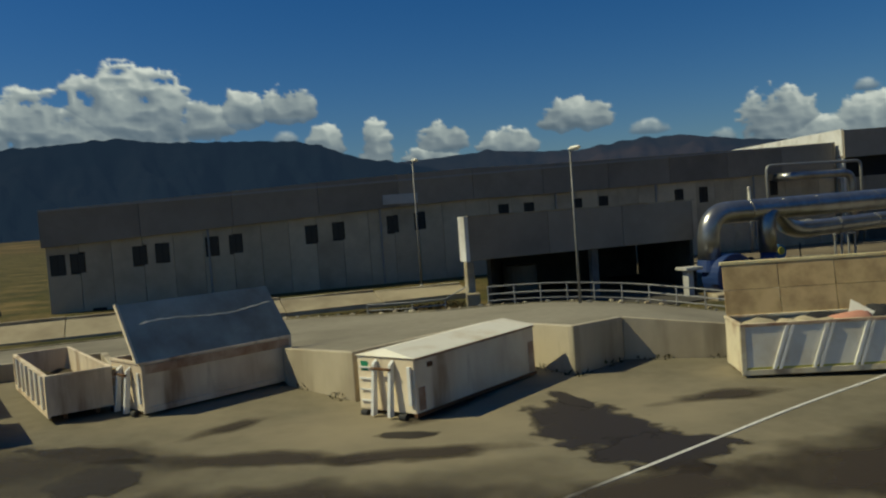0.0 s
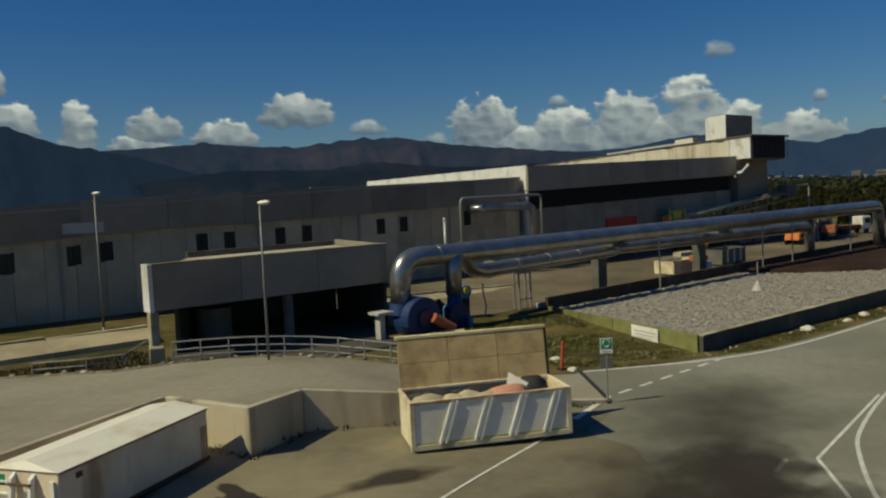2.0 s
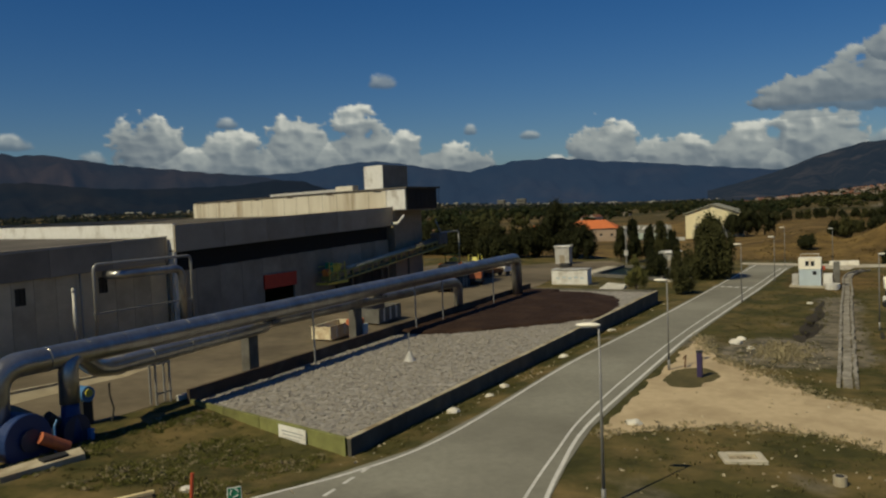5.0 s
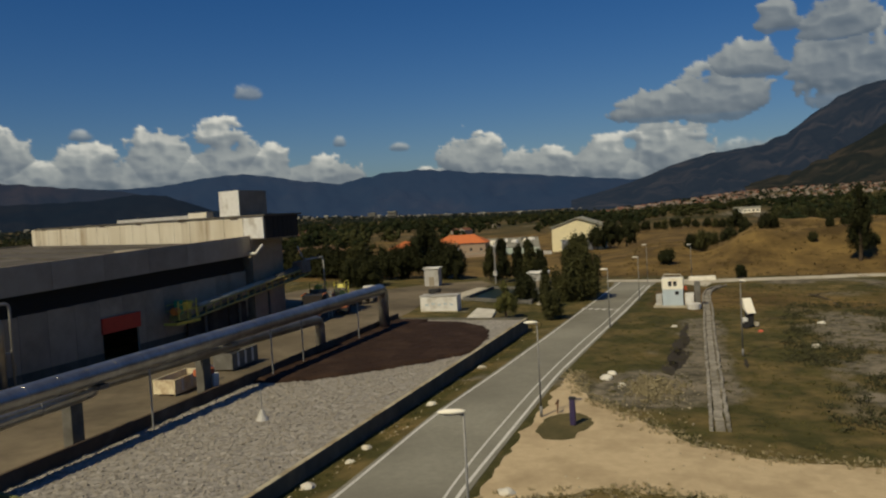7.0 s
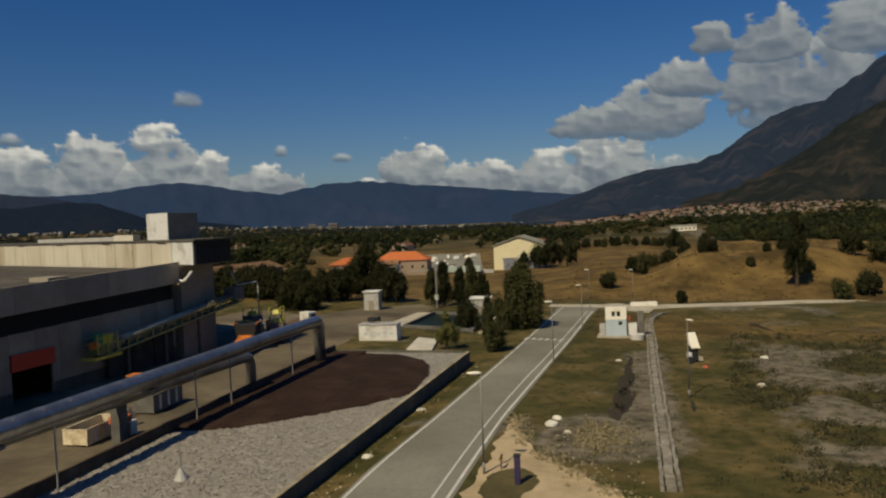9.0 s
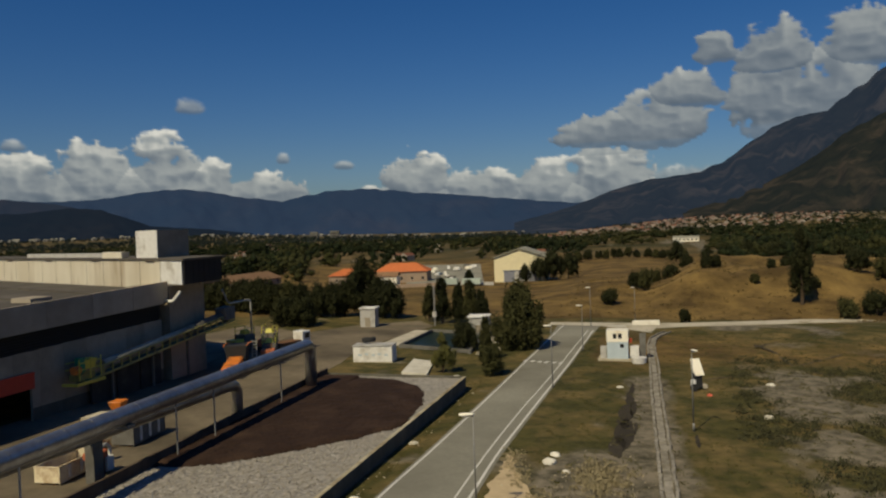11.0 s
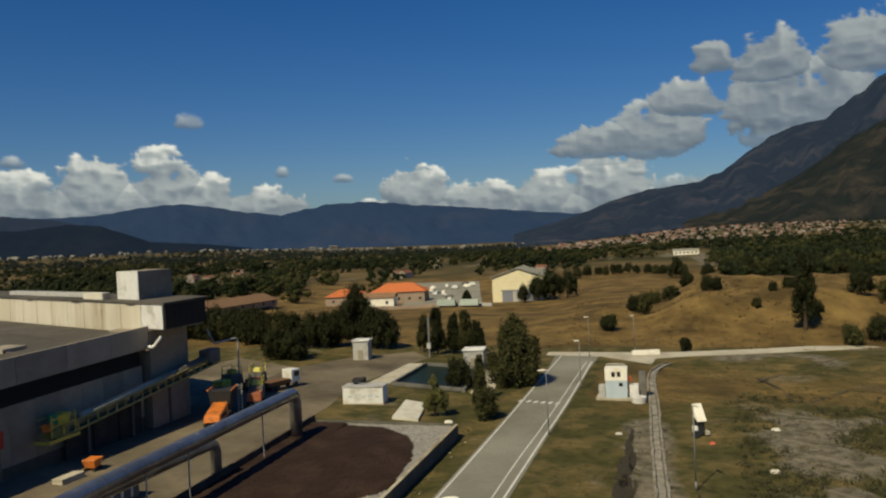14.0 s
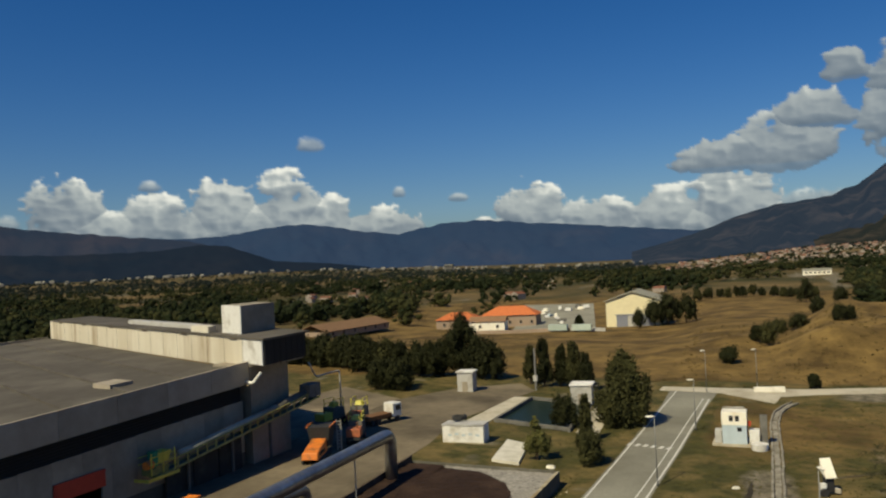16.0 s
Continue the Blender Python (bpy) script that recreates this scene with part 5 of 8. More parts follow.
part("hood", Geo().box(-0.7, -0.6, 2.1, 0.7, 0.6, 2.3), WHITE_DULL, cab, bevel=0.02)
part("post", Geo().box(0.3, -0.2, 0, 0.42, 0.2, 2.09), DARK, cab)

# ---- tipping ramp, retaining walls, railing ----
def ramp_z(x, y):
    """Height of the ramp: raised behind the bays, falling to the yard beside the road."""
    up = 1 - smooth(19, 36, x + (33 - y) * 0.25)
    return (ground_z(x, y) + 0.06) * (1 - up) + (2.12 - 0.042 * (y - 33)) * up


NEAR = [(-60, 45.0), (-0.9, 44.6), (-0.1, 37.2), (6.2, 40.3), (6.9, 35.6), (8.7, 31.4), (16.4, 36.1), (17.7, 30.4), (20.9, 31.9), (25.0, 29.5), (34.2, 25.4)]
FAR = [(-60, 58), (9.7, 54), (17.4, 46.6), (20.6, 45.6), (24.5, 43.6), (28, 41.2), (31.7, 36.5), (34.5, 32), (37.8, 30)]
rows_ = 14


def along(line, u):
    lens = [math.dist(a, b) for a, b in zip(line, line[1:])]
    d = u * sum(lens)
    for (a, b), L in zip(zip(line, line[1:]), lens):
        if d <= L or (a, b) == (line[-2], line[-1]):
            return (a[0] + (b[0] - a[0]) * d / L, a[1] + (b[1] - a[1]) * d / L)
        d -= L


geo = Geo()
us = [i / 220 for i in range(221)]
for u in us:
    a, b = along(NEAR, u), along(FAR, u)
    for j in range(rows_ + 1):
        q = (a[0] + (b[0] - a[0]) * j / rows_, a[1] + (b[1] - a[1]) * j / rows_)
        geo.v.append((*q, ramp_z(*q)))
w = rows_ + 1
geo.f = [(i * w + j, (i + 1) * w + j, (i + 1) * w + j + 1, i * w + j + 1) for i in range(220) for j in range(rows_)]
k = len(geo.v)
geo.v += [(p[0], p[1], p[2] - 2.2) for p in geo.v]
geo.f += [(i * w, k + i * w, k + (i + 1) * w, (i + 1) * w) for i in range(220)] + [(i * w + rows_, (i + 1) * w + rows_, k + (i + 1) * w + rows_, k + i * w + rows_) for i in range(220)]
solid("ramp", geo, RAMP, "raised pale asphalt tipping ramp behind the retaining walls", "ramp", kind="structure")

BAYS = [(-60, 44.7), (-1.0, 44.2), (-0.3, 36.8), (6.1, 39.9), (6.6, 35.3), (8.4, 30.9), (16.3, 35.7), (17.5, 30.0), (20.9, 31.6), (24.8, 29.2), (29.4, 27.2), (34.1, 25.1)]
for a, b in zip(BAYS, BAYS[1:]):
    d = (Vector(b) - Vector(a)).normalized()
    n = Vector((-d.y, d.x)) * 0.32
    poly = [a, b, (b[0] + n.x, b[1] + n.y), (a[0] + n.x, a[1] + n.y)]
    solid("retaining_wall", Geo().prism(poly, over(-0.2), lambda x, y: max(ramp_z(x, y), ground_z(x, y) + 0.1) + 0.08), WALL_RUN, "stained pale concrete retaining wall", "retaining wall", "retaining walls", "structure", bevel=0.03)
solid("drain_grate", Geo().prism([(34.1, 25.25), (34.3, 25.13), (38.3, 30.43), (38.1, 30.6)], over(0.02), over(0.075)), BLACK, "dark drain grate across the foot of the ramp", "drain", kind="structure")
EDGE = [(-60, 57.4), (9.7, 53.6), (17.4, 46.1), (20.6, 45.2), (24.5, 43.1), (28, 40.8), (31.7, 36.1), (34.3, 31.8)]
for a, b in zip(EDGE, EDGE[1:]):
    d = (Vector(b) - Vector(a)).normalized()
    n = Vector((-d.y, d.x)) * 0.45
    solid("kerb", Geo().prism([a, b, (b[0] + n.x, b[1] + n.y), (a[0] + n.x, a[1] + n.y)], lambda x, y: ramp_z(x, y) - 0.4, lambda x, y: ramp_z(x, y) + 0.06), RUBBLE, "low rubbly kerb along the ramp", "kerb", "ramp kerbs", "structure", bevel=0.03)
for k in range(12):
    xa, xb = -60 + k * 7.05, -60 + (k + 1) * 7.05 - 0.04
    solid("low_wall", Geo().hexa([(xa, 57.4, 0.4), (xb, 57.4, 0.4), (xb, 60.3, 0.4), (xa, 60.3, 0.4), (xa, 57.6, 1.3), (xb, 57.6, 1.3), (xb, 60.1, 2.3 - 0.02 * max(0, xb)), (xa, 60.1, 2.3 - 0.02 * max(0, xa))]), CREAM_WALL, "sloping cream concrete bank along the plant", "bank", "concrete bank", "structure", bevel=0.02)
    solid("coping", Geo().box(xa, 59.9, 2.0 - 0.02 * max(0, xb), xb, 60.35, 2.42 - 0.02 * max(0, xb)), CONCRETE, "pale coping on top of the concrete bank", "coping", "bank copings", "structure", bevel=0.02)
solid("grass_strip", Geo().prism([(-60, 58.2), (9.7, 54.4), (17.4, 47.2), (21, 46.3), (22, 57.5), (-60, 57.5)], over(-0.25), lambda x, y: min(1.15, max(0.6, 1.25 - (y - 52) * 0.13))), GRASS, "brown weedy bank below the boundary wall", "verge", kind="structure")

def bank_top(x):
    return 1.62 - 0.042 * max(0, x - 40)


for k in range(4):
    xa, xb = 42.6 + k * 5.4, 42.6 + (k + 1) * 5.4 - 0.04
    solid("low_wall", Geo().hexa([(xa, 58.6, 0.2), (xb, 58.6, 0.2), (xb, 61.6, 0.2), (xa, 61.6, 0.2), (xa, 58.9, 0.5), (xb, 58.9, 0.5), (xb, 61.2, bank_top(xb)), (xa, 61.2, bank_top(xa))]), CREAM_WALL, "sloping cream concrete bank along the plant", "bank", "concrete bank", "structure", bevel=0.02)
    solid("coping", Geo().hexa([(xa, 61.0, 0.3), (xb, 61.0, 0.3), (xb, 61.4, 0.3), (xa, 61.4, 0.3), (xa, 61.0, bank_top(xa) + 0.12), (xb, 61.0, bank_top(xb) + 0.12), (xb, 61.4, bank_top(xb) + 0.12), (xa, 61.4, bank_top(xa) + 0.12)]), CONCRETE, "pale coping on top of the concrete bank", "coping", "bank copings", "structure")

railing = thing("railing", "grey galvanised pipe railing beside the ramp", "railing")
RAIL = [(20.9, 46.2), (24.6, 43.9), (28.2, 41.5), (31.8, 36.8), (33.2, 34.2)]
total = sum(math.dist(a, b) for a, b in zip(RAIL, RAIL[1:]))
n = 11
pts = [along(RAIL, i / n) for i in range(n + 1)]
for q in pts:
    z = ramp_z(*q) - 0.1
    part("post", Geo().tube([(*q, z), (*q, z + 1.25)], 0.05, 8), GALV, railing)
for h in (1.22, 0.75, 0.35):
    part("rail", Geo().tube([(*q, ramp_z(*q) - 0.1 + h) for q in pts], 0.045, 8), GALV, railing)


# ---- waste containers ----
def ribbed(ob, L, W, H, material, lean=0.35, n=4, inside=True):
    """An open steel tub with slanting side ribs, rails, hinges and skids."""
    t = 0.08
    part("side", Geo().box(0, 0, 0.2, L, t, H), material, ob)
    part("side", Geo().box(0, W - t, 0.2, L, W, H), material, ob)
    part("end", Geo().box(0, t, 0.2, t, W - t, H), material, ob)
    part("end", Geo().box(L - t, t, 0.2, L, W - t, H), material, ob)
    part("floor", Geo().box(t, t, 0.2, L - t, W - t, 0.3), RUST, ob)
    part("top_rail", Geo().box(-0.04, -0.05, H, L + 0.04, 0.1, H + 0.12).box(-0.04, W - 0.1, H, L + 0.04, W + 0.05, H + 0.12).box(-0.04, 0.1, H, 0.1, W - 0.1, H + 0.12).box(L - 0.1, 0.1, H, L + 0.04, W - 0.1, H + 0.12), material, ob, bevel=0.015)
    part("bottom_rail", Geo().box(-0.04, -0.05, 0.12, L + 0.04, 0.06, 0.34), material, ob, bevel=0.015)
    for x in (0.0, L - 0.12):
        part("corner_post", Geo().box(x - 0.03, -0.06, 0.2, x + 0.15, 0.08, H), material, ob)
    for k in range(n):
        x = L * (k + 0.75) / (n + 0.6)
        for dx in (0.0, 0.22):
            part("rib", Geo().hexa([(x + dx, -0.09, 0.34), (x + dx + 0.11, -0.09, 0.34), (x + dx + 0.11, 0, 0.34), (x + dx, 0, 0.34), (x + dx + lean, -0.09, H), (x + dx + lean + 0.11, -0.09, H), (x + dx + lean + 0.11, 0, H), (x + dx + lean, 0, H)]), WHITE, ob)
    for y in (0.5, W - 0.65):
        part("skid", Geo().box(0.1, y, 0, L - 0.1, y + 0.15, 0.2), RUST, ob)


def hook_end(ob, W, H, material):
    """Hook frame, ladder and latches at the narrow end of a roll-off container."""
    for y in (W * 0.33, W * 0.62):
        part("hook_post", Geo().hexa([(-0.42, y, 0.1), (-0.2, y, 0.1), (-0.2, y + 0.14, 0.1), (-0.42, y + 0.14, 0.1), (-0.2, y, H - 0.25), (0, y, H - 0.1), (0, y + 0.14, H - 0.1), (-0.2, y + 0.14, H - 0.25)]), WHITE, ob, bevel=0.01)
    part("hook_bar", Geo().tube([(-0.25, W * 0.33, H - 0.4), (-0.25, W * 0.66, H - 0.4)], 0.05, 8), RUST, ob)
    for k in range(4):
        part("rung", Geo().box(-0.07, W * 0.74, 0.5 + 0.4 * k, -0.01, W * 0.95, 0.56 + 0.4 * k), WHITE, ob)
    part("latch", Geo().box(-0.1, 0.12, 0.5, -0.01, 0.28, H - 0.3), WHITE, ob, bevel=0.01)
    part("roller", Geo().tube([(-0.2, 0.3, 0.12), (-0.2, 0.6, 0.12)], 0.12, 12), BLACK, ob)
    part("roller", Geo().tube([(-0.2, W - 0.6, 0.12), (-0.2, W - 0.3, 0.12)], 0.12, 12), BLACK, ob)


GROUP = "waste containers in the yard"
# closed box with a bright peaked lid
L, W, H = 7.7, 2.7, 2.15
box = thing("waste_container", "closed cream roll-off container with a bright white peaked lid", "waste container", pose(9.55, 27.0, ground_z(9, 27) + 0.03, 0, 0, 31), GROUP)
part("body", Geo().box(0, 0, 0.2, L, W, H), CREAM, box, bevel=0.03)
part("rust_patch", Geo().box(0.15, -0.012, 0.3, 0.5, -0.002, 1.1), RUST_SOFT, box, "rusty corner")
part("rust_patch", Geo().box(L - 0.5, -0.012, 0.25, L - 0.06, -0.002, 1.5), RUST_SOFT, box, "rusty corner")
part("vent_flap", Geo().box(0.7, -0.05, H - 0.42, 0.95, -0.002, H - 0.25), RUST, box)
part("top_rail", Geo().box(0.0, -0.05, H - 0.1, L, -0.002, H - 0.02), RUST_SOFT, box)
part("lid", Geo().add([(-0.06, -0.06, H), (L + 0.06, -0.06, H), (L + 0.06, W + 0.06, H), (-0.06, W + 0.06, H), (0.1, W * 0.52, H + 0.26), (L - 0.1, W * 0.52, H + 0.26)], [(0, 1, 5, 4), (2, 3, 4, 5), (0, 4, 3), (1, 2, 5), (0, 3, 2, 1)]), WHITE_BRIGHT, box, "bright white peaked lid")
part("bottom_rail", Geo().box(-0.03, -0.04, 0.1, L, 0.1, 0.22), RUST, box)
hook_end(box, W, H, CREAM)
part("sticker", Geo().box(-0.012, W * 0.8, H - 0.55, -0.002, W * 0.93, H - 0.2), GREEN_SIGN, box, "green sticker")
for y in (0.5, W - 0.65):
    part("skid", Geo().box(0.1, y, 0, L - 0.1, y + 0.15, 0.2), RUST, box)

# box with the lid folded up
L, W, H = 6.7, 2.6, 1.95
box = thing("waste_container", "weathered cream container with its grey lid folded open", "waste container", pose(0.85, 33.1, ground_z(1, 33) + 0.03, 0, 0, 25), GROUP)
ribbed(box, L, W, H, CREAM_RUST, 0.0, 0)
hook_end(box, W, H, CREAM)
part("lid", Geo().hexa([(-0.1, -0.02, H + 0.1), (L + 0.1, -0.02, H + 0.1), (L + 0.1, 0.08, H + 0.1), (-0.1, 0.08, H + 0.1), (-0.1, 1.35, H + 2.25), (L - 0.1, 1.35, H + 2.25), (L - 0.1, 1.45, H + 2.2), (-0.1, 1.45, H + 2.2)]), LID, box, "grey sheet lid raised and leaning back")
part("lid_edge", Geo().hexa([(-0.2, -0.06, H + 0.1), (-0.1, -0.06, H + 0.1), (-0.1, 0.12, H + 0.1), (-0.2, 0.12, H + 0.1), (-0.2, 1.33, H + 2.32), (-0.1, 1.33, H + 2.32), (-0.1, 1.5, H + 2.26), (-0.2, 1.5, H + 2.26)]), CREAM, box)
part("rust_band", Geo().box(0.1, -0.062, H - 0.35, L - 0.1, -0.052, H - 0.01), RUST_SOFT, box, "rusty strip below the rim")
# pale strip of uneven width running along the lid sheet
wavy_strip = Geo()
for k in range(44):
    u, v = 0.5 + k * 0.135, 0.5 + (k + 1) * 0.135
    za, zb = (1.28 + 0.1 * math.sin(q * 1.1) + 0.05 * noise.noise((q * 2.7, 3, 1)) + 0.02 * q for q in (u, v))
    wa, wb = (0.02 + 0.08 * abs(noise.noise((q * 1.9, 7, 2))) for q in (u, v))
    wavy_strip.hexa([(u, za * 0.637 - 0.045, H + 0.1 + za), (v, zb * 0.637 - 0.045, H + 0.1 + zb), (v, zb * 0.64 + 0.02, H + 0.1 + zb), (u, za * 0.64 + 0.02, H + 0.1 + za),
                 (u, (za + wa) * 0.637 - 0.04, H + 0.1 + za + wa), (v, (zb + wb) * 0.637 - 0.04, H + 0.1 + zb + wb), (v, (zb + wb) * 0.64 + 0.02, H + 0.1 + zb + wb), (u, (za + wa) * 0.64 + 0.02, H + 0.1 + za + wa)])
part("lid_crease", wavy_strip, LID_PALE, box, "pale wavy strip across the lid")

# low open tub, partly filled, and the end of its neighbour
L, W, H = 8.4, 2.3, 1.6
box = thing("waste_container", "low open cream container with ribbed sides and brown waste", "waste container", pose(-4.5, 42.1, ground_z(-3, 38) + 0.03, 0, 0, -76), GROUP)
ribbed(box, L, W, H, CREAM_RUST, 0.0, 6)
geo = Geo()
for i in range(14):
    for j in range(6):
        geo.v.append((0.12 + i * (L - 0.24) / 13, 0.12 + j * (W - 0.24) / 5, 0.7 + 0.5 * noise.noise((i * 0.5, j * 0.6, 4)) + 0.12 * noise.noise((i * 2.1, j * 2.3, 8))))
geo.f = [(i * 6 + j, (i + 1) * 6 + j, (i + 1) * 6 + j + 1, i * 6 + j + 1) for i in range(13) for j in range(5)]
part("waste", geo, EARTH, box, "brown loose waste")
box = thing("waste_container", "rusty cream container with a dark worn end", "waste container", pose(-9.4, 43.0, ground_z(-8, 37) + 0.03, 0, 0, -78), GROUP)
ribbed(box, 7.0, 2.4, 1.6, CREAM_RUST, 0.0, 5)
box = thing("waste_container", "open steel container with a bright rounded edge", "waste container", pose(-7.2, 35.0, ground_z(-6, 33) + 0.03, 0, 0, -78), GROUP)
ribbed(box, 3.6, 2.2, 1.5, CREAM_RUST, 0.0, 3)

# open skip full of sacks, tan lid standing open
L, W, H = 6.8, 2.5, 2.0
SKIP = pose(22.4, 25.8, ground_z(22, 25) + 0.03, 0, 0, -27)
box = thing("waste_container", "white slant-ribbed skip full of sacks, tan lid standing open", "waste container", SKIP, GROUP)
ribbed(box, L, W, H, CREAM_LIGHT, 0.55, 4)
part("panel", Geo().box(0.15, -0.02, 0.35, L - 0.15, -0.004, H - 0.02), WHITE_BRIGHT, box, "pale grey side sheet")
part("rust_strip", Geo().box(-0.03, -0.062, H + 0.005, L + 0.03, -0.052, H + 0.115), RUST_SOFT, box, "rusty top rail")
part("lower_edge", Geo().box(0.1, -0.03, 0.345, L - 0.1, -0.021, 0.42), YELLOW, box)
for k in range(3):
    for j in range(2):
        part("lid_panel", Geo().hexa([(0.05 + k * (L - 0.1) / 3 + 0.02, W - 0.02 + 0.35 * j / 2, H + 0.1 + 1.05 * j), (0.05 + (k + 1) * (L - 0.1) / 3 - 0.02, W - 0.02 + 0.35 * j / 2, H + 0.1 + 1.05 * j), (0.05 + (k + 1) * (L - 0.1) / 3 - 0.02, W + 0.06 + 0.35 * j / 2, H + 0.1 + 1.05 * j), (0.05 + k * (L - 0.1) / 3 + 0.02, W + 0.06 + 0.35 * j / 2, H + 0.1 + 1.05 * j),
            (0.05 + k * (L - 0.1) / 3 + 0.02, W - 0.02 + 0.35 * (j + 1) / 2, H + 1.13 + 1.05 * j), (0.05 + (k + 1) * (L - 0.1) / 3 - 0.02, W - 0.02 + 0.35 * (j + 1) / 2, H + 1.13 + 1.05 * j), (0.05 + (k + 1) * (L - 0.1) / 3 - 0.02, W + 0.06 + 0.35 * (j + 1) / 2, H + 1.13 + 1.05 * j), (0.05 + k * (L - 0.1) / 3 + 0.02, W + 0.06 + 0.35 * (j + 1) / 2, H + 1.13 + 1.05 * j)]), LID_TAN, box)
part("lid_rim", Geo().box(-0.02, W + 0.3, H + 2.18, L + 0.02, W + 0.46, H + 2.32), RIM, box, "pale yellow lid rim", bevel=0.02)
part("lid_side", Geo().hexa([(L - 0.06, W - 0.04, H + 0.1), (L + 0.04, W - 0.04, H + 0.1), (L + 0.04, W + 0.1, H + 0.1), (L - 0.06, W + 0.1, H + 0.1), (L - 0.06, W + 0.3, H + 2.2), (L + 0.04, W + 0.3, H + 2.2), (L + 0.04, W + 0.45, H + 2.2), (L - 0.06, W + 0.45, H + 2.2)]), DARK, box)


def sack(x, y, z, sx, sy, sz, material, seed, label):
    bm = bmesh.new()
    bmesh.ops.create_icosphere(bm, subdivisions=3, radius=1)
    for v in bm.verts:
        k = 1 + 0.25 * noise.noise(v.co * 1.3 + Vector((seed, 0, 0))) + 0.1 * noise.noise(v.co * 4 + Vector((0, seed, 0)))
        v.co = Vector((v.co.x * sx, v.co.y * sy, v.co.z * sz)) * k
    me = bpy.data.meshes.new("sack")
    bm.to_mesh(me)
    bm.free()
    me.materials.append(material)
    me.polygons.foreach_set("use_smooth", [True] * len(me.polygons))
    ob = new("waste_sack", me)
    ob.matrix_basis = SKIP @ pose(x, y, z)
    return tagged(ob, label, "sack", "sacks in the skip")


for i, (x, y, z, sx, sy, sz, m_, lab) in enumerate([(0.95, 0.8, 1.75, 0.8, 0.65, 0.45, BAG_TAN, "bulging tan sack in the skip"), (1.9, 0.6, 1.78, 0.55, 0.5, 0.4, BAG_TAN, "bulging tan sack in the skip"), (2.6, 0.8, 1.75, 0.7, 0.6, 0.4, BAG_TAN, "bulging tan sack in the skip"),
        (3.3, 0.6, 1.7, 0.6, 0.5, 0.4, BAG_TAN, "bulging tan sack in the skip"), (4.4, 0.8, 1.8, 1.0, 0.7, 0.45, BAG_PINK, "salmon pink foam lump in the skip"), (1.5, 1.7, 1.6, 1.2, 0.6, 0.5, BLACK, "black plastic sack in the skip"), (3.4, 1.7, 1.7, 1.3, 0.6, 0.5, BLACK, "black plastic sack in the skip"), (5.6, 1.5, 1.85, 0.75, 0.7, 0.55, BLACK, "black plastic sack in the skip"), (3.0, 1.2, 1.2, 2.6, 1.0, 0.6, EARTH, "brown loose rubbish filling the skip")]):
    sack(x, y, z, sx, sy, sz, m_, i * 1.7, lab)
board = solid("foam_board", Geo().add([(0, 0, 0), (1.3, 0.1, 0), (0.3, 0.2, 0.75), (0, 0.06, 0), (1.3, 0.16, 0), (0.3, 0.26, 0.75)], [(0, 1, 2), (5, 4, 3), (0, 3, 4, 1), (1, 4, 5, 2), (2, 5, 3, 0)]), WHITE_BRIGHT, "white foam board on top of the sacks", "board")
board.matrix_basis = SKIP @ pose(4.3, 0.9, 2.05, -25, 0, 0)

# ---- sign, marker, lamps ----
sign = thing("road_sign", "green and white road sign on a thin grey post", "road sign", pose(33.9, 25.1, ground_z(34, 25), 0, 0, -42))
part("post", Geo().tube([(0, 0, 0), (0, 0, 3.2)], 0.045, 8), GALV, sign)
plate_ = part("plate", Geo().box(-0.3, -0.07, 2.5, 0.3, -0.045, 3.25), WHITE, sign, bevel=0.008)
part("panel", Geo().box(-0.26, -0.078, 2.72, 0.26, -0.071, 3.21), GREEN_SIGN, plate_)
ring = Geo()
for k in range(3):
    a0 = k * 2 * math.pi / 3
    ring.tube([(0.17 * math.cos(a0 + t), -0.085, 3.0 + 0.17 * math.sin(a0 + t)) for t in (0.1, 0.6, 1.1, 1.6)], [0.03, 0.03, 0.03, 0.012], 6)
part("mark", ring, WHITE, plate_)
part("bar", Geo().box(-0.2, -0.078, 2.56, 0.2, -0.071, 2.64), TEXT, plate_)
part("back_box", Geo().box(-0.3, -0.03, 1.75, 0.3, 0.03, 2.3), CONCRETE_DARK, sign)
stake = thing("marker_post", "leaning red plastic marker post in the grass", "marker post", pose(37.9, 31.6, ground_z(38, 31), 4, 3, 0))
part("post", Geo().tube([(0, 0, 0), (0, 0, 1.7)], 0.09, 8), RED_POST, stake)
part("foot", Geo().box(-0.2, -0.2, 0, 0.2, 0.2, 0.12), BLACK, stake)


def street_lamp(x, y, h, yaw, label="tall grey galvanised street lamp with a flat white head"):
    ob = thing("street_lamp", label, "street lamp", pose(x, y, land_z(x, y), 0, 0, yaw), "street lamps along the road")
    part("base", Geo().tube([(0, 0, 0), (0, 0, 0.9)], 0.12, 10), POLE, ob, smooth=True)
    part("pole", Geo().tube([(0, 0, 0.9), (0, 0, h)], [0.085, 0.05], 10), POLE, ob, smooth=True)
    arm = part("arm", Geo().tube([(0, 0, h - 0.05), (0, 0.35, h + 0.04)], 0.04, 8), POLE, ob)
    head = Geo().tube([(0, -0.1 + 1.2 * u, h + 0.1 + 0.06 * u) for u in (0, 0.08, 0.25, 0.5, 0.75, 0.92, 1.0)], [0.06, 0.14, 0.2, 0.22, 0.2, 0.13, 0.05], 14)
    head.v = [(p[0], p[1], h + 0.12 + (p[2] - h - 0.12) * 0.55) for p in head.v]
    part("head", head, WHITE_BRIGHT, arm, "white rounded lamp head", smooth=True)
    part("diffuser", Geo().box(-0.1, 0.3, h - 0.02, 0.1, 0.85, h + 0.01), WHITE_DULL, arm)
    return ob


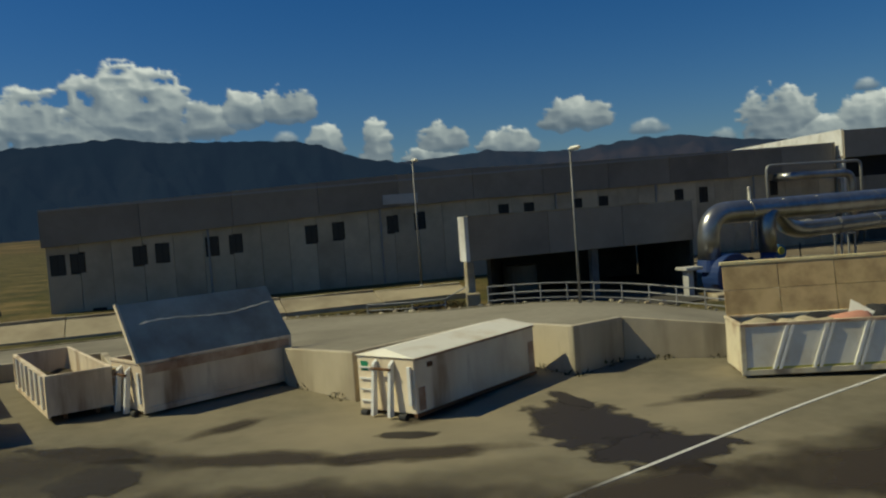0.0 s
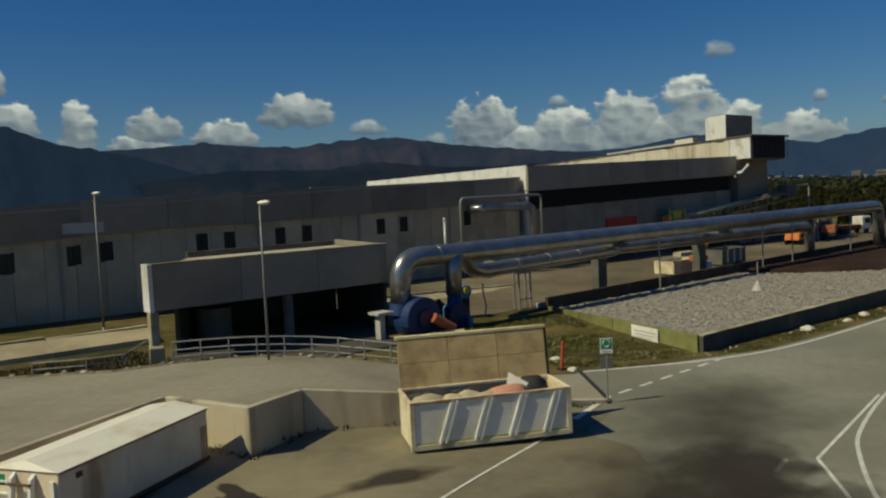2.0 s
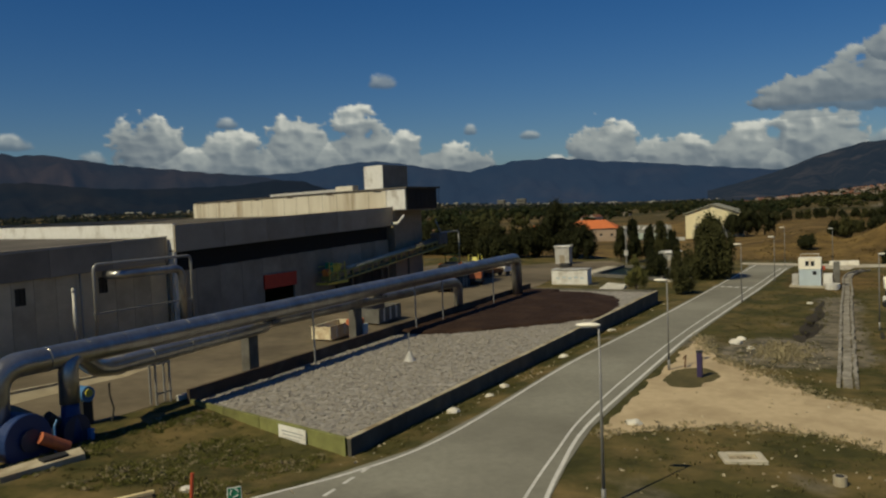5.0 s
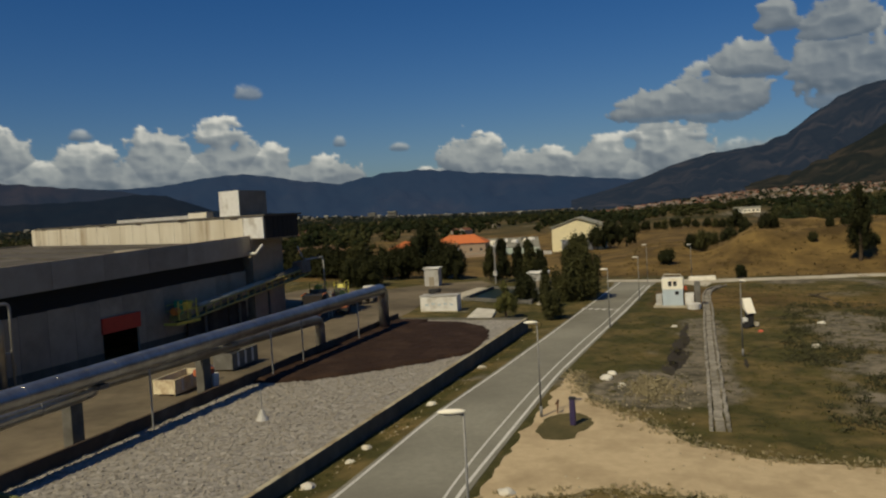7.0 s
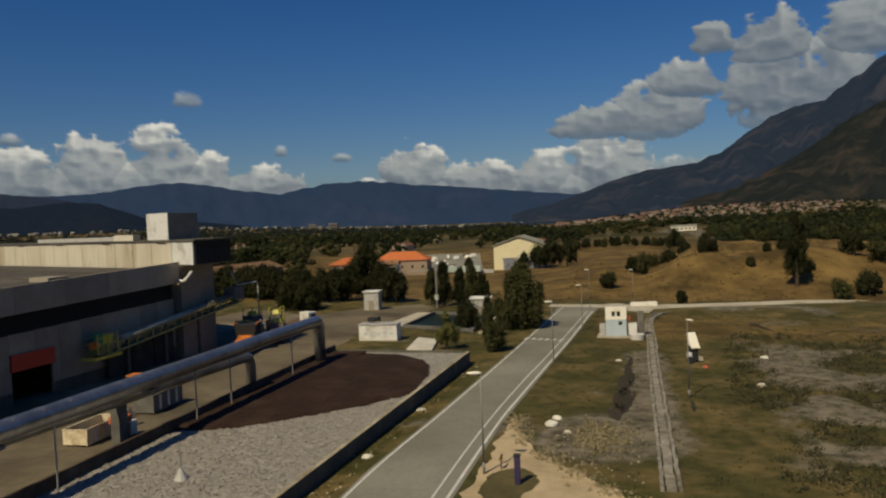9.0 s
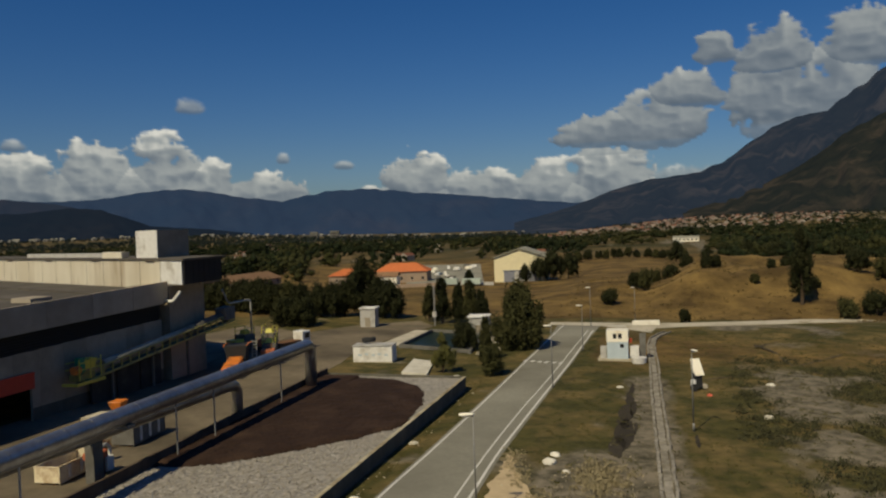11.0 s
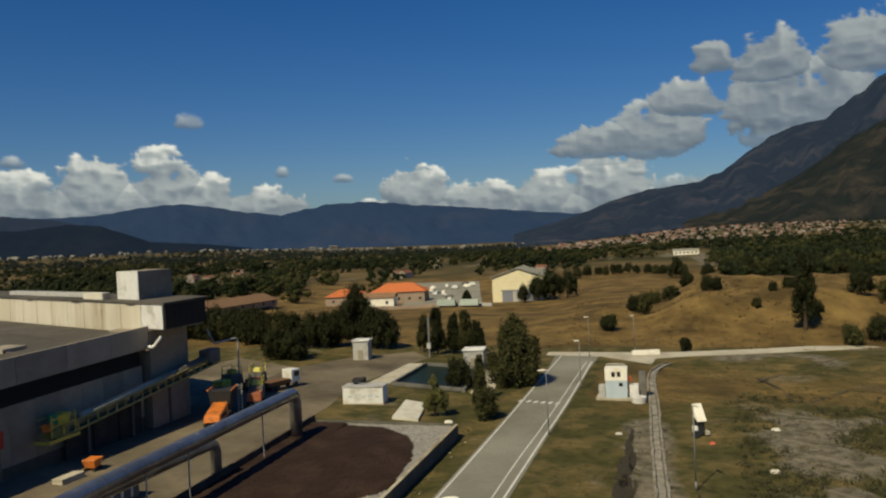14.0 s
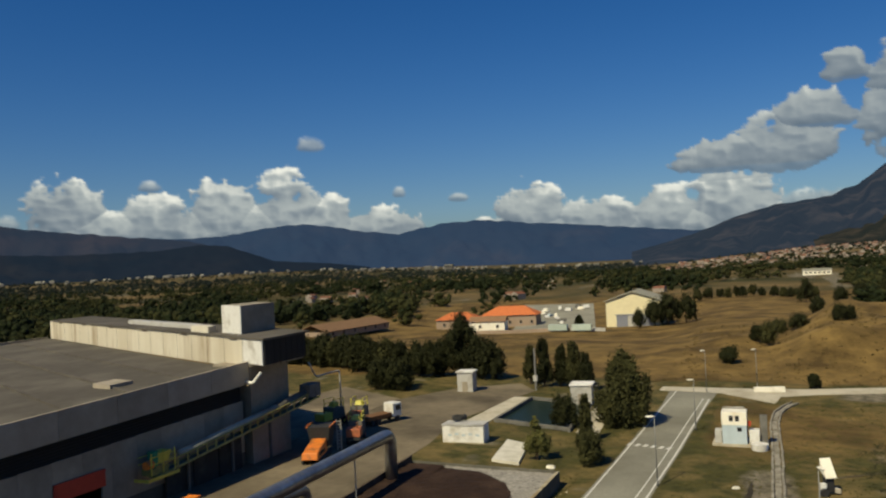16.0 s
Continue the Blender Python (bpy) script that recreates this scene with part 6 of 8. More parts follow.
for x, y, h, yaw in ((46.5, 12.9, 8.9, 20), (80.7, 16.7, 7.9, 20), (133.2, 16.9, 8.4, 20), (24.6, 41.6, 9.9, 180), (22.1, 62.0, 10.6, 180), (206, 16.5, 8.5, 30), (215, 7, 8.0, 40), (112, -0.4, 8.6, 120), (168, 15.4, 8.0, 20)):
    street_lamp(x, y, h, yaw)


# ---- bank beside the canopy ----
barrier = thing("pipe_barrier", "low white pipe barrier sloping up the weedy bank", "barrier")
BAR = [(14.6, 51.2, 1.15), (17.2, 49.9, 1.15), (19.2, 49.2, 1.2), (21.0, 49.9, 1.5)]
for k, p in enumerate(BAR[:3]):
    part("post", Geo().tube([(p[0], p[1], 0.8), (p[0], p[1], p[2] + 0.75)], 0.04, 8), WHITE_DULL, barrier)
part("rail", Geo().tube([(p[0], p[1], p[2] + 0.72 + 0.25 * (k == 3)) for k, p in enumerate(BAR)], 0.04, 8), WHITE_DULL, barrier)
part("rail", Geo().tube([(p[0], p[1], p[2] + 0.35) for p in BAR[:3]], 0.03, 8), WHITE_DULL, barrier)
block_ = solid("concrete_block", Geo().box(-0.45, -0.35, -0.2, 0.45, 0.35, 0.85), CREAM_WALL, "pale concrete block at the foot of the canopy", "block", bevel=0.06)
block_.matrix_basis = pose(20.9, 48.6, 1.3, 0, 0, -20)
rng = random.Random(41)
for k in range(46):
    u = k / 45
    q = along(EDGE, 0.62 + 0.34 * u)
    s = rng.uniform(0.08, 0.22)
    bm = bmesh.new()
    bmesh.ops.create_icosphere(bm, subdivisions=1, radius=s)
    for v in bm.verts:
        v.co *= rng.uniform(0.75, 1.2)
        v.co.z *= 0.7
    me = bpy.data.meshes.new("stone")
    bm.to_mesh(me)
    bm.free()
    me.materials.append(CONCRETE if k % 3 else CONCRETE_DARK)
    ob = new("kerb_stone", me)
    ob.matrix_basis = pose(q[0] + rng.uniform(-0.3, 0.5), q[1] + rng.uniform(0, 0.5), ramp_z(*q) + 0.05)
    tagged(ob, "rough pale stone on the verge of the ramp", "stone", "stones along the ramp")

# ---- conveyor and machines beside the plant ----
conv = thing("conveyor", "long inclined conveyor with a yellow green frame along the wall", "conveyor")
A, B = Vector((107.0, 71.2, 4.2)), Vector((142.6, 70.2, 7.6))
d = (B - A).normalized()
span = B - A
for u, v, w, paint, lab in ((0.13, 0.7, 0.42, LID, "grey half round belt cover"), (0.7, 0.99, 0.58, CONCRETE_DARK, "dark upper belt cover")):
    part("belt_cover", Geo().tube([A + span * u + Vector((0, 0, 0.95)), A + span * v + Vector((0, 0, 0.95))], w, 14), paint, conv, lab, smooth=True)
for s in (-0.65, 0.65):
    for dz, thick in ((-0.3, 0.15), (0.85, 0.11)):
        part("side_rail", Geo().tube([A + Vector((0, s, dz)), B + Vector((0, s, dz))], thick, 6), FRAME_YELLOW, conv)
for k in range(21):
    p = A.lerp(B, k / 20)
    part("frame_post", Geo().box(p.x - 0.09, p.y - 0.74, p.z - 0.3, p.x + 0.09, p.y - 0.58, p.z + 0.85), FRAME_YELLOW, conv)
part("walkway", Geo().hexa([tuple(A + Vector((0, -0.55, -0.4))), tuple(B + Vector((0, -0.55, -0.4))), tuple(B + Vector((0, 0.55, -0.4))), tuple(A + Vector((0, 0.55, -0.4))), tuple(A + Vector((0, -0.55, -0.25))), tuple(B + Vector((0, -0.55, -0.25))), tuple(B + Vector((0, 0.55, -0.25))), tuple(A + Vector((0, 0.55, -0.25)))]), CONCRETE_DARK, conv)
part("platform_edge", Geo().box(104.9, 69.9, 3.75, 110.2, 70.05, 4.1).box(104.9, 70.05, 3.75, 105.05, 72.0, 4.1), YELLOW, conv, "bright yellow platform edge")
part("tail_box", Geo().box(106.0, 70.4, 4.2, 109.0, 71.9, 5.0), OLIVE, conv, bevel=0.05)
for z in (5.5, 6.3):
    for y in (70.2, 72.0):
        part("cage_bar", Geo().box(105.7, y, z, 109.8, y + 0.1, z + 0.1), YELLOW, conv)
for x in (105.7, 107.7, 109.7):
    part("cage_post", Geo().box(x, 70.1, 4.3, x + 0.1, 70.2, 6.9), YELLOW, conv)
part("motor", Geo().tube([(105.6, 70.9, 5.5), (106.6, 70.9, 5.5)], 0.5, 14), ORANGE, conv, "orange drive motor")
part("drive_box", Geo().box(106.7, 70.6, 5.0, 107.5, 71.6, 6.9), GREEN_SIGN, conv, "green gear box", bevel=0.08)
part("hopper", Geo().hexa([(107.6, 70.7, 5.4), (109.2, 70.7, 5.4), (109.2, 71.8, 5.4), (107.6, 71.8, 5.4), (107.3, 70.5, 6.6), (109.6, 70.5, 6.6), (109.6, 72.0, 6.6), (107.3, 72.0, 6.6)]), YELLOW, conv)
part("head_box", Geo().box(139.4, 69.3, 7.6, 142.6, 71.2, 9.6), CONCRETE_DARK, conv, bevel=0.05)
for x, z in ((114, 5.2), (123, 6.2), (132, 7.2)):
    part("leg", Geo().box(x - 0.15, 71.6, -1, x + 0.15, 71.9, z), CONCRETE_DARK, conv)
for k, x in enumerate((110.5, 115.6, 120.8)):
    # screens much darker than the wall panels behind them
    g = solid("wall_screen", Geo().box(x, 72.2, ground_z(x, 72), x + 4.9, 72.5, 4.0 + 0.3 * k), SCREEN_DARK, "dark push wall panel", "wall panel", "push wall", bevel=0.03)


def machine(x, y, yaw, body, top, seed, label):
    """A processing machine: wheeled chassis, dark body, engine box, caged platform, ladder and hood."""
    ob = thing("processing_machine", label, "machine", pose(x, y, ground_z(x, y) + 0.04, 0, 0, yaw), "machines on the apron")
    part("chassis", Geo().box(-3.2, -1.1, 0.7, 3.2, 1.1, 1.2), BLACK, ob, bevel=0.04)
    part("body", Geo().hexa([(-2.8, -1.1, 1.2), (0.6, -1.1, 1.2), (0.6, 1.1, 1.2), (-2.8, 1.1, 1.2), (-2.4, -1.15, 3.0), (0.6, -1.15, 3.2), (0.6, 1.15, 3.2), (-2.4, 1.15, 3.0)]), CONCRETE_DARK, ob, bevel=0.05)
    engine = part("engine_box", Geo().box(0.7, -1.1, 1.2, 3.0, 1.1, 2.5), body, ob, bevel=0.08)
    for k in range(4):
        part("vent_slat", Geo().box(0.95 + 0.5 * k, -1.14, 1.5, 1.25 + 0.5 * k, -1.102, 2.2), BLACK, engine)
    part("exhaust", Geo().tube([(2.4, 0.6, 2.5), (2.4, 0.6, 3.5)], 0.1, 8), RUST, engine)
    for sx in (-2.3, 2.2):
        for sy in (-1.15, 0.8):
            wheel = part("wheel", Geo().tube([(sx, sy, 0.55), (sx, sy + 0.35, 0.55)], 0.55, 16), BLACK, ob)
            part("rim", Geo().tube([(sx, sy - 0.02, 0.55), (sx, sy + 0.37, 0.55)], 0.26, 10), body, wheel)
    for sx in (-2.3, 0.4):
        for sy in (-1.05, 1.05):
            part("cage_post", Geo().box(sx - 0.06, sy - 0.06, 3.0, sx + 0.06, sy + 0.06, 4.5), top, ob)
    for sy in (-1.05, 1.05):
        for z in (3.7, 4.45):
            part("cage_rail", Geo().box(-2.36, sy - 0.05, z, 0.46, sy + 0.05, z + 0.1), top, ob)
    part("hood", Geo().hexa([(-1.6, -0.7, 3.2), (-0.2, -0.7, 3.2), (-0.2, 0.7, 3.2), (-1.6, 0.7, 3.2), (-1.4, -0.5, 3.95), (-0.5, -0.5, 3.95), (-0.5, 0.5, 3.95), (-1.4, 0.5, 3.95)]), top, ob, bevel=0.05)
    for sy in (-0.25, 0.25):
        part("ladder_rail", Geo().box(-3.0, sy - 0.04, 0.4, -2.9, sy + 0.04, 3.2), top, ob)
    for k in range(6):
        part("rung", Geo().box(-2.98, -0.21, 0.7 + 0.42 * k, -2.92, 0.21, 0.75 + 0.42 * k), top, ob)
    return ob


machine(145.2, 64.8, 200, ORANGE_DULL, YELLOW, 1, "rust orange machine with a yellow caged top on the apron")
machine(155, 75.0, 170, YELLOW, YELLOW, 2, "olive and yellow screening machine near the stair tower")
machine(157.5, 71.0, 190, ORANGE_DULL, YELLOW, 3, "rust orange and yellow screen beside the wall")


def shredder(x, y, yaw, label):
    """A crawler shredder: long sloping engine hood, black feed hopper and a pale lattice ladder."""
    ob = thing("shredder", label, "shredder", pose(x, y, ground_z(x, y) + 0.04, 0, 0, yaw), "machines on the apron")
    hood = part("engine_hood", Geo().hexa([(-4.6, -1.2, 0.7), (1.2, -1.2, 0.7), (1.2, 1.2, 0.7), (-4.6, 1.2, 0.7), (-4.4, -1.1, 1.7), (1.2, -1.1, 2.6), (1.2, 1.1, 2.6), (-4.4, 1.1, 1.7)]), ORANGE, ob, bevel=0.12)
    for k in range(4):
        part("vent_slat", Geo().box(-3.4 + 0.8 * k, -1.24, 1.1, -2.9 + 0.8 * k, -1.17, 1.6), BLACK, hood)
    for sy in (-1.35, 0.85):
        part("track", Geo().box(-4.2, sy, 0, 4.2, sy + 0.5, 0.7), BLACK, ob, bevel=0.2)
    part("feed_hopper", Geo().hexa([(1.3, -1.2, 1.2), (4.4, -1.2, 1.2), (4.4, 1.2, 1.2), (1.3, 1.2, 1.2), (0.9, -1.7, 4.2), (4.9, -1.7, 4.2), (4.9, 1.7, 4.2), (0.9, 1.7, 4.2)]), BLACK, ob, "black feed hopper")
    part("hopper_rim", Geo().box(0.8, -1.8, 4.2, 5.0, -1.65, 4.4).box(0.8, 1.65, 4.2, 5.0, 1.8, 4.4), ORANGE, ob)
    for sy in (-2.6, -1.95):
        part("ladder_rail", Geo().box(4.6, sy, 0, 4.75, sy + 0.12, 4.6), GALV, ob)
    for k in range(9):
        part("rung", Geo().box(4.62, -2.48, 0.4 + 0.48 * k, 4.73, -1.96, 0.55 + 0.48 * k), GALV, ob)
    return ob


shredder(133.6, 64.9, 17, "orange crawler shredder with a black hopper on the apron")


def truck(x, y, yaw, label, paint):
    ob = thing("truck", label, "truck", pose(x, y, ground_z(x, y) + 0.04, 0, 0, yaw))
    cabn = part("cab", Geo().box(1.6, -1.2, 0.8, 3.8, 1.2, 3.2), paint, ob, bevel=0.12)
    part("windscreen", Geo().box(3.802, -1.0, 1.9, 3.83, 1.0, 2.9).box(2.3, -1.22, 1.9, 3.5, -1.202, 2.8), WINDOW, cabn)
    part("chassis", Geo().box(-4, -0.6, 0.7, 1.6, 0.6, 1.0), BLACK, ob)
    part("bed", Geo().box(-4.2, -1.2, 1.0, 1.4, 1.2, 1.7), RUST, ob, bevel=0.04)
    for sx in (-3, -1.8, 2.7):
        for sy in (-1.2, 0.9):
            part("wheel", Geo().tube([(sx, sy, 0.5), (sx, sy + 0.3, 0.5)], 0.5, 16), BLACK, ob)
    return ob


truck(159.5, 67.4, -20, "white cab truck with a rusty flat bed", WHITE)
gp = thing("green_pipe_rig", "thin white bent vent pipe above a yellow machine", "pipe", pose(150, 72, ground_z(150, 72)))
part("pipe", Geo().tube([(-3, 2, 12)] + bend((-3, 2, 12), (-1, 2, 9.4), (3, 2, 9.4), 0.8) + bend((-1, 2, 9.4), (7, 2, 9.4), (7, 2, 3), 0.8) + [(7, 2, 0.2)], 0.14, 10), WHITE_DULL, gp, smooth=True)


def bin_open(x, y, yaw, L, W, H, paint, label):
    ob = thing("open_bin", label, "waste bin", pose(x, y, ground_z(x, y) + 0.04, 0, 0, yaw), "open bins on the apron")
    ribbed(ob, L, W, H, paint, 0.0, 3)
    return ob


bin_open(81.2, 53.2, 4, 6.0, 2.4, 1.5, CREAM_LIGHT, "low cream open bin beside the bed")
bin_open(93.6, 54.6, 4, 6.2, 2.4, 1.9, CONCRETE_DARK, "grey open bin full of scrap")
for i, (x, y, z, s) in enumerate([(95, 55.6, 1.9, 0.8), (96.6, 55.8, 2.0, 0.9), (98.4, 55.6, 1.9, 0.8), (83, 54.4, 1.2, 0.8), (85.4, 54.3, 1.2, 0.9), (100.8, 57, 0.4, 0.8), (92.2, 57, 0.6, 0.9)]):
    g = Geo()
    rng = random.Random(i)
    for k in range(9):
        g.box(-s * 0.6, -0.1, -0.06, s * 0.6, 0.1, 0.06, pose(rng.uniform(-s, s) * 0.5, rng.uniform(-s, s) * 0.5, rng.uniform(0, s) * 0.5, rng.uniform(-50, 50), rng.uniform(-50, 50), rng.uniform(0, 180)))
    ob = solid("scrap_heap", g, (RUST, EARTH, CONCRETE_DARK)[i % 3], "rusty heap of mixed scrap", "scrap", "scrap heaps")
    ob.matrix_basis = pose(x, y, ground_z(x, y) + z * 0.5)
tub = thing("tipping_skip", "small orange tipping skip on a dark frame beside the wall", "skip", pose(107.6, 66.4, ground_z(107, 66) + 0.04, 0, 0, 8))
part("tub", Geo().hexa([(-0.6, -0.6, 0.35), (0.6, -0.6, 0.35), (0.6, 0.6, 0.35), (-0.6, 0.6, 0.35), (-1.0, -0.8, 1.35), (1.1, -0.8, 1.35), (1.1, 0.8, 1.35), (-1.0, 0.8, 1.35)]), ORANGE, tub, bevel=0.05)
part("frame", Geo().box(-0.8, -0.65, 0, 0.9, -0.5, 0.34).box(-0.8, 0.5, 0, 0.9, 0.65, 0.34), BLACK, tub)
pallet = thing("pallet_stack", "stack of pale boards lying beside the wall", "boards", pose(103.4, 66.3, ground_z(103, 66) + 0.04, 0, 0, -3))
for k in range(4):
    part("board", Geo().box(-1.7, -0.7 + 0.02 * (k % 2), 0.15 * k, 1.7, 0.7, 0.15 * k + 0.13), PALE, pallet)
spool = thing("concrete_hoop", "pale round end of a pipe lying by the kerb", "pipe piece", pose(88.6, 54.2, ground_z(88, 54) + 0.9))
part("hoop", Geo().tube([(0.75 * math.cos(a), 0, 0.75 * math.sin(a)) for a in (k * math.pi / 10 for k in range(21))], 0.16, 8, False), WHITE_DULL, spool)
box = thing("fuel_drum", "orange machine head with a white box beside the support", "equipment", pose(84.4, 52.0, ground_z(84, 52) + 0.04))
part("frame", Geo().box(-0.6, -0.5, 0, 0.6, 0.5, 1.5), RUST, box)
part("hood", Geo().box(-0.9, -0.7, 1.5, 0.9, 0.7, 2.2), ORANGE_DULL, box, bevel=0.1)
part("tank", Geo().box(0.9, -0.5, 0.1, 1.9, 0.4, 1.4), WHITE, box, bevel=0.05)

# ---- tank, basin, cabinets ----
tank = thing("water_tank", "white box tank with faded pale marks", "tank", pose(150.2, 48.2, ground_z(150, 48), 0, 0, 4))
part("body", Geo().box(-1.6, -3.3, 0.1, 1.6, 3.3, 2.7), WHITE, tank, bevel=0.06)
part("roof", Geo().box(-1.7, -3.4, 2.7, 1.7, 3.4, 2.85), WHITE_DULL, tank)
part("base", Geo().box(-1.7, -3.4, -0.2, 1.7, 3.4, 0.1), CONCRETE, tank)
for k in range(5):
    part("faded_mark", Geo().box(-1.612, -2.6 + k * 1.1, 1.1 + 0.15 * (k % 2), -1.602, -2.0 + k * 1.1, 1.4 + 0.15 * (k % 2)), FADED_BLUE, tank)
tyre = thing("hose_coil", "black hose coil lying on the white tank", "hose coil", pose(151.4, 49.6, ground_z(150, 48) + 3.0))
part("coil", Geo().tube([(1.0 * math.cos(a), 1.0 * math.sin(a), 0.15 + 0.5 * a / 18) for a in (k * 0.4 for k in range(47))], 0.18, 8), BLACK, tyre)
basin = thing("settling_basin", "rectangular concrete settling basin with dark green water", "basin")
PB = [(165.4, 48.8), (189, 48.8), (185.2, 36), (160.8, 34.2)]
for a, b in zip(PB, PB[1:] + PB[:1]):
    d = (Vector(b) - Vector(a)).normalized()
    n = Vector((d.y, -d.x)) * 0.5
    part("rim", Geo().prism([a, b, (b[0] + n.x, b[1] + n.y), (a[0] + n.x, a[1] + n.y)], over(-0.3), over(0.7)), CONCRETE_DARK, basin, bevel=0.03)
part("water", Geo().prism(PB[::-1], over(-0.2), over(0.12)), POOL, basin)
part("walkway", Geo().prism([(160.0, 33.2), (186, 35.0), (186.6, 31.5), (160, 29.6)], over(-0.2), over(0.12)), PALE, basin)
part("walkway", Geo().prism([(164.0, 49.6), (191, 49.7), (191, 53), (163.4, 53.8)], over(-0.2), over(0.12)), PALE, basin)
slab = flat("concrete_pad", [(138.0, 36.0), (138.9, 40.2), (151.6, 41.9), (149.4, 37.9)], PAD, 0.4, "bright white concrete pad", "pad")
for x, y, s, h, lab in ((196.5, 65.2, 1.7, 4.4, "pale grey service cabinet with an overhanging flat roof"), (187.4, 38.0, 2.0, 4.0, "pale service cabinet beside the basin")):
    c = thing("service_cabinet", lab, "cabinet", pose(x, y, ground_z(x, y), 0, 0, 5), "service cabinets")
    part("body", Geo().box(-s, -s, 0, s, s, h - 0.3), WHITE_DULL, c, bevel=0.04)
    part("roof", Geo().box(-s - 0.25, -s - 0.25, h - 0.3, s + 0.25, s + 0.25, h), WHITE, c, bevel=0.04)
    part("door", Geo().box(-s - 0.03, -0.6, 0.1, -s - 0.005, 0.6, 2.2), PANEL, c)
mast = thing("sampling_mast", "thin grey mast at the corner of the basin", "mast", pose(200.5, 51, ground_z(200, 51)))
part("pole", Geo().tube([(0, 0, 0), (0, 0, 9)], 0.18, 8), GALV, mast)
part("box", Geo().box(-0.4, -0.4, 2, 0.4, 0.4, 3.2), WHITE_DULL, mast)

# ---- meadow side ----
kiosk = thing("weigh_cabin", "small white weighing cabin with a dark window on a pale base", "cabin", pose(159.3, 9.0, ground_z(159, 9)))
part("base", Geo().box(-1.8, -4.6, -0.2, 2.2, 3.2, 0.35), PALE, kiosk, bevel=0.03)
part("lower", Geo().box(-1.5, -1.7, 0.35, 1.5, 1.7, 3.1), FADED_BLUE, kiosk, "pale blue lower cabin", bevel=0.04)
upper = part("upper", Geo().box(-1.55, -1.75, 3.1, 1.55, 1.75, 5.0), WHITE_BRIGHT, kiosk, "white upper cabin", bevel=0.04)
for y in (-0.7, 0.15):
    part("window", Geo().box(-1.58, y, 3.7, -1.552, y + 0.55, 4.5), WINDOW, upper)
part("hatch", Geo().box(-1.53, -1.0, 2.2, -1.502, -0.4, 2.8), WINDOW, kiosk)
part("roof_rail", Geo().tube([(-1.2, -1.4, 5.0), (-1.2, -1.4, 5.7), (-1.2, 1.4, 5.7), (-1.2, 1.4, 5.0)], 0.06, 6), WHITE, kiosk)
part("side_box", Geo().box(-0.8, -3.4, 0.35, 0.8, -2.0, 2.3), WHITE, kiosk, bevel=0.04)
part("side_box", Geo().box(-1.0, 1.8, 0.35, 0.8, 2.8, 2.2), WHITE_DULL, kiosk, bevel=0.04)
part("dark_screen", Geo().box(0.2, -4.5, 0.35, 1.6, -3.5, 4.2), CONCRETE_DARK, kiosk)
part("red_fitting", Geo().box(-0.7, -2.3, 2.9, -0.4, -1.8, 3.6), RED_POST, kiosk)
tub = solid("white_tub", Geo().tube([(0, 0, 0), (0, 0, 0.9)], [1.1, 1.2], 18), WHITE, "round white tub beside the cabin", "tub")
tub.matrix_basis = pose(156.4, 5.6, ground_z(156, 6))

ditch = thing("drain_channel", "straight stone lined drain channel through the meadow", "drain channel")
CH = [(79.0, 2.5), (100, 2.8), (131, 3.2), (155, 3.3), (176, 3.7), (186, 3.2), (193, 1.6), (197, 0.2)]
steps = 74
slabmesh = Geo().box(-0.62, -0.36, -0.12, 0.62, 0.36, 0.12).mesh("channel_slab", CHANNEL, 0.03)
curb = Geo().box(-0.64, -0.15, -0.2, 0.64, 0.15, 0.3).mesh("channel_curb", CHANNEL, 0.03)
rng = random.Random(4)
for k in range(steps):
    a, b = along(CH, k / steps), along(CH, (k + 1) / steps)
    yaw = math.degrees(math.atan2(b[1] - a[1], b[0] - a[0]))
    L = math.dist(a, b) / 1.3
    m0 = pose((a[0] + b[0]) / 2, (a[1] + b[1]) / 2, ground_z(*a), 0, 0, yaw) @ Matrix.Diagonal((L, 1, 1, 1))
    shared("slab", slabmesh, ditch, m0 @ pose(0, rng.uniform(-0.06, 0.06), rng.uniform(-0.03, 0.05), 0, 0, rng.uniform(-4, 4)))
    for s in (-0.62, 0.62):
        shared("curb_stone", curb, ditch, m0 @ pose(0, s + rng.uniform(-0.05, 0.05), rng.uniform(-0.06, 0.06), rng.uniform(-4, 4), 0, rng.uniform(-3, 3)))
post = thing("control_post", "roofed black control post with a white top and small boxes", "control post", pose(135.6, -2.2, ground_z(135, -2), 0, 0, 25))
part("body", Geo().box(-0.4, -0.5, 0.3, 0.4, 0.5, 2.3), BLACK, post, bevel=0.04)
part("pole", Geo().tube([(0.3, -0.4, 0), (0.3, -0.4, 2.4)], 0.06, 8), GALV, post)
part("hood", Geo().hexa([(-0.75, -0.65, 2.0), (0.5, -0.65, 2.6), (0.5, 0.65, 2.6), (-0.75, 0.65, 2.0), (-0.65, -0.65, 2.15), (0.65, -0.65, 4.1), (0.65, 0.65, 4.1), (-0.65, 0.65, 2.15)]), WHITE_BRIGHT, post, "white slanted hood", bevel=0.03)
part("side_box", Geo().box(-0.9, 0.7, 0.3, -0.3, 1.2, 1.5), WHITE, post, bevel=0.03)
part("wheel", Geo().tube([(-1.1, 1.0, 0.5), (-0.8, 1.0, 0.5)], 0.5, 16), BLACK, post)
part("tray", Geo().box(-0.6, -1.1, 0.2, 0.3, -0.6, 0.7), PALE, post)
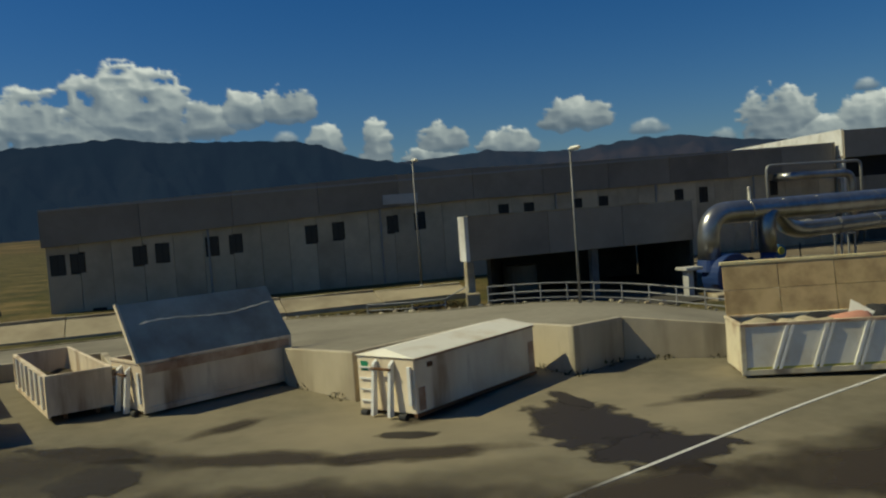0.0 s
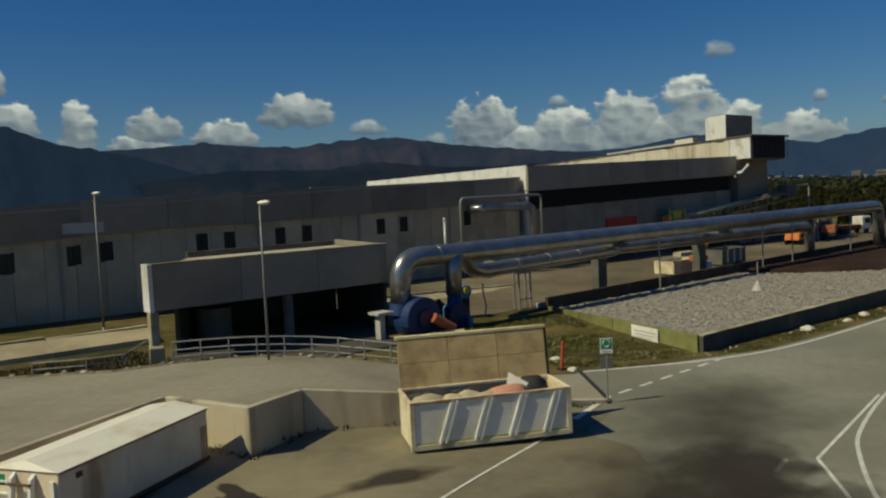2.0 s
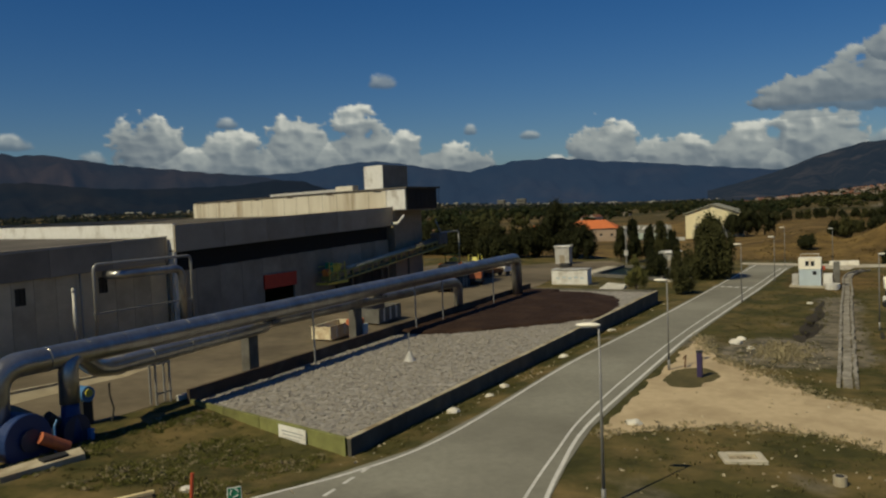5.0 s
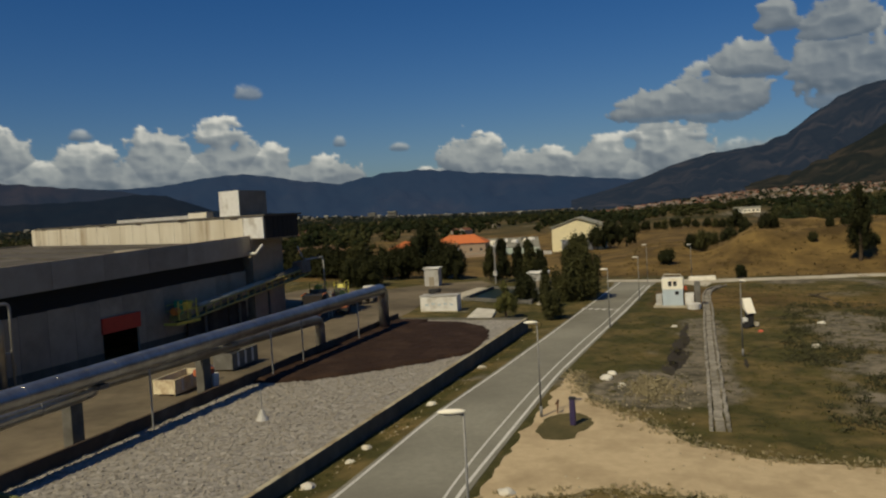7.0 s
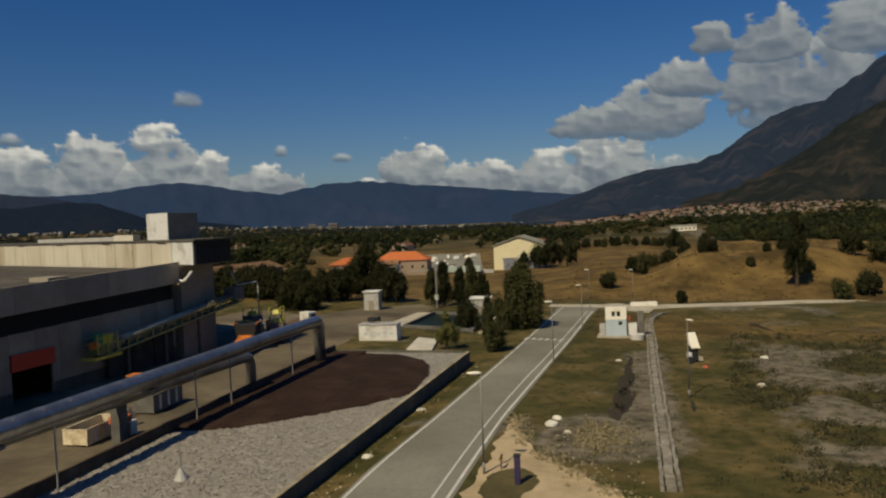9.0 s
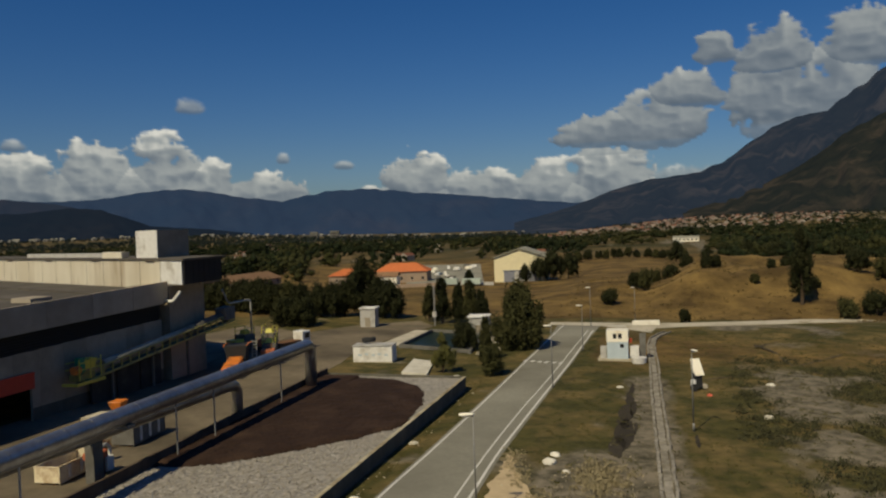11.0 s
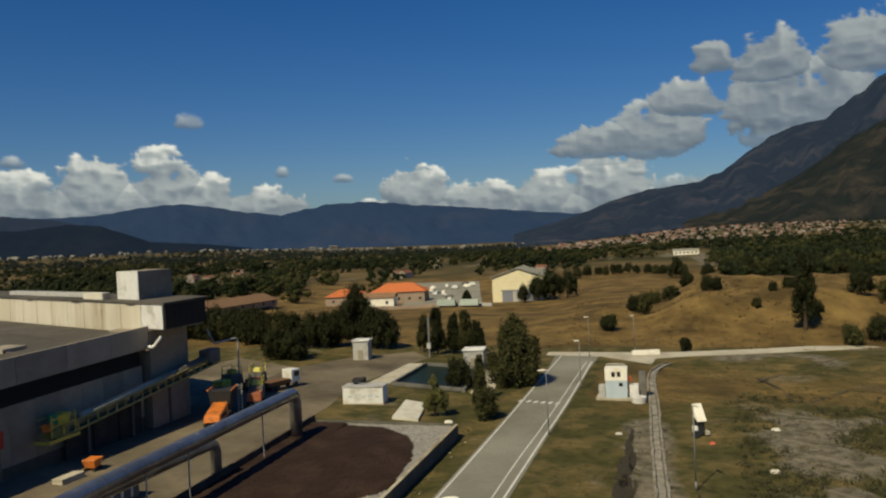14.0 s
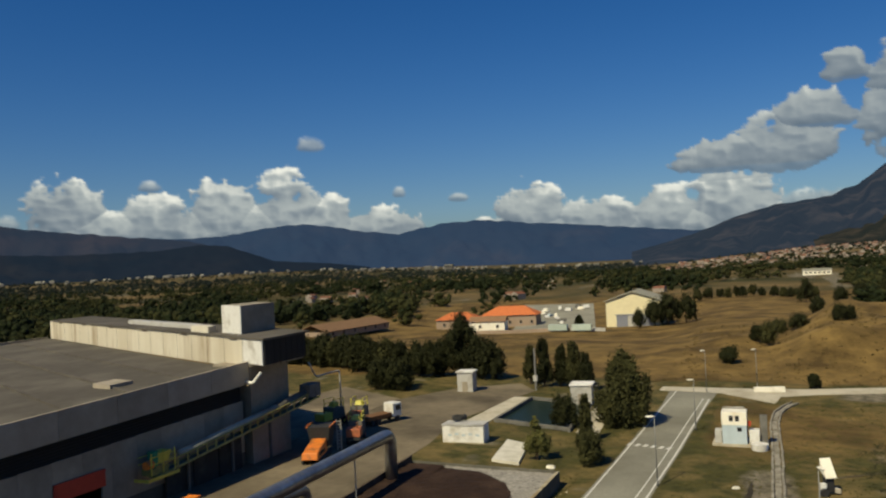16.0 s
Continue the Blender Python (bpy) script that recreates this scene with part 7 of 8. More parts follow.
tarp = solid("orange_sheet", Geo().hexa([(-0.5, -0.3, 0), (0.6, -0.3, 0), (0.6, 0.4, 0), (-0.5, 0.4, 0), (-0.3, -0.1, 0.25), (0.3, -0.1, 0.2), (0.3, 0.2, 0.2), (-0.3, 0.2, 0.25)]), RED_POST, "crumpled orange red sheet in the grass", "sheet")
tarp.matrix_basis = pose(131.8, -3.5, ground_z(131, -3))
bollard = thing("service_post", "dark purple service post with a pale collar", "post", pose(78.6, 13.7, ground_z(78, 13.7) + 0.04))
part("post", Geo().box(-0.22, -0.22, 0, 0.22, 0.22, 2.1), PURPLE, bollard, bevel=0.04)
part("cap", Geo().box(-0.26, -0.26, 2.1, 0.26, 0.26, 2.25), BLACK, bollard, bevel=0.02)
chair = thing("bent_bracket", "bent rusty bracket lying on the track edge", "bracket", pose(82.2, 15.6, ground_z(82, 15) + 0.05))
part("bar", Geo().tube([(-0.6, 0, 0.9), (0.5, 0, 1.0), (0.2, 0, 0.5), (0.0, 0, 0)], 0.07, 6), RUST, chair)
cover = thing("inspection_chamber", "square concrete inspection chamber with a sunken lid", "inspection chamber", pose(57.0, 7.7, ground_z(57, 7.7), 0, 0, 20))
part("frame", Geo().box(-0.9, -1.2, -0.2, 0.9, -0.8, 0.2).box(-0.9, 0.8, -0.2, 0.9, 1.2, 0.2).box(-0.9, -0.8, -0.2, -0.5, 0.8, 0.2).box(0.5, -0.8, -0.2, 0.9, 0.8, 0.2), PALE, cover, bevel=0.02)
part("lid", Geo().box(-0.5, -0.8, -0.1, 0.5, 0.8, 0.08), CONCRETE, cover)
pipe_end = solid("pipe_stub", Geo().tube([(0, 0, 0), (0, 0, 0.5)], 0.35, 14), CONCRETE, "short concrete pipe stub with a dark mouth", "pipe stub")
pipe_end.matrix_basis = pose(54.6, 2.6, ground_z(54, 2.6))
mouth = solid("stub_mouth", Geo().tube([(0, 0, 0), (0, 0, 0.02)], 0.24, 14), BLACK, "dark mouth cover of the concrete pipe stub", "cover")
mouth.matrix_basis = pose(54.6, 2.6, ground_z(54, 2.6) + 0.5)
barrier = solid("concrete_barrier", Geo().hexa([(-3, -0.5, 0), (3, -0.5, 0), (3, 0.5, 0), (-3, 0.5, 0), (-3, -0.2, 1.1), (3, -0.2, 1.1), (3, 0.2, 1.1), (-3, 0.2, 1.1)]), PAD, "white concrete barrier at the end of the road", "barrier", bevel=0.05)
barrier.matrix_basis = pose(209.8, 4.6, land_z(209, 4), 0, 0, -80)
rng = random.Random(12)
rock = []
for k in range(4):
    bm = bmesh.new()
    bmesh.ops.create_icosphere(bm, subdivisions=2, radius=1)
    for v in bm.verts:
        v.co = v.co * (1 + 0.35 * noise.noise(v.co * 1.4 + Vector((k * 9, 0, 0))))
        v.co.z *= 0.6
    me = bpy.data.meshes.new("stone")
    bm.to_mesh(me)
    bm.free()
    me.materials.append(PAD)
    rock.append(me)
for x, y, s in ((97, 13.2, 0.7), (99.6, 12.9, 0.55), (94.3, 11.4, 0.4), (61, 28.3, 0.5), (70, 28.0, 0.45), (84, 27.6, 0.5), (102, 27.7, 0.5), (66.5, 27.8, 0.35), (120, -9, 0.6), (140, -12, 0.6), (135, 8, 0.4), (38.2, 31.0, 0.3), (39.5, 33.5, 0.35), (138, 31.5, 0.6), (134.4, 31.8, 0.5), (133.8, 44, 0.5), (25.8, 27.6, 0.16), (62, 15.2, 0.5)):
    ob = new("stone", rock[rng.randrange(4)])
    ob.matrix_basis = pose(x, y, land_z(x, y) + 0.1 * s, 0, 0, rng.uniform(0, 360)) @ Matrix.Diagonal((s, s * rng.uniform(0.7, 1.2), s, 1))
    tagged(ob, "pale weathered stone lying in the grass", "stone", "loose stones")

# pale litter in the grass
rng = random.Random(61)
bits = Geo()
for k in range(420):
    zone = rng.random()
    if zone < 0.45:
        x, y = rng.uniform(44, 76), rng.uniform(-6, 15)
    elif zone < 0.75:
        x, y = rng.uniform(40, 130), rng.uniform(26.6, 29.0)
    else:
        x, y = rng.gauss(91, 6), rng.gauss(8.5, 2.5)
    s = rng.uniform(0.04, 0.13)
    bits.hexa([pose(x, y, land_z(x, y) + s * 0.4, rng.uniform(-30, 30), rng.uniform(-30, 30), rng.uniform(0, 180)) @ Vector(p) for p in ((-s, -s * 0.7, -s * 0.5), (s, -s * 0.6, -s * 0.5), (s * 0.9, s * 0.7, -s * 0.5), (-s * 0.8, s * 0.6, -s * 0.5), (-s * 0.6, -s * 0.5, s * 0.5), (s * 0.7, -s * 0.4, s * 0.4), (s * 0.5, s * 0.4, s * 0.5), (-s * 0.6, s * 0.5, s * 0.4))])
solid("pale_litter", bits, CONCRETE, "pale chips and litter lying in the grass", "litter", kind="stuff")

# ---- trees ----
def leaf_cloud(lobes, count, size, seed):
    """Many small leaf faces, thrown round a set of lobes (centre, radii)."""
    r = np.random.RandomState(seed)
    vol = np.array([l[1][0] * l[1][1] * l[1][2] for l in lobes]) ** 0.67
    pick = r.choice(len(lobes), count, p=vol / vol.sum())
    c = np.array([l[0] for l in lobes])[pick]
    rad = np.array([l[1] for l in lobes])[pick]
    d = r.normal(size=(count, 3))
    d /= np.linalg.norm(d, axis=1, keepdims=True)
    p = c + d * rad * (r.uniform(0.3, 1.0, (count, 1)) ** 0.45) * np.where(r.uniform(size=(count, 1)) < 0.3, 1.4, 1.0)
    u = r.normal(size=(count, 3)) * 0.6 + d * 0.5 + np.array([0, 0, 0.75])
    u /= np.linalg.norm(u, axis=1, keepdims=True)
    w = np.cross(u, d)
    w /= np.linalg.norm(w, axis=1, keepdims=True) + 1e-9
    s = size * r.uniform(0.6, 1.4, (count, 1))
    v = np.stack([p - u * s, p + w * s * 0.42, p + u * s * 1.25, p - w * s * 0.42], 1).reshape(-1, 3)
    f = np.arange(count * 4).reshape(-1, 4)
    return v, f


BALL = bmesh.new()
bmesh.ops.create_icosphere(BALL, subdivisions=1, radius=1)
BALL_V, BALL_F = np.array([tuple(v.co) for v in BALL.verts]), np.array([[v.index for v in f.verts] for f in BALL.faces])
BALL.free()


def cores(lobes, share, seed):
    """The dense, dark and ragged heart of each lobe of a crown."""
    r = np.random.RandomState(seed)
    V = [np.array(c) + BALL_V * np.array(rad) * share * r.uniform(0.55, 1.25, (len(BALL_V), 1)) for c, rad in lobes]
    F = [BALL_F + k * len(BALL_V) for k in range(len(lobes))]
    return np.concatenate(V), np.concatenate(F)


def joined(a, b):
    """Two sets of faces as one list, the second after the first."""
    return a[0].tolist() + b[0].tolist(), a[1].tolist() + (b[1] + len(a[0])).tolist()


def mesh_of(name, v, f, material):
    me = bpy.data.meshes.new(name)
    me.from_pydata(v if isinstance(v, list) else v.tolist(), [], f if isinstance(f, list) else f.tolist())
    me.materials.append(material)
    return me


def crown_lobes(shape, h, w, rng):
    """Lobes of a crown: round, upright or spreading."""
    out = []
    n = {"round": 52, "upright": 44, "conifer": 26, "bush": 40, "pine": 80}[shape]
    for k in range(n):
        a, t = rng.uniform(0, 6.28), rng.uniform(0.15, 0.97)
        if shape == "round":
            rr = w * 0.5 * math.sqrt(max(0.05, 1 - (2 * t - 0.9) ** 2)) * rng.uniform(0.2, 0.85)
            z, s = h * (0.1 + 0.76 * t), w * rng.uniform(0.17, 0.27)
        elif shape == "upright":
            rr, z, s = w * 0.35 * (1 - 0.5 * t) * rng.uniform(0.2, 1), h * (0.08 + 0.87 * t), w * rng.uniform(0.18, 0.28) * (1.1 - 0.6 * t)
        elif shape == "pine":
            t = t ** 1.25
            rr, z, s = w * 0.47 * (1.0 - t ** 2.1) * min(1, 0.55 + 2.2 * t) * rng.uniform(0.3, 1.0), h * (0.03 + 0.86 * t), w * rng.uniform(0.055, 0.1)
        elif shape == "conifer":
            rr, z, s = w * 0.5 * (1.05 - t) * rng.uniform(0.3, 0.9), h * (0.08 + 0.88 * t), w * rng.uniform(0.14, 0.24) * (1.25 - t)
        else:
            rr, z, s = w * 0.38 * (1.1 - 0.5 * t) * rng.uniform(0.2, 1), h * (0.12 + 0.64 * t), w * rng.uniform(0.16, 0.26)
        tall = {"round": 1.8, "upright": 2.4, "conifer": 1.2, "bush": 1.4, "pine": 2.4}[shape]
        s *= {"round": 0.62, "upright": 0.58, "conifer": 0.9, "bush": 0.68, "pine": 0.9}[shape]
        out.append(((rr * math.cos(a), rr * math.sin(a), z), (s, s, s * tall * rng.uniform(0.75, 1.25))))
    return out


def tree(x, y, h, w, shape, seed, label, category, material=None, leaves=2600, size=None, group=""):
    rng = random.Random(seed)
    ob = thing("bush" if shape == "bush" else "tree", label, category, pose(x, y, land_z(x, y), 0, 0, rng.uniform(0, 360)), group)
    lobes = crown_lobes(shape, h, w, rng)
    trunk = Geo().tube([(0, 0, -0.3), (0.05 * h * 0.1, 0, h * 0.3), (0, 0.03 * h * 0.2, h * 0.62), (0, 0, h * 0.85)], [0.035 * h ** 0.9, 0.027 * h ** 0.9, 0.014 * h ** 0.9, 0.02], 8)
    for c, s in lobes[:7]:
        trunk.tube([(0, 0, max(0.1, c[2] * 0.55)), (c[0] * 0.55, c[1] * 0.55, c[2] * 0.82), c], [0.012 * h ** 0.9, 0.008 * h ** 0.9, 0.015], 5)
    part("trunk", trunk, BARK, ob)
    v, f = joined(leaf_cloud(lobes, int(leaves * 1.9), 0.8 * (size or max(0.16, w * 0.035)), seed), cores(lobes, 0.55, seed))
    crown = new("crown", mesh_of("crown", v, f, material or LEAF))
    crown.parent = ob
    return ob


tree(170, 27.0, 11.6, 13.2, "pine", 1, "large dark bushy pine with upswept boughs beside the road", "tree", LEAF_B, 11000, 0.36)
for k, (x, y, h, w) in enumerate([(209, 54.6, 8.8, 4.6), (206, 50.5, 10.6, 5.6), (207.5, 47, 9.2, 4.6), (205, 43.6, 10.6, 5.2), (203, 40.6, 8.6, 4.4)]):
    tree(x, y, h, w, "upright", 20 + k, "dark upright tree behind the basin", "tree", LEAF if k % 3 else LEAF_B, 3000, 0.3, "trees behind the basin")
for k, (x, y, h, w) in enumerate([(217, 86, 8, 8), (215, 81.5, 8.6, 8), (217, 74.0, 15.6, 9.5), (216, 69.5, 10, 8), (214, 65.6, 8.6, 8.0), (217, 79, 9, 8)]):
    tree(x, y, h, w, "round", 30 + k, "tall dark tree beside the service cabinet" if h > 12 else "dense dark tree beside the service cabinet", "tree", LEAF, 4600 if h > 12 else 3000, 0.36, "trees beside the service cabinet")
for k, (x, y) in enumerate([(195.5, 85.5), (193.5, 80.5), (198, 82)]):
    tree(x, y, (8.2, 6.6, 7.4)[k], (8, 7, 7)[k], "bush", 40 + k, "broad dark round tree at the edge of the apron", "tree", LEAF, 3200, 0.32, "trees beside the apron")
tree(141.6, 34.4, 6.6, 4.4, "conifer", 6, "sparse yellow green conifer by the white pad", "tree", LEAF_C, 2000, 0.2)
tree(141.2, 26.8, 5.0, 5.2, "bush", 7, "round dark green bush at the road side", "bush", LEAF_B, 3000, 0.2)
tree(165, 36, 5.4, 6.2, "bush", 8, "dense dark bush at the basin edge", "bush", LEAF, 3000, 0.24)
tree(155, 30.4, 7.5, 3.6, "upright", 9, "slim olive sapling near the road", "tree", LEAF_B, 1800, 0.22)
tree(240, -33.2, 19.5, 8.0, "upright", 10, "tall dark tree rising from the brown mounds", "tree", LEAF, 5200, 0.34)
rng = random.Random(77)
for k in range(22):
    u = k / 21
    tree(246 - 26 * u + rng.uniform(-2, 2), 143 - 50 * u + rng.uniform(-2, 2), rng.uniform(6.5, 9.8), rng.uniform(6.5, 9), "round" if k % 3 else "bush", 100 + k, "dark tree in the belt behind the plant", "tree", LEAF if k % 5 else LEAF_B, 1900, 0.42, "tree belt behind the plant")
for k, (x, y, h, w) in enumerate([(268, 4.8, 7.4, 6.6), (272, 8, 5, 5), (244, 14, 4.5, 6), (228, -41, 5, 6), (232, -48, 6, 8), (262, -51, 7.5, 9), (258, -57, 7, 8), (280, -16, 4, 4), (268, -30, 2.6, 3), (255, -24, 2.4, 3), (279, -14, 4.5, 7), (292, -38, 4, 5), (250, -38, 3, 4), (216, -4, 3.4, 3), (285, 6, 5, 5), (300, 2, 5, 7), (310, -4, 5, 8)]):
    tree(x, y, h, w, "bush", 200 + k, "scattered dark bush on the brown slope", "bush", LEAF if k % 3 else LEAF_B, 1300, 0.3, "bushes on the brown slope")
for k, (x, y, h, w) in enumerate([(402, 47, 15, 14), (408, 40, 13, 12), (396, 52, 11, 10), (372, 80, 7, 4), (385, 57, 8, 6)]):
    tree(x, y, h, w, "round", 300 + k, "dark tree beside the yellow shed", "tree", LEAF, 1500, 0.42, "trees beside the yellow shed")

rng = random.Random(88)
for k in range(13):
    y = 47 - k * 5.4 + rng.uniform(-1.5, 1.5)
    tree(560 + rng.uniform(-12, 14), y, rng.uniform(5, 8), rng.uniform(6, 9), "bush", 320 + k, "dark bush in the hedge across the field", "bush", LEAF if k % 3 else LEAF_B, 700, 0.5, "hedge across the field")
for k, (x, y, h, w) in enumerate([(469, -35, 11, 9), (463, -26, 9, 8), (421, -14, 8, 7), (500, -12, 12, 11), (468, -47, 12, 11), (452, -58, 13, 12), (438, -70, 13, 12), (470, -78, 12, 12), (428, -82, 13, 13)]):
    tree(x, y, h, w, "round", 340 + k, "dark tree standing behind the brown mounds", "tree", LEAF, 1100, 0.5, "trees behind the mounds")

# ---- far woods, scrub and tufts ----
def open_land(x, y, rad, az):
    """Places with no woods: plant, mounds, the yard of the houses, single fields."""
    if x < 232 or (x < 345 and y < 30) or (rad < 430 and az < 75) or (300 < x < 600 and 30 < y < 165) or (325 < x < 400 and 160 < y < 215):
        return True
    if (245 < x < 330 and 75 < y < 150) or (-4.5 < az < 6 and rad < 640):
        return True
    if (10.5 < az < 16.5 and 600 < rad < 1120) or (19 < az < 23 and 430 < rad < 760) or (27 < az < 34 and 560 < rad < 930) or (38 < az < 43 and 700 < rad < 1200):
        return noise.noise((x * 0.03, y * 0.03, 31)) < 0.28
    return (-3.2 < az < 4.5 and 640 < rad < 800 and y < 30 + 0.05 * x) or (-3.8 < az < -0.6 and 640 < rad < 900)


r = np.random.RandomState(3)
vs, fs, off = [[], [], []], [[], [], []], [0, 0, 0]
made = 0
while made < 11500:
    az, rad = r.uniform(-16, 70), 300 + 1900 * r.uniform() ** 1.3
    x, y = rad * math.cos(radians(az)), rad * math.sin(radians(az))
    if open_land(x, y, rad, az) or (az < 7.5 and rad > 1080 and r.uniform() > 0.4) or (rad > 1750 and r.uniform() > 0.4):
        continue
    # fields lie across the line of sight between belts of trees
    belts = noise.noise((x * 0.005, y * 0.0032, 21)) + 0.45 * noise.noise((x * 0.03, y * 0.025, 5))
    if belts < (-0.1 if rad < 1000 else -0.2) and az > -5 and r.uniform() > 0.07:
        continue
    h = r.uniform(4.5, 10.5) * r.uniform(0.65, 1.25) * (0.8 if rad > 1000 else 1) * (0.75 if az < 8 and rad > 950 else 1)
    w = h ** 0.6 * 2.3 * r.uniform(0.7, 1.25) * (1.0 + 0.5 * (rad > 900))
    q = 220 if rad < 520 else 100 if rad < 800 else 40 if rad < 1200 else 14
    z = land_z(x, y)
    lobes = [((x + r.normal() * w * 0.24, y + r.normal() * w * 0.24, z + h * t), (w * 0.34, w * 0.34, h * 0.25)) for t in (0.26, 0.44, 0.62, 0.77)]
    near = rad < 800
    v, f = leaf_cloud(lobes if near else lobes[1:], q, (0.5 if rad < 520 else 0.65 if rad < 800 else 0.9) * (w / 8), int(r.randint(1 << 30)))
    # beyond about 1250 m trees take the colour with haze painted in
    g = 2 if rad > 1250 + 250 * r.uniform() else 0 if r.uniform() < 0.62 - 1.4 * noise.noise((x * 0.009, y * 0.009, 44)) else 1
    cv, cf = cores(lobes if near else lobes[1::2], 0.78, made)
    vs[g] += v.tolist() + cv.tolist()
    fs[g] += (f + off[g]).tolist() + (cf + off[g] + len(v)).tolist()
    off[g] += len(v) + len(cv)
    made += 1
for g, (m_, lab) in enumerate(((FAR_LEAF, "dark green woods spread over the valley floor"), (FAR_LEAF_B, "olive green trees scattered through the valley woods"), (FAR_LEAF_HAZE, "hazy distant woods below the mountains"))):
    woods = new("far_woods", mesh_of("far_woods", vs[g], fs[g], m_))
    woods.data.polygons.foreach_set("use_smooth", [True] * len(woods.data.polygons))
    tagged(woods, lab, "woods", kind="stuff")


def scatter(name, n, region, height, width, leaves, size, material, label, category, seed):
    """Low plants thrown over a region, as one mesh."""
    rs = np.random.RandomState(seed)
    V, F, o, k = [], [], 0, 0
    tries = 0
    while k < n and tries < n * 30:
        tries += 1
        x, y = region(rs)
        if x is None:
            continue
        h, w = height * rs.uniform(0.5, 1.3), width * rs.uniform(0.5, 1.3)
        z = land_z(x, y)
        v, f = leaf_cloud([((x, y, z + h * 0.35), (w * 0.5, w * 0.5, h * 0.5)), ((x + w * 0.3 * rs.normal(), y + w * 0.3 * rs.normal(), z + h * 0.3), (w * 0.35, w * 0.35, h * 0.4))], leaves, size, int(rs.randint(1 << 30)))
        V.append(v)
        F.append(f + o)
        o += len(v)
        k += 1
    return tagged(new(name, mesh_of(name, np.concatenate(V), np.concatenate(F), material)), label, category, kind="stuff")


def scrub_region(rs):
    x, y = rs.uniform(80, 165), rs.uniform(-44, -4)
    n = 0.1 - noise.noise((x * 0.1, y * 0.1, 17)) - 0.6 * noise.noise((x * 0.31, y * 0.31, 18))
    return (x, y) if n > 0.02 and y < -4.5 - abs(x - 105) * 0.06 else (None, None)


def meadow_region(rs):
    x, y = rs.uniform(40, 200), rs.uniform(-45, 16)
    inside = False
    for (xa, ya), (xb, yb) in zip(TRACK, TRACK[1:] + TRACK[:1]):
        if (ya > y) != (yb > y) and x < (xb - xa) * (y - ya) / (yb - ya) + xa:
            inside = not inside
    if inside or (78 < x < 196 and abs(y - 3.4) < 1.4) or math.dist((x, y), (157, 9)) < 5 or y > 15 or (x < 52 and y > 10):
        return None, None
    return x, y


def verge_region(rs):
    if rs.uniform() < 0.6:
        x, y = rs.uniform(50, 135), rs.uniform(27, 29.3)
    elif rs.uniform() < 0.7:
        x, y = rs.uniform(38, 53), rs.uniform(31, 46)
        if x > 48.6 + (y - 29.8) * 0.27 or x < 36 + max(0, 34 - y):
            return None, None
    else:
        x, y = rs.uniform(133, 165), rs.uniform(26, 34)
    return x, y


def straw_region(rs):
    return 93 + rs.normal() * 2.6, 8.4 + rs.normal() * 1.1


def track_edge_region(rs):
    i = rs.randint(len(TRACK) - 1)
    (xa, ya), (xb, yb) = TRACK[i], TRACK[i + 1]
    u = rs.uniform()
    x, y = xa + (xb - xa) * u + rs.normal() * 0.7, ya + (yb - ya) * u + rs.normal() * 0.7
    return (x, y) if y > -38 and rs.uniform() < math.dist((xa, ya), (xb, yb)) / 12 else (None, None)


scatter("edge_grass", 700, track_edge_region, 0.22, 0.5, 14, 0.1, STRAW, "pale dead tufts along the edge of the track", "grass", 37)
scatter("scrub", 1000, scrub_region, 0.75, 1.5, 40, 0.13, SCRUB, "grey green scrub on rough stony ground", "scrub", 31)
scatter("grass_tufts", 4200, meadow_region, 0.16, 0.9, 12, 0.09, TUFT, "short dry grass tufts in the meadow", "grass", 32)
scatter("grass_tufts", 1300, verge_region, 0.12, 0.6, 22, 0.05, TUFT, "weedy grass tufts along the verge and bed", "grass", 33)
scatter("dry_grass", 260, straw_region, 0.45, 0.9, 14, 0.14, STRAW, "bleached dead grass beside the track", "grass", 34)
scatter("slope_grass", 700, lambda rs: (rs.uniform(222, 330), rs.uniform(-70, 28)), 0.5, 1.6, 9, 0.25, STRAW_BROWN, "brown dry grass on the mounds", "grass", 35)
scatter("slope_weeds", 60, lambda rs: (rs.uniform(214, 250), rs.uniform(-60, 40)), 0.5, 2.4, 22, 0.2, STRAW_BROWN, "weeds along the foot of the mounds", "weeds", 36)


# ---- houses and shed across the field ----
def gable(L, W, H, R, over_=0.5):
    """Roof with two slopes over a plan of L by W, eaves at H, ridge R higher, along x."""
    a = [(-over_, -over_, H), (L + over_, -over_, H), (L + over_, W + over_, H), (-over_, W + over_, H), (-over_, W / 2, H + R), (L + over_, W / 2, H + R)]
    return Geo().add(a + [(p[0], p[1], p[2] + 0.25) for p in a], [(0, 4, 5, 1), (3, 2, 5, 4), (6, 7, 11, 10), (9, 10, 11, 8), (0, 1, 7, 6), (2, 3, 9, 8), (0, 6, 10, 4), (4, 10, 9, 3), (1, 5, 11, 7), (5, 2, 8, 11)])


def hip(L, W, H, R, o=0.7):
    a = [(-o, -o, H), (L + o, -o, H), (L + o, W + o, H), (-o, W + o, H), (W * 0.45, W / 2, H + R), (L - W * 0.45, W / 2, H + R)]
    return Geo().add(a, [(0, 1, 5, 4), (2, 3, 4, 5), (1, 2, 5), (3, 0, 4), (0, 3, 2, 1)])


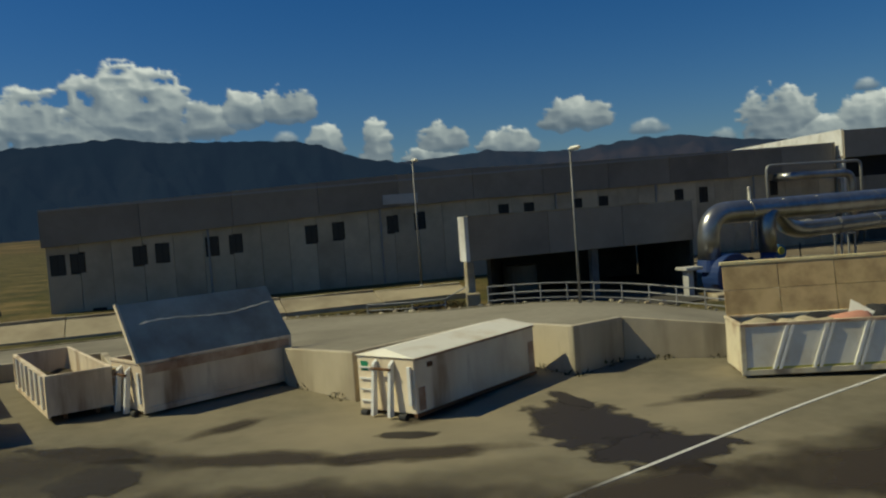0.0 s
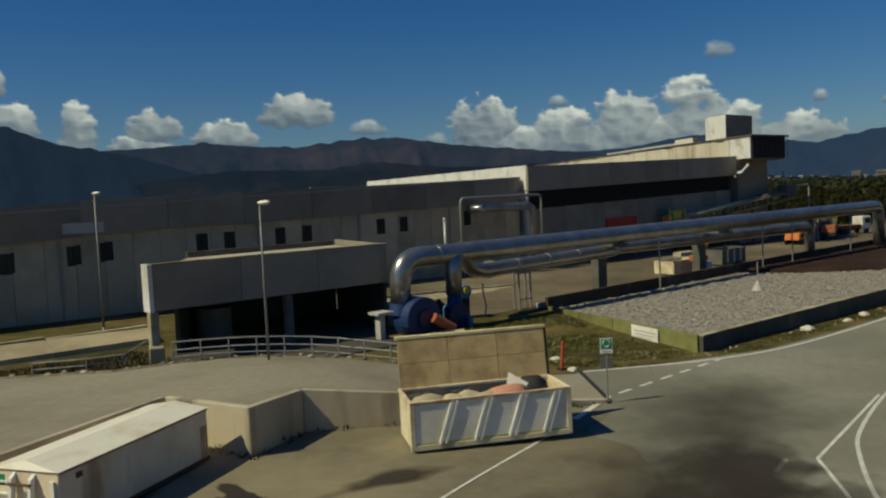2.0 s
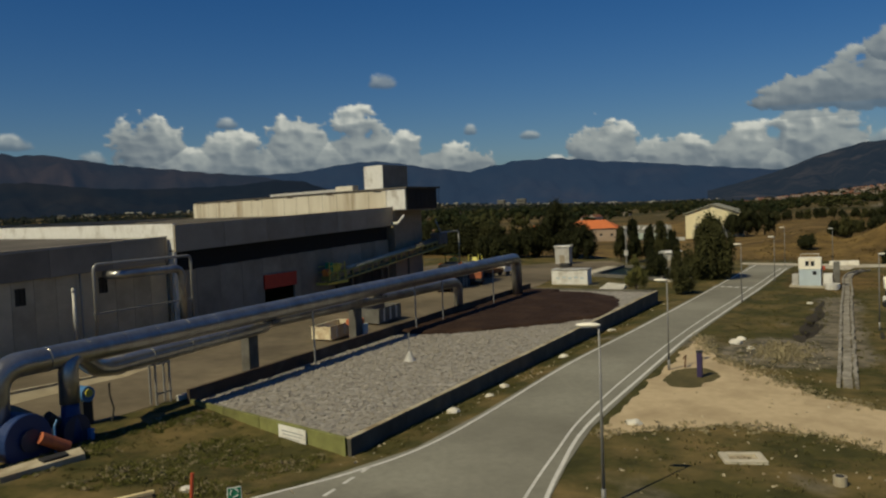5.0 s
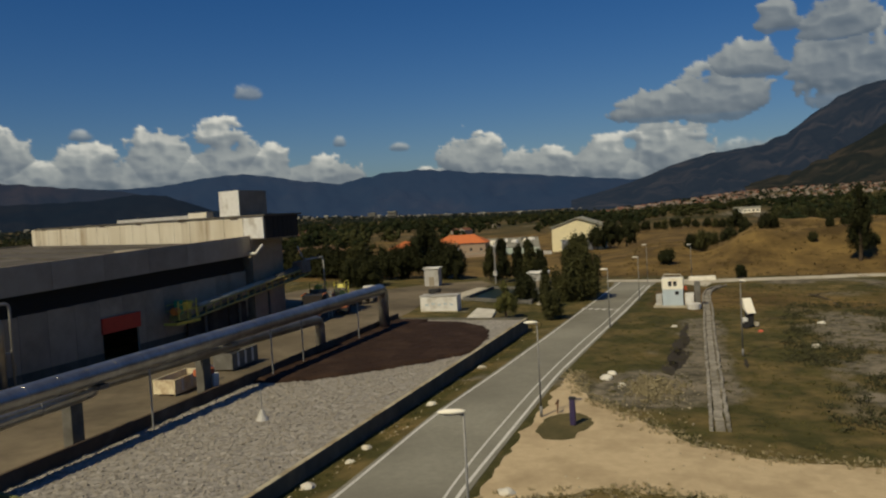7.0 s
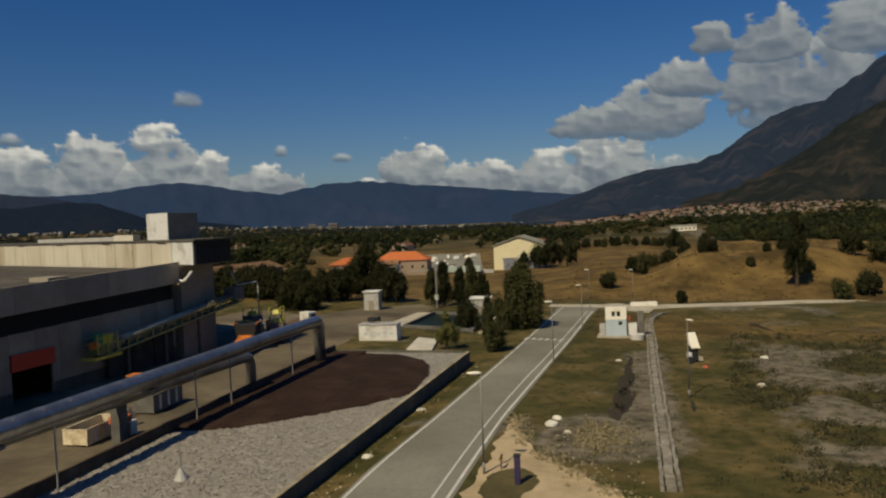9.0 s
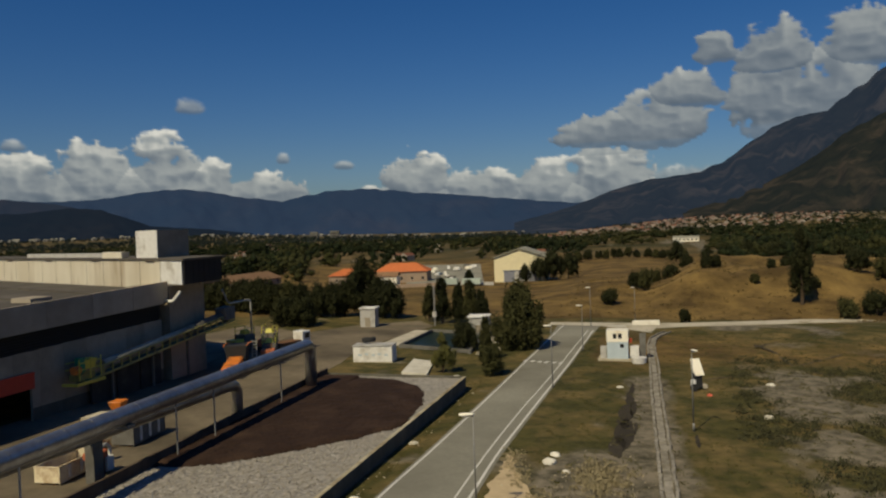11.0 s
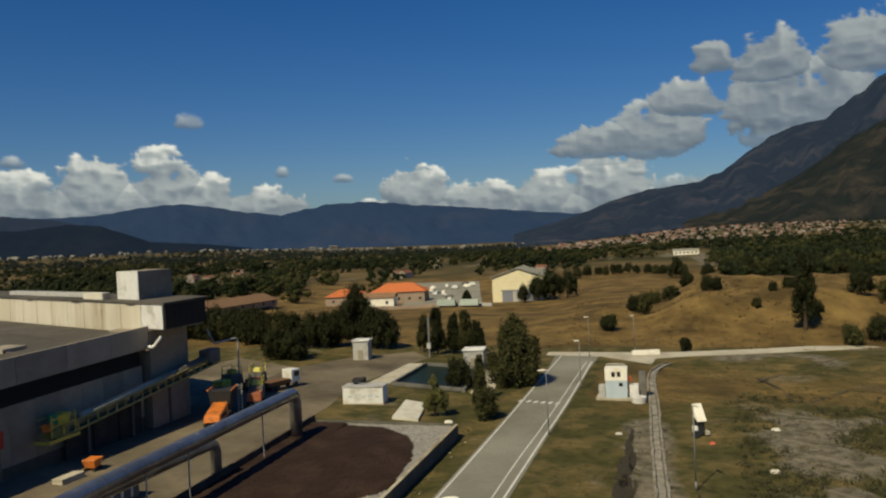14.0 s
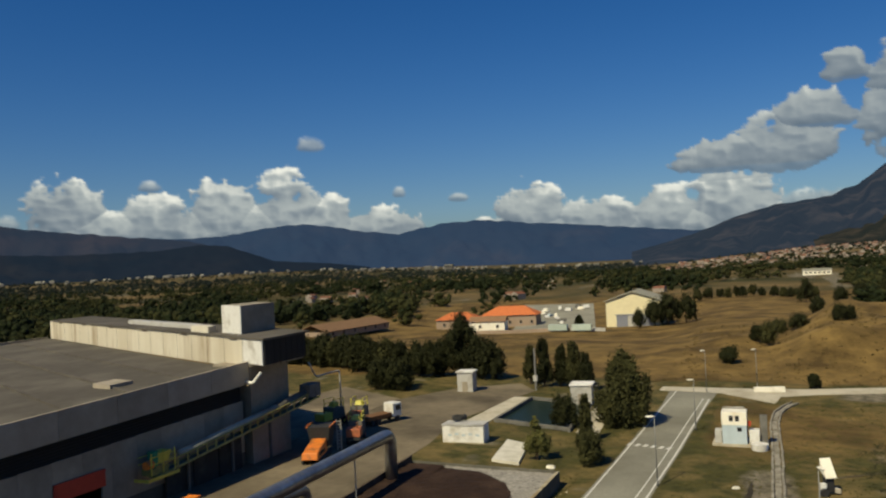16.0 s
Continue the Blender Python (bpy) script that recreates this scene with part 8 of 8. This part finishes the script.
def house(x, y, yaw, L, W, H, R, wall, roof, label, windows=3, kind_="hip"):
    ob = thing("house", label, "house", pose(x, y, land_z(x, y) - 0.3, 0, 0, yaw), "houses across the field")
    part("wall", Geo().box(0, 0, 0, L, W, H), wall, ob)
    part("roof", hip(L, W, H, R) if kind_ == "hip" else gable(L, W, H, R), roof, ob)
    for k in range(windows):
        p = L * (k + 0.6) / windows
        win = part("window", Geo().box(p - 0.6, -0.08, H * 0.35, p + 0.6, -0.002, H * 0.35 + 1.4), DARK, ob)
        part("sill", Geo().box(p - 0.7, -0.16, H * 0.35 - 0.12, p + 0.7, -0.003, H * 0.35 - 0.01), WHITE_DULL, win)
    return ob


house(413, 138, -84, 27, 15, 6.2, 4.2, HOUSE_WALL, TILE, "long rendered house with an orange hipped roof", 5)
house(402, 158, -84, 20, 13, 4.6, 3.4, HOUSE_WALL, TILE, "low annex with an orange tiled roof")
house(387, 135, -84, 16.5, 8, 4.4, 2.0, WHITE_BRIGHT, ROOF_BROWN, "low white outbuilding with small dark windows", 2, "gable")
house(333, 180, -7, 49, 15, 2.6, 3.0, HOUSE_WALL, ROOF_BROWN, "long low barn with a brown roof among the trees", 6, "gable")
shed = thing("farm_shed", "tall pale yellow gabled shed with grey doors", "shed", pose(398, 73.5, land_z(398, 62) - 0.4, 0, 0, -88), "houses across the field")
L, W, H = 23.5, 26, 11.6
part("wall", Geo().add([(0, 0, 0), (L, 0, 0), (L, W, 0), (0, W, 0), (0, 0, H), (L, 0, H), (L, W, H), (0, W, H), (L / 2, 0, H + 4), (L / 2, W, H + 4)], [(0, 1, 5, 8, 4), (2, 3, 7, 9, 6), (0, 4, 7, 3), (1, 2, 6, 5), (4, 8, 9, 7), (8, 5, 6, 9), (0, 3, 2, 1)]), YELLOW_WALL, shed)
for s in (0, 1):
    e = -0.9 if s == 0 else L + 0.9
    part("roof", Geo().hexa([(e, -0.9, H - 0.1), (L / 2, -0.9, H + 4.1), (L / 2, W + 0.9, H + 4.1), (e, W + 0.9, H - 0.1), (e, -0.9, H + 0.25), (L / 2, -0.9, H + 4.5), (L / 2, W + 0.9, H + 4.5), (e, W + 0.9, H + 0.25)]), ROOF_GREY, shed)
part("door", Geo().box(4.5, -0.12, 0, 9.6, -0.01, 5.2), DOOR_GREY, shed, "grey sliding door")
part("door", Geo().box(15.6, -0.12, 0, 19.6, -0.01, 5.0), DOOR_GREY, shed, "grey sliding door")
part("lintel", Geo().box(4.0, -0.3, 5.25, 20, -0.02, 5.8), DOOR_GREY, shed)
part("porch_box", Geo().box(9.8, -0.4, 0, 15.4, -0.013, 5.2), WHITE_DULL, shed)
sheet_ = Geo()
for i in range(33):
    for j in range(9):
        u, v = i / 32, j / 8
        x = 386 + 170 * u
        y = (76 + 36 * u) * (1 - v) + (114 + 44 * u) * v
        sheet_.v.append((x, y, land_z(x, y) + 0.3))
sheet_.f = [(i * 9 + j, (i + 1) * 9 + j, (i + 1) * 9 + j + 1, i * 9 + j + 1) for i in range(32) for j in range(8)]
solid("yard_across_field", sheet_, ASPHALT, "grey gravel yard between house and shed", "yard", kind="structure")
for k in range(8):
    ya, yb = 69 + k * 7.4, 69 + (k + 1) * 7.4 - 0.1
    solid("field_wall", Geo().prism([(371, ya), (371.5, ya), (371.5, yb), (371, yb)], lambda x, y: land_z(x, y) - 0.6, lambda x, y: land_z(x, y) + 1.5), HOUSE_WALL if k > 1 else WHITE_DULL, "long low brown wall along the field", "wall", "field wall", "structure")
for k, (x, y, yaw, L) in enumerate(((368, 78, 92, 8), (369, 88.5, 90, 8))):
    bx = thing("storage_trailer", "pale green white storage trailer behind the field wall", "trailer", pose(x, y - 4, land_z(x, y), 0, 0, yaw), "storage trailers")
    part("box", Geo().box(0, -1.2, 0.7, L, 1.2, 3.2), FADED_GREEN, bx, bevel=0.05)
    part("frame", Geo().box(-0.2, -1.25, 0.5, L + 0.2, 1.25, 0.69), CONCRETE_DARK, bx)
    for sx in (1.5, L - 1.5):
        part("wheel", Geo().tube([(sx, -1.25, 0.4), (sx, -0.95, 0.4)], 0.4, 12), BLACK, bx)


def car(x, y, yaw, paint, label, van=False):
    ob = thing("car", label, "car", pose(x, y, land_z(x, y) + 0.27, 0, 0, yaw), "vehicles parked in the far yard")
    h = 2.2 if van else 1.45
    part("body", Geo().hexa([(-2.2, -0.9, 0.3), (2.2, -0.9, 0.3), (2.2, 0.9, 0.3), (-2.2, 0.9, 0.3), (-2.15, -0.88, 1.0), (2.1, -0.88, 0.95), (2.1, 0.88, 0.95), (-2.15, 0.88, 1.0)]), paint, ob, bevel=0.08)
    roofp = part("cabin", Geo().hexa([(-2.1, -0.85, 1.0), (1.3 if not van else 1.9, -0.85, 0.98), (1.3 if not van else 1.9, 0.85, 0.98), (-2.1, 0.85, 1.0), (-1.9, -0.72, h), (0.6 if not van else 1.2, -0.72, h), (0.6 if not van else 1.2, 0.72, h), (-1.9, 0.72, h)]), paint, ob, bevel=0.05)
    part("window", Geo().box(-1.5, -0.86, 1.05, 0.7, -0.82, h - 0.15), WINDOW, roofp)
    for sx in (-1.4, 1.4):
        for sy in (-0.95, 0.75):
            part("wheel", Geo().tube([(sx, sy, 0.32), (sx, sy + 0.2, 0.32)], 0.32, 12), BLACK, ob)
    return ob


for k, (x, y, yaw, p, van) in enumerate([(500, 137, 20, WHITE_BRIGHT, True), (508, 131, 60, WHITE_BRIGHT, True), (470, 115, 10, WHITE_BRIGHT, True), (477, 120, -20, FADED_BLUE, False), (462, 118, 30, WHITE, False), (507, 117, 80, WHITE, True), (513, 111, 85, WHITE_BRIGHT, True), (524, 110, 95, WHITE, True), (530, 116, 80, CONCRETE_DARK, True), (452, 110, 30, WHITE, False), (438, 104, 90, CONCRETE_DARK, False), (418, 99, 10, WHITE, False), (490, 128, 40, WHITE_BRIGHT, True), (519, 125, 15, WHITE, True)]):
    car(x, y, yaw, p, "pale van parked in the far yard" if van else "small car parked in the far yard", van)
car(-11, 70, 10, CONCRETE_DARK, "dark car parked beside the plant")

# ---- village and far settlements ----
def village(name, n, az0, az1, r0, r1, s, seed, wallm, roofm, label):
    rs = random.Random(seed)
    me = bpy.data.meshes.new(name)
    V, F, M = [], [], []
    for k in range(n):
        az, rad = rs.uniform(az0, az1), rs.uniform(r0, r1)
        x, y = rad * math.cos(radians(az)), rad * math.sin(radians(az))
        L, W, H, R, yaw = s * rs.uniform(0.8, 1.6), s * rs.uniform(0.7, 1.1), s * rs.uniform(0.5, 0.9), s * 0.28, rs.uniform(0, 180)
        m = pose(x, y, land_z(x, y) - 1, 0, 0, yaw)
        o = len(V)
        V += [tuple(m @ Vector(p)) for p in ((0, 0, 0), (L, 0, 0), (L, W, 0), (0, W, 0), (0, 0, H), (L, 0, H), (L, W, H), (0, W, H), (0, W / 2, H + R), (L, W / 2, H + R))]
        F += [tuple(o + i for i in f) for f in ((0, 1, 5, 4), (1, 2, 6, 9, 5), (2, 3, 7, 6), (3, 0, 4, 8, 7), (4, 5, 9, 8), (6, 7, 8, 9))]
        M += [0, 0, 0, 0, 1, 1]
    me.from_pydata(V, [], F)
    me.materials.append(wallm)
    me.materials.append(roofm)
    me.polygons.foreach_set("material_index", M)
    return tagged(new(name, me), label, "village", kind="stuff")


village("village", 420, -12, 6, 1120, 1750, 4.9, 1, VILLAGE, TILE_FAR, "village of pale houses with orange roofs at the mountain foot")
village("far_town", 110, 6, 52, 2100, 2480, 8, 2, TOWN, ROOF_GREY, "scattered pale buildings far across the valley")
village("hamlet", 22, 6, 40, 620, 1300, 6.5, 3, VILLAGE, TILE_FAR, "single pale houses among the valley trees")
for az, r_, h, w in ((22.8, 1720, 17, 15), (21.4, 1760, 19, 18)):
    bx, by = r_ * math.cos(radians(az)), r_ * math.sin(radians(az))
    block_ = thing("tower_block", "pale grey tower block far across the valley", "building", pose(bx, by, land_z(bx, by) - 1, 0, 0, az - 8), "far tower blocks")
    part("wall", Geo().box(-w / 2, -w / 2, 0, w / 2, w / 2, h), CONCRETE_DARK, block_)
    part("roof", Geo().box(-w / 2 - 0.5, -w / 2 - 0.5, h, w / 2 + 0.5, w / 2 + 0.5, h + 1), ROOF_GREY, block_)
    for k in range(int(h / 6)):
        part("window", Geo().box(-w / 2 - 0.15, -w * 0.36, 3 + 5.6 * k, -w / 2 - 0.02, w * 0.36, 5 + 5.6 * k), DARK, block_)
white_hall = thing("white_hall", "long low white hall before the village", "hall", pose(850, -45, land_z(850, -33) - 0.2, 0, 0, 88))
part("wall", Geo().box(0, 0, 0, 24, 10, 4.2), WHITE_BRIGHT, white_hall)
part("roof", gable(24, 10, 4.2, 1.4), ROOF_GREY, white_hall)
for k in range(6):
    part("window", Geo().box(1.6 + 3.7 * k, 10.002, 1.6, 3.6 + 3.7 * k, 10.08, 2.9), DARK, white_hall)



# ---- weeds before the bed ----
def weed_region(rs):
    x, y = rs.uniform(37, 53), rs.uniform(30, 46)
    return (x, y) if x < 48.4 + (y - 29.8) * 0.27 and x > 37 + max(0, 34 - y) and noise.noise((x * 0.25, y * 0.25, 12)) > -0.1 else (None, None)


scatter("dry_weeds", 260, weed_region, 0.16, 0.5, 16, 0.08, STRAW, "pale dead tufts on the bank before the bed", "weeds", 55)
scatter("weeds", 1500, weed_region, 0.14, 0.5, 18, 0.06, GREEN_TUFT, "green weeds on the bank before the bed", "weeds", 51)


def bank_region(rs):
    x, y = rs.uniform(-12, 21.5), rs.uniform(47.5, 57.3)
    edge = 54.4 + (9.7 - x) * 0.055 if x < 9.7 else 54.4 - (x - 9.7) * 0.93 if x < 17.4 else 47.2
    return (x, y) if y > edge + 0.3 else (None, None)


def low_weeds(name, n, region, height_at, material, label, seed):
    """Short ragged weeds on built ground."""
    rs = np.random.RandomState(seed)
    V, F, o, k, tries = [], [], 0, 0, 0
    while k < n and tries < n * 30:
        tries += 1
        x, y = region(rs)
        if x is None:
            continue
        w = rs.uniform(0.2, 0.55)
        v, f = leaf_cloud([((x, y, height_at(x, y)), (w, w, 0.14))], 12, 0.1, int(rs.randint(1 << 30)))
        V.append(v)
        F.append(f + o)
        o += len(v)
        k += 1
    return tagged(new(name, mesh_of(name, np.concatenate(V), np.concatenate(F), material)), label, "weeds", kind="stuff")


low_weeds("bank_weeds", 650, bank_region, lambda x, y: min(1.15, max(0.6, 1.25 - (y - 52) * 0.13)) + 0.02, STRAW_BROWN, "brown dry weeds on the bank beside the ramp", 52)
low_weeds("bank_weeds", 500, bank_region, lambda x, y: min(1.15, max(0.6, 1.25 - (y - 52) * 0.13)) + 0.02, SCRUB, "dark weeds on the bank beside the ramp", 53)


def wall_foot_region(rs):
    i = rs.randint(1, len(BAYS) - 1)
    (xa, ya), (xb, yb) = BAYS[i], BAYS[i + 1]
    u = rs.uniform()
    return xa + (xb - xa) * u + rs.uniform(-0.1, 0.1), ya + (yb - ya) * u - rs.uniform(0.05, 0.25)


low_weeds("wall_weeds", 46, wall_foot_region, lambda x, y: ground_z(x, y) + 0.08, SCRUB, "small weeds at the foot of the retaining walls", 54)
